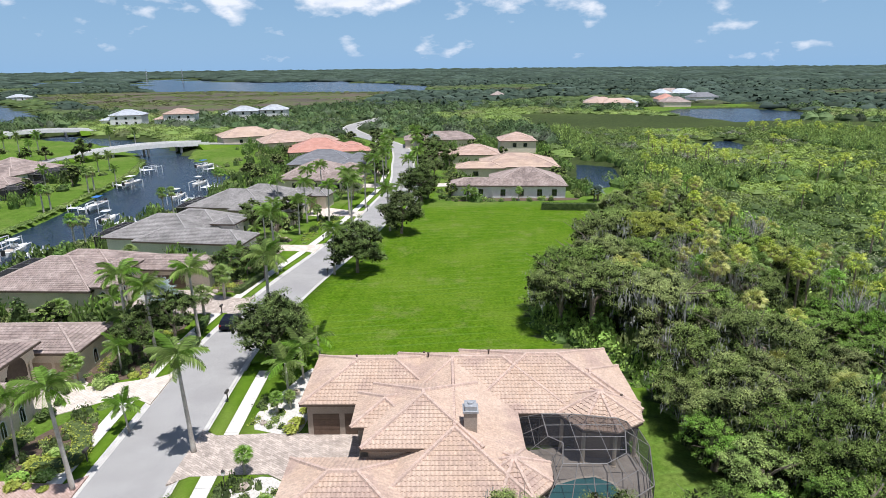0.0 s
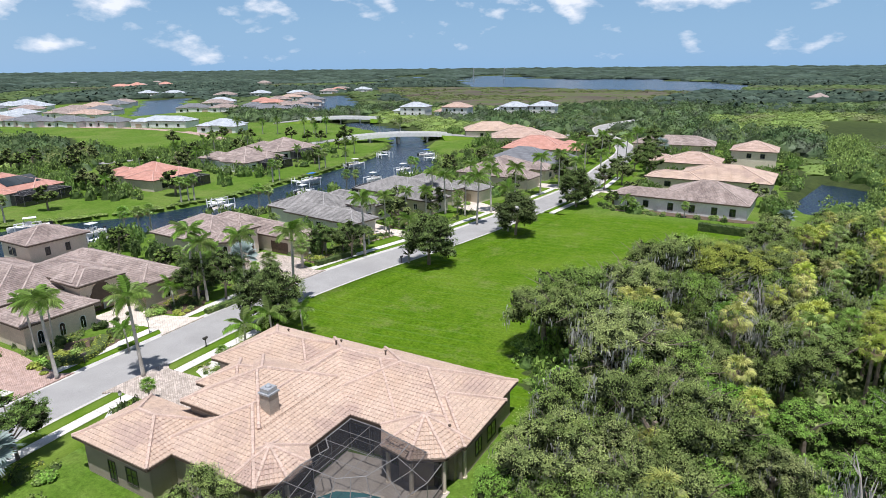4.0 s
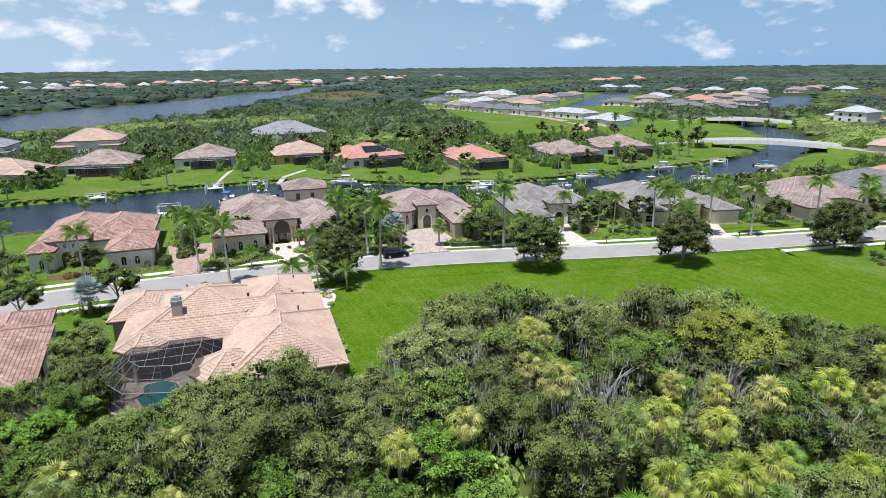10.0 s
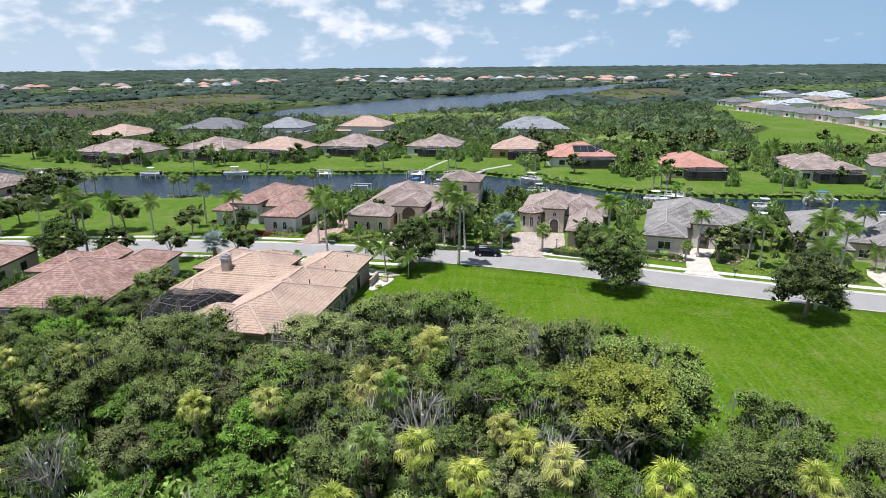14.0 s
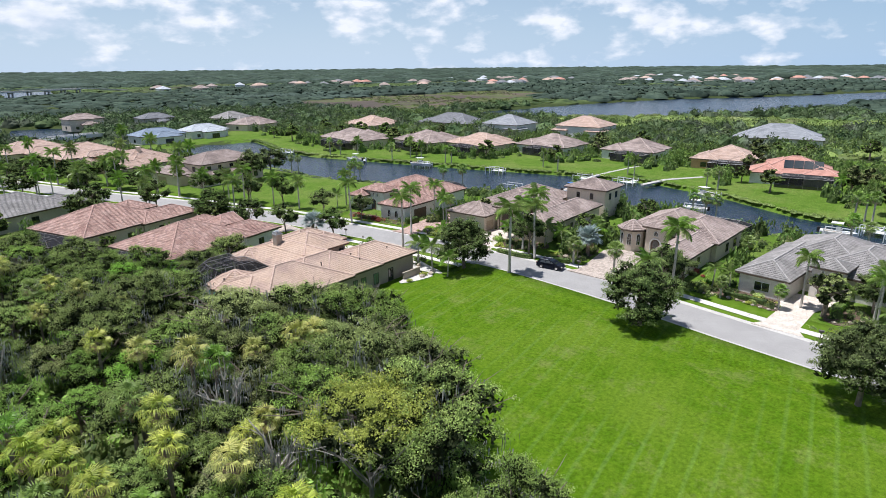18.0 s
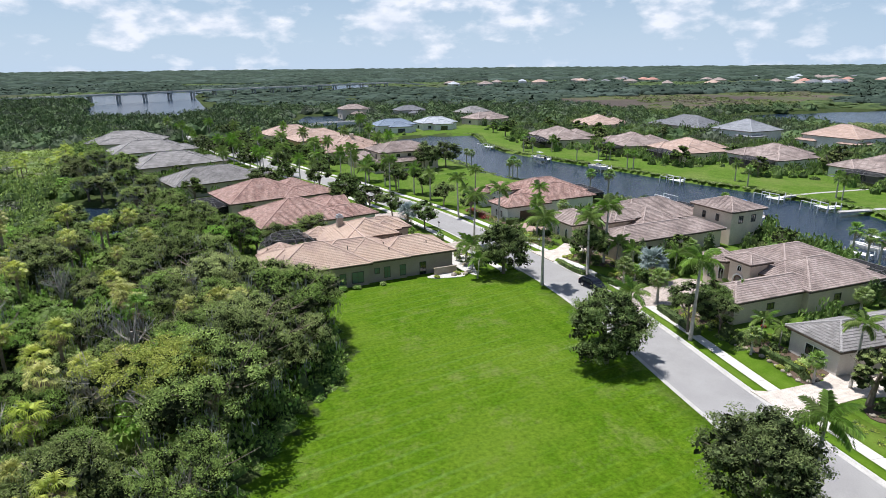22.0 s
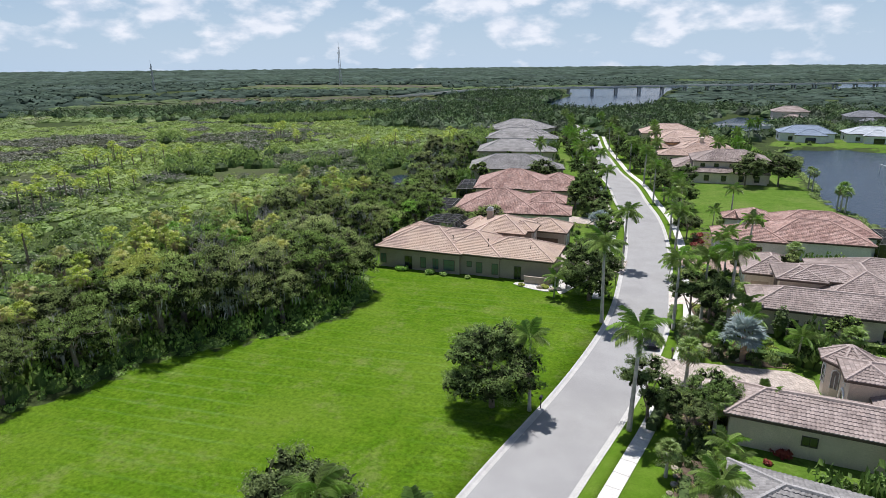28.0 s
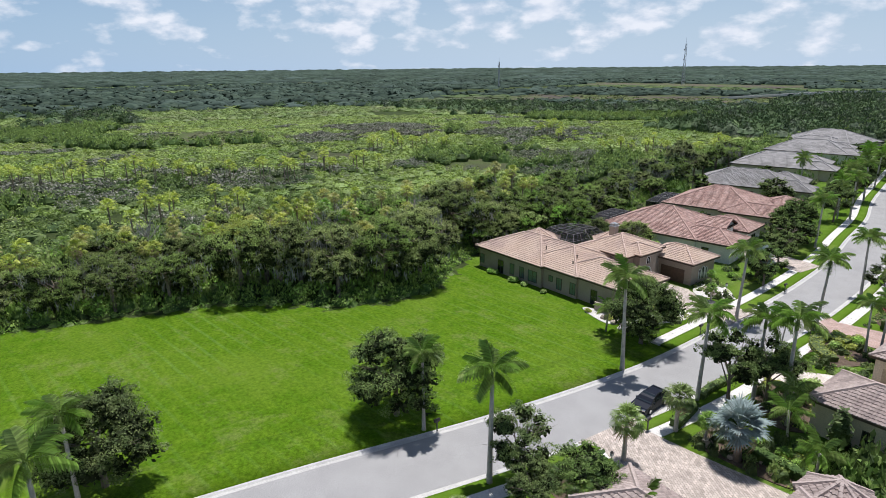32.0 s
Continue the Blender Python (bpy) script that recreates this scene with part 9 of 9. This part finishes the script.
# ---- bridges, masts, far houses ----
def bridge(ax, ay, bx, by, width, z, piers, label, material="stucco_white", rise=0.8, ramp=30):
    a, b = Vector((ax, ay, 0)), Vector((bx, by, 0))
    L = (b - a).length
    ya = math.degrees(math.atan2(by - ay, bx - ax))
    o = thing("bridge", pose(ax, ay, 0, 0, 0, ya), label, "bridge")
    n, pw = 48, 0.4
    xs = [-ramp + (L + 2 * ramp) * i / n for i in range(n + 1)]

    def zz(x):
        if x < 0:
            return z * max(0, (x + ramp) / ramp) ** 0.9
        if x > L:
            return z * max(0, (L + ramp - x) / ramp) ** 0.9
        return z + rise * math.sin(math.pi * x / L)

    for nm, y0, y1, t0, t1 in (("deck", -width / 2, width / 2, -0.7, 0.0), ("parapet", -width / 2 - 0.3, -width / 2, -0.9, 0.9), ("parapet", width / 2, width / 2 + 0.3, -0.9, 0.9)):
        mb = Mesh()
        run = xs if nm == "deck" or ramp > 100 else [x for x in xs if -7 < x < L + 7]
        for x in run:
            h_ = zz(x)
            mb.v += [(x, y0, h_ + t0), (x, y1, h_ + t0), (x, y1, h_ + t1), (x, y0, h_ + t1)]
        for i in range(len(run) - 1):
            for j in range(4):
                mb.f.append((4 * i + j, 4 * i + (j + 1) % 4, 4 * i + 4 + (j + 1) % 4, 4 * i + 4 + j))
        m_ = len(run) * 4
        mb.f += [(3, 2, 1, 0), (m_ - 4, m_ - 3, m_ - 2, m_ - 1)]
        part(nm, mb, M["asphalt"] if nm == "deck" else M[material], o)
    if ramp < 100:
        for x0_, x1_ in ((-ramp, 0), (L + ramp, L)):
            e = [(x0_, -width / 2 - 1, -0.3), (x0_, width / 2 + 1, -0.3), (x1_, width / 2 + 6, -0.3), (x1_, -width / 2 - 6, -0.3), (x1_, -width / 2 - 0.3, z - 0.2), (x1_, width / 2 + 0.3, z - 0.2)]
            part("embankment", Mesh().add(e, [(0, 4, 5, 1), (0, 3, 4), (1, 5, 2), (3, 2, 5, 4)]), M["turf"], o, "grassed earth ramp")
    for i in range(piers):
        x = L * (i + 0.5) / piers
        if ramp > 100:
            # highway bents: two columns under a cap that narrows towards its ends
            mb = Mesh()
            for y in (-width / 4, width / 4):
                mb.box(x - 0.8, y - 0.8, -2.6, x + 0.8, y + 0.8, zz(x) - 1.6)
            mb.box(x - 0.8, -width / 3, zz(x) - 2.1, x + 0.8, width / 3, zz(x) - 1.4).box(x - 0.8, -width / 2, zz(x) - 1.4, x + 0.8, width / 2, zz(x) - 0.7)
            part("pier", mb, M["kerb"], o)
            continue
        for y in (-width / 3, width / 3):
            part("pier", Mesh().box(x - pw, y - pw, -2.6, x + pw, y + pw, zz(x) - 0.6), M["kerb"], o)
        part("pier_cap", Mesh().box(x - 0.6, -width / 2, zz(x) - 1.4, x + 0.6, width / 2, zz(x) - 0.7), M["kerb"], o)
    return o


bridge(-143, 249, -113, 279, 8, 2.3, 3, "white arched concrete road bridge over the canal", rise=0.8, ramp=24)
bridge(-236, 325, -205, 348, 8, 2.2, 3, "second white bridge farther along the canal", rise=0.7, ramp=24)
bridge(190, -548, -330, -862, 11, 7.4, 20, "long grey highway bridge over the river", "concrete", 0.6, 110)
bridge(-54, -211, -78, -214, 8, 1.9, 2, "low white bridge by the southern creek", rise=0.1, ramp=14)
ap = spline([(-158, 226), (-176, 205), (-186, 170), (-200, 120)], 4)
setting("access_road", ribbon(Mesh(), ap, [(-3.2, 0.06), (3.2, 0.06)]), M["asphalt"], "grey road along the far bank", "road")
ap = spline([(-96, 297), (-78, 312), (-56, 322), (-40, 322)], 4)
setting("bridge_road", ribbon(Mesh(), ap, [(-3.2, 0.06), (3.2, 0.06)]), M["asphalt"], "pale road from the bridge", "road")
ap = spline([(-440, 205), (-408, 223), (-374, 232), (-345, 241), (-319, 248), (-283, 250), (-250, 245), (-218, 233), (-190, 226)], 4)
setting("estate_road", ribbon(Mesh(), ap, [(-3.2, 0.06), (3.2, 0.06)]), M["paver_red"], "reddish paved estate road", "road")


def mast(x, y, h, label):
    o = thing("radio_mast", pose(x, y, 0), label, "radio mast", "radio masts")
    w = h * 0.035
    for sx, sy in ((-1, -1), (1, -1), (0, 1)):
        part("leg", Mesh().bar((sx * w, sy * w, 0), (sx * w * 0.4, sy * w * 0.4, h), 0.35), M["steel"], o)
    mb = Mesh()
    for i in range(14):
        z0, z1 = h * i / 14, h * (i + 1) / 14
        c0, c1 = 1 - 0.6 * i / 14, 1 - 0.6 * (i + 1) / 14
        for (ax, ay), (bx, by) in (((-1, -1), (1, -1)), ((1, -1), (0, 1)), ((0, 1), (-1, -1))):
            mb.bar((ax * w * c0, ay * w * c0, z0), (bx * w * c1, by * w * c1, z1), 0.16)
    part("bracing", mb, M["steel"], o)
    part("antenna", Mesh().bar((0, 0, h), (0, 0, h * 1.14), 0.2), M["steel"], o)
    for z in (0.62, 0.85):
        part("dish", Mesh().tube([(w * 0.6, 0, h * z), (w * 0.6 + 0.8, 0, h * z)], [1.2, 1.2], 10), M["kerb"], o)


mast(560, -860, 68, "tall steel lattice radio mast")
mast(700, -560, 40, "slim steel radio mast")
mast(-700, 1500, 30, "distant steel power pylon")
mast(-640, 1560, 30, "distant steel power pylon")
fh = random.Random(8)


def far_house(x, y, yaw, rf, w, d, h):
    o = thing("house", pose(x, y, 0, 0, 0, yaw), {"tile_coral": "distant house with orange-red roof", "tile_pink": "distant house with salmon roof", "tile_white": "distant house with pale grey roof", "tile_brown": "distant house with brown roof", "tile_slate": "distant house with dark grey roof"}[rf],
              "house", "distant houses")
    part("wall", Mesh().box(-w / 2, -d / 2, -0.3, w / 2, d / 2, h), M["stucco_white" if rf in ("tile_white", "tile_slate") else "stucco_beige"], o)
    r_ = d / 2 + 0.6
    part("roof", Mesh().add([(-w / 2 - .6, -r_, h), (w / 2 + .6, -r_, h), (w / 2 + .6, r_, h), (-w / 2 - .6, r_, h), (-w / 2 + r_ * 0.9, 0, h + r_ * .5), (w / 2 - r_ * 0.9, 0, h + r_ * .5)],
                            [(0, 1, 5, 4), (1, 2, 5), (2, 3, 4, 5), (3, 0, 4), (3, 2, 1, 0)]), M[rf], o)
    part("window", Mesh().box(w / 2 - 0.02, -d / 4, 0.8, w / 2 + 0.06, d / 4, 2.3), M["glass"], o)


for x0, y0, x1, y1, n in ((-860, -600, -1150, -480, 14), (-1060, -380, -1260, -120, 20), (-1300, -150, -1500, 60, 12), (-1120, 40, -1400, 260, 12), (-1500, 300, -1750, 640, 14), (60, 520, 250, 560, 6), (20, 600, 260, 700, 6),
                          (-400, -900, -900, -760, 16), (-700, -820, -1300, -560, 14), (-1250, -500, -1700, -250, 12), (-900, 700, -1400, 1000, 8)):
    for i in range(n):
        far_house(fh.uniform(x0, x1), fh.uniform(y0, y1), fh.uniform(0, 90), fh.choice(("tile_coral", "tile_pink", "tile_brown", "tile_brown", "tile_white", "tile_slate")), fh.uniform(20, 28), fh.uniform(13, 17), fh.uniform(3.5, 6.5))

# ---- planted beds in the front gardens ----
X, Y = jittered(-48, 10, 4, 215, 1.15, 201, 0.48)
rd_ = road_distance(X, Y)
s = (rd_ > 8.4) & (rd_ < 19) & (edge_distance(CANAL, X, Y) > 12) & ~((X > -20) & (Y > 60) & (Y < 160)) & ~((Y < 14) & (X < -28))
for w in DRIVES:
    s &= edge_distance(w, X, Y) > 0.6
nz = noise_at(X, Y, 0.13, 5.0)
sown = np.zeros(len(X), bool)
for w in BEDS:
    sown |= edge_distance(w, X, Y) < -0.2
s = (s & (nz > 0.08)) | (sown & (noise_at(X, Y, 0.5, 11.0) > -0.22))
k_ = noise_at(X, Y, 0.3, 1.0)
for lo, hi, h_, leaf, lb in ((-9, -0.12, 0.7, "leaf_lime", "yellow-green bedding plants in the front gardens"), (-0.12, 0.16, 1.0, "leaf_oak", "low green shrubs in the front gardens"),
                             (0.16, 9, 1.5, "leaf_dark", "dark leafy shrubs in the front gardens")):
    q = s & (k_ > lo) & (k_ <= hi)
    scatter("garden_bed", X[q], Y[q], 0.75, h_, near_p, M[leaf], lb, "shrubs", 202 + int(h_ * 10))
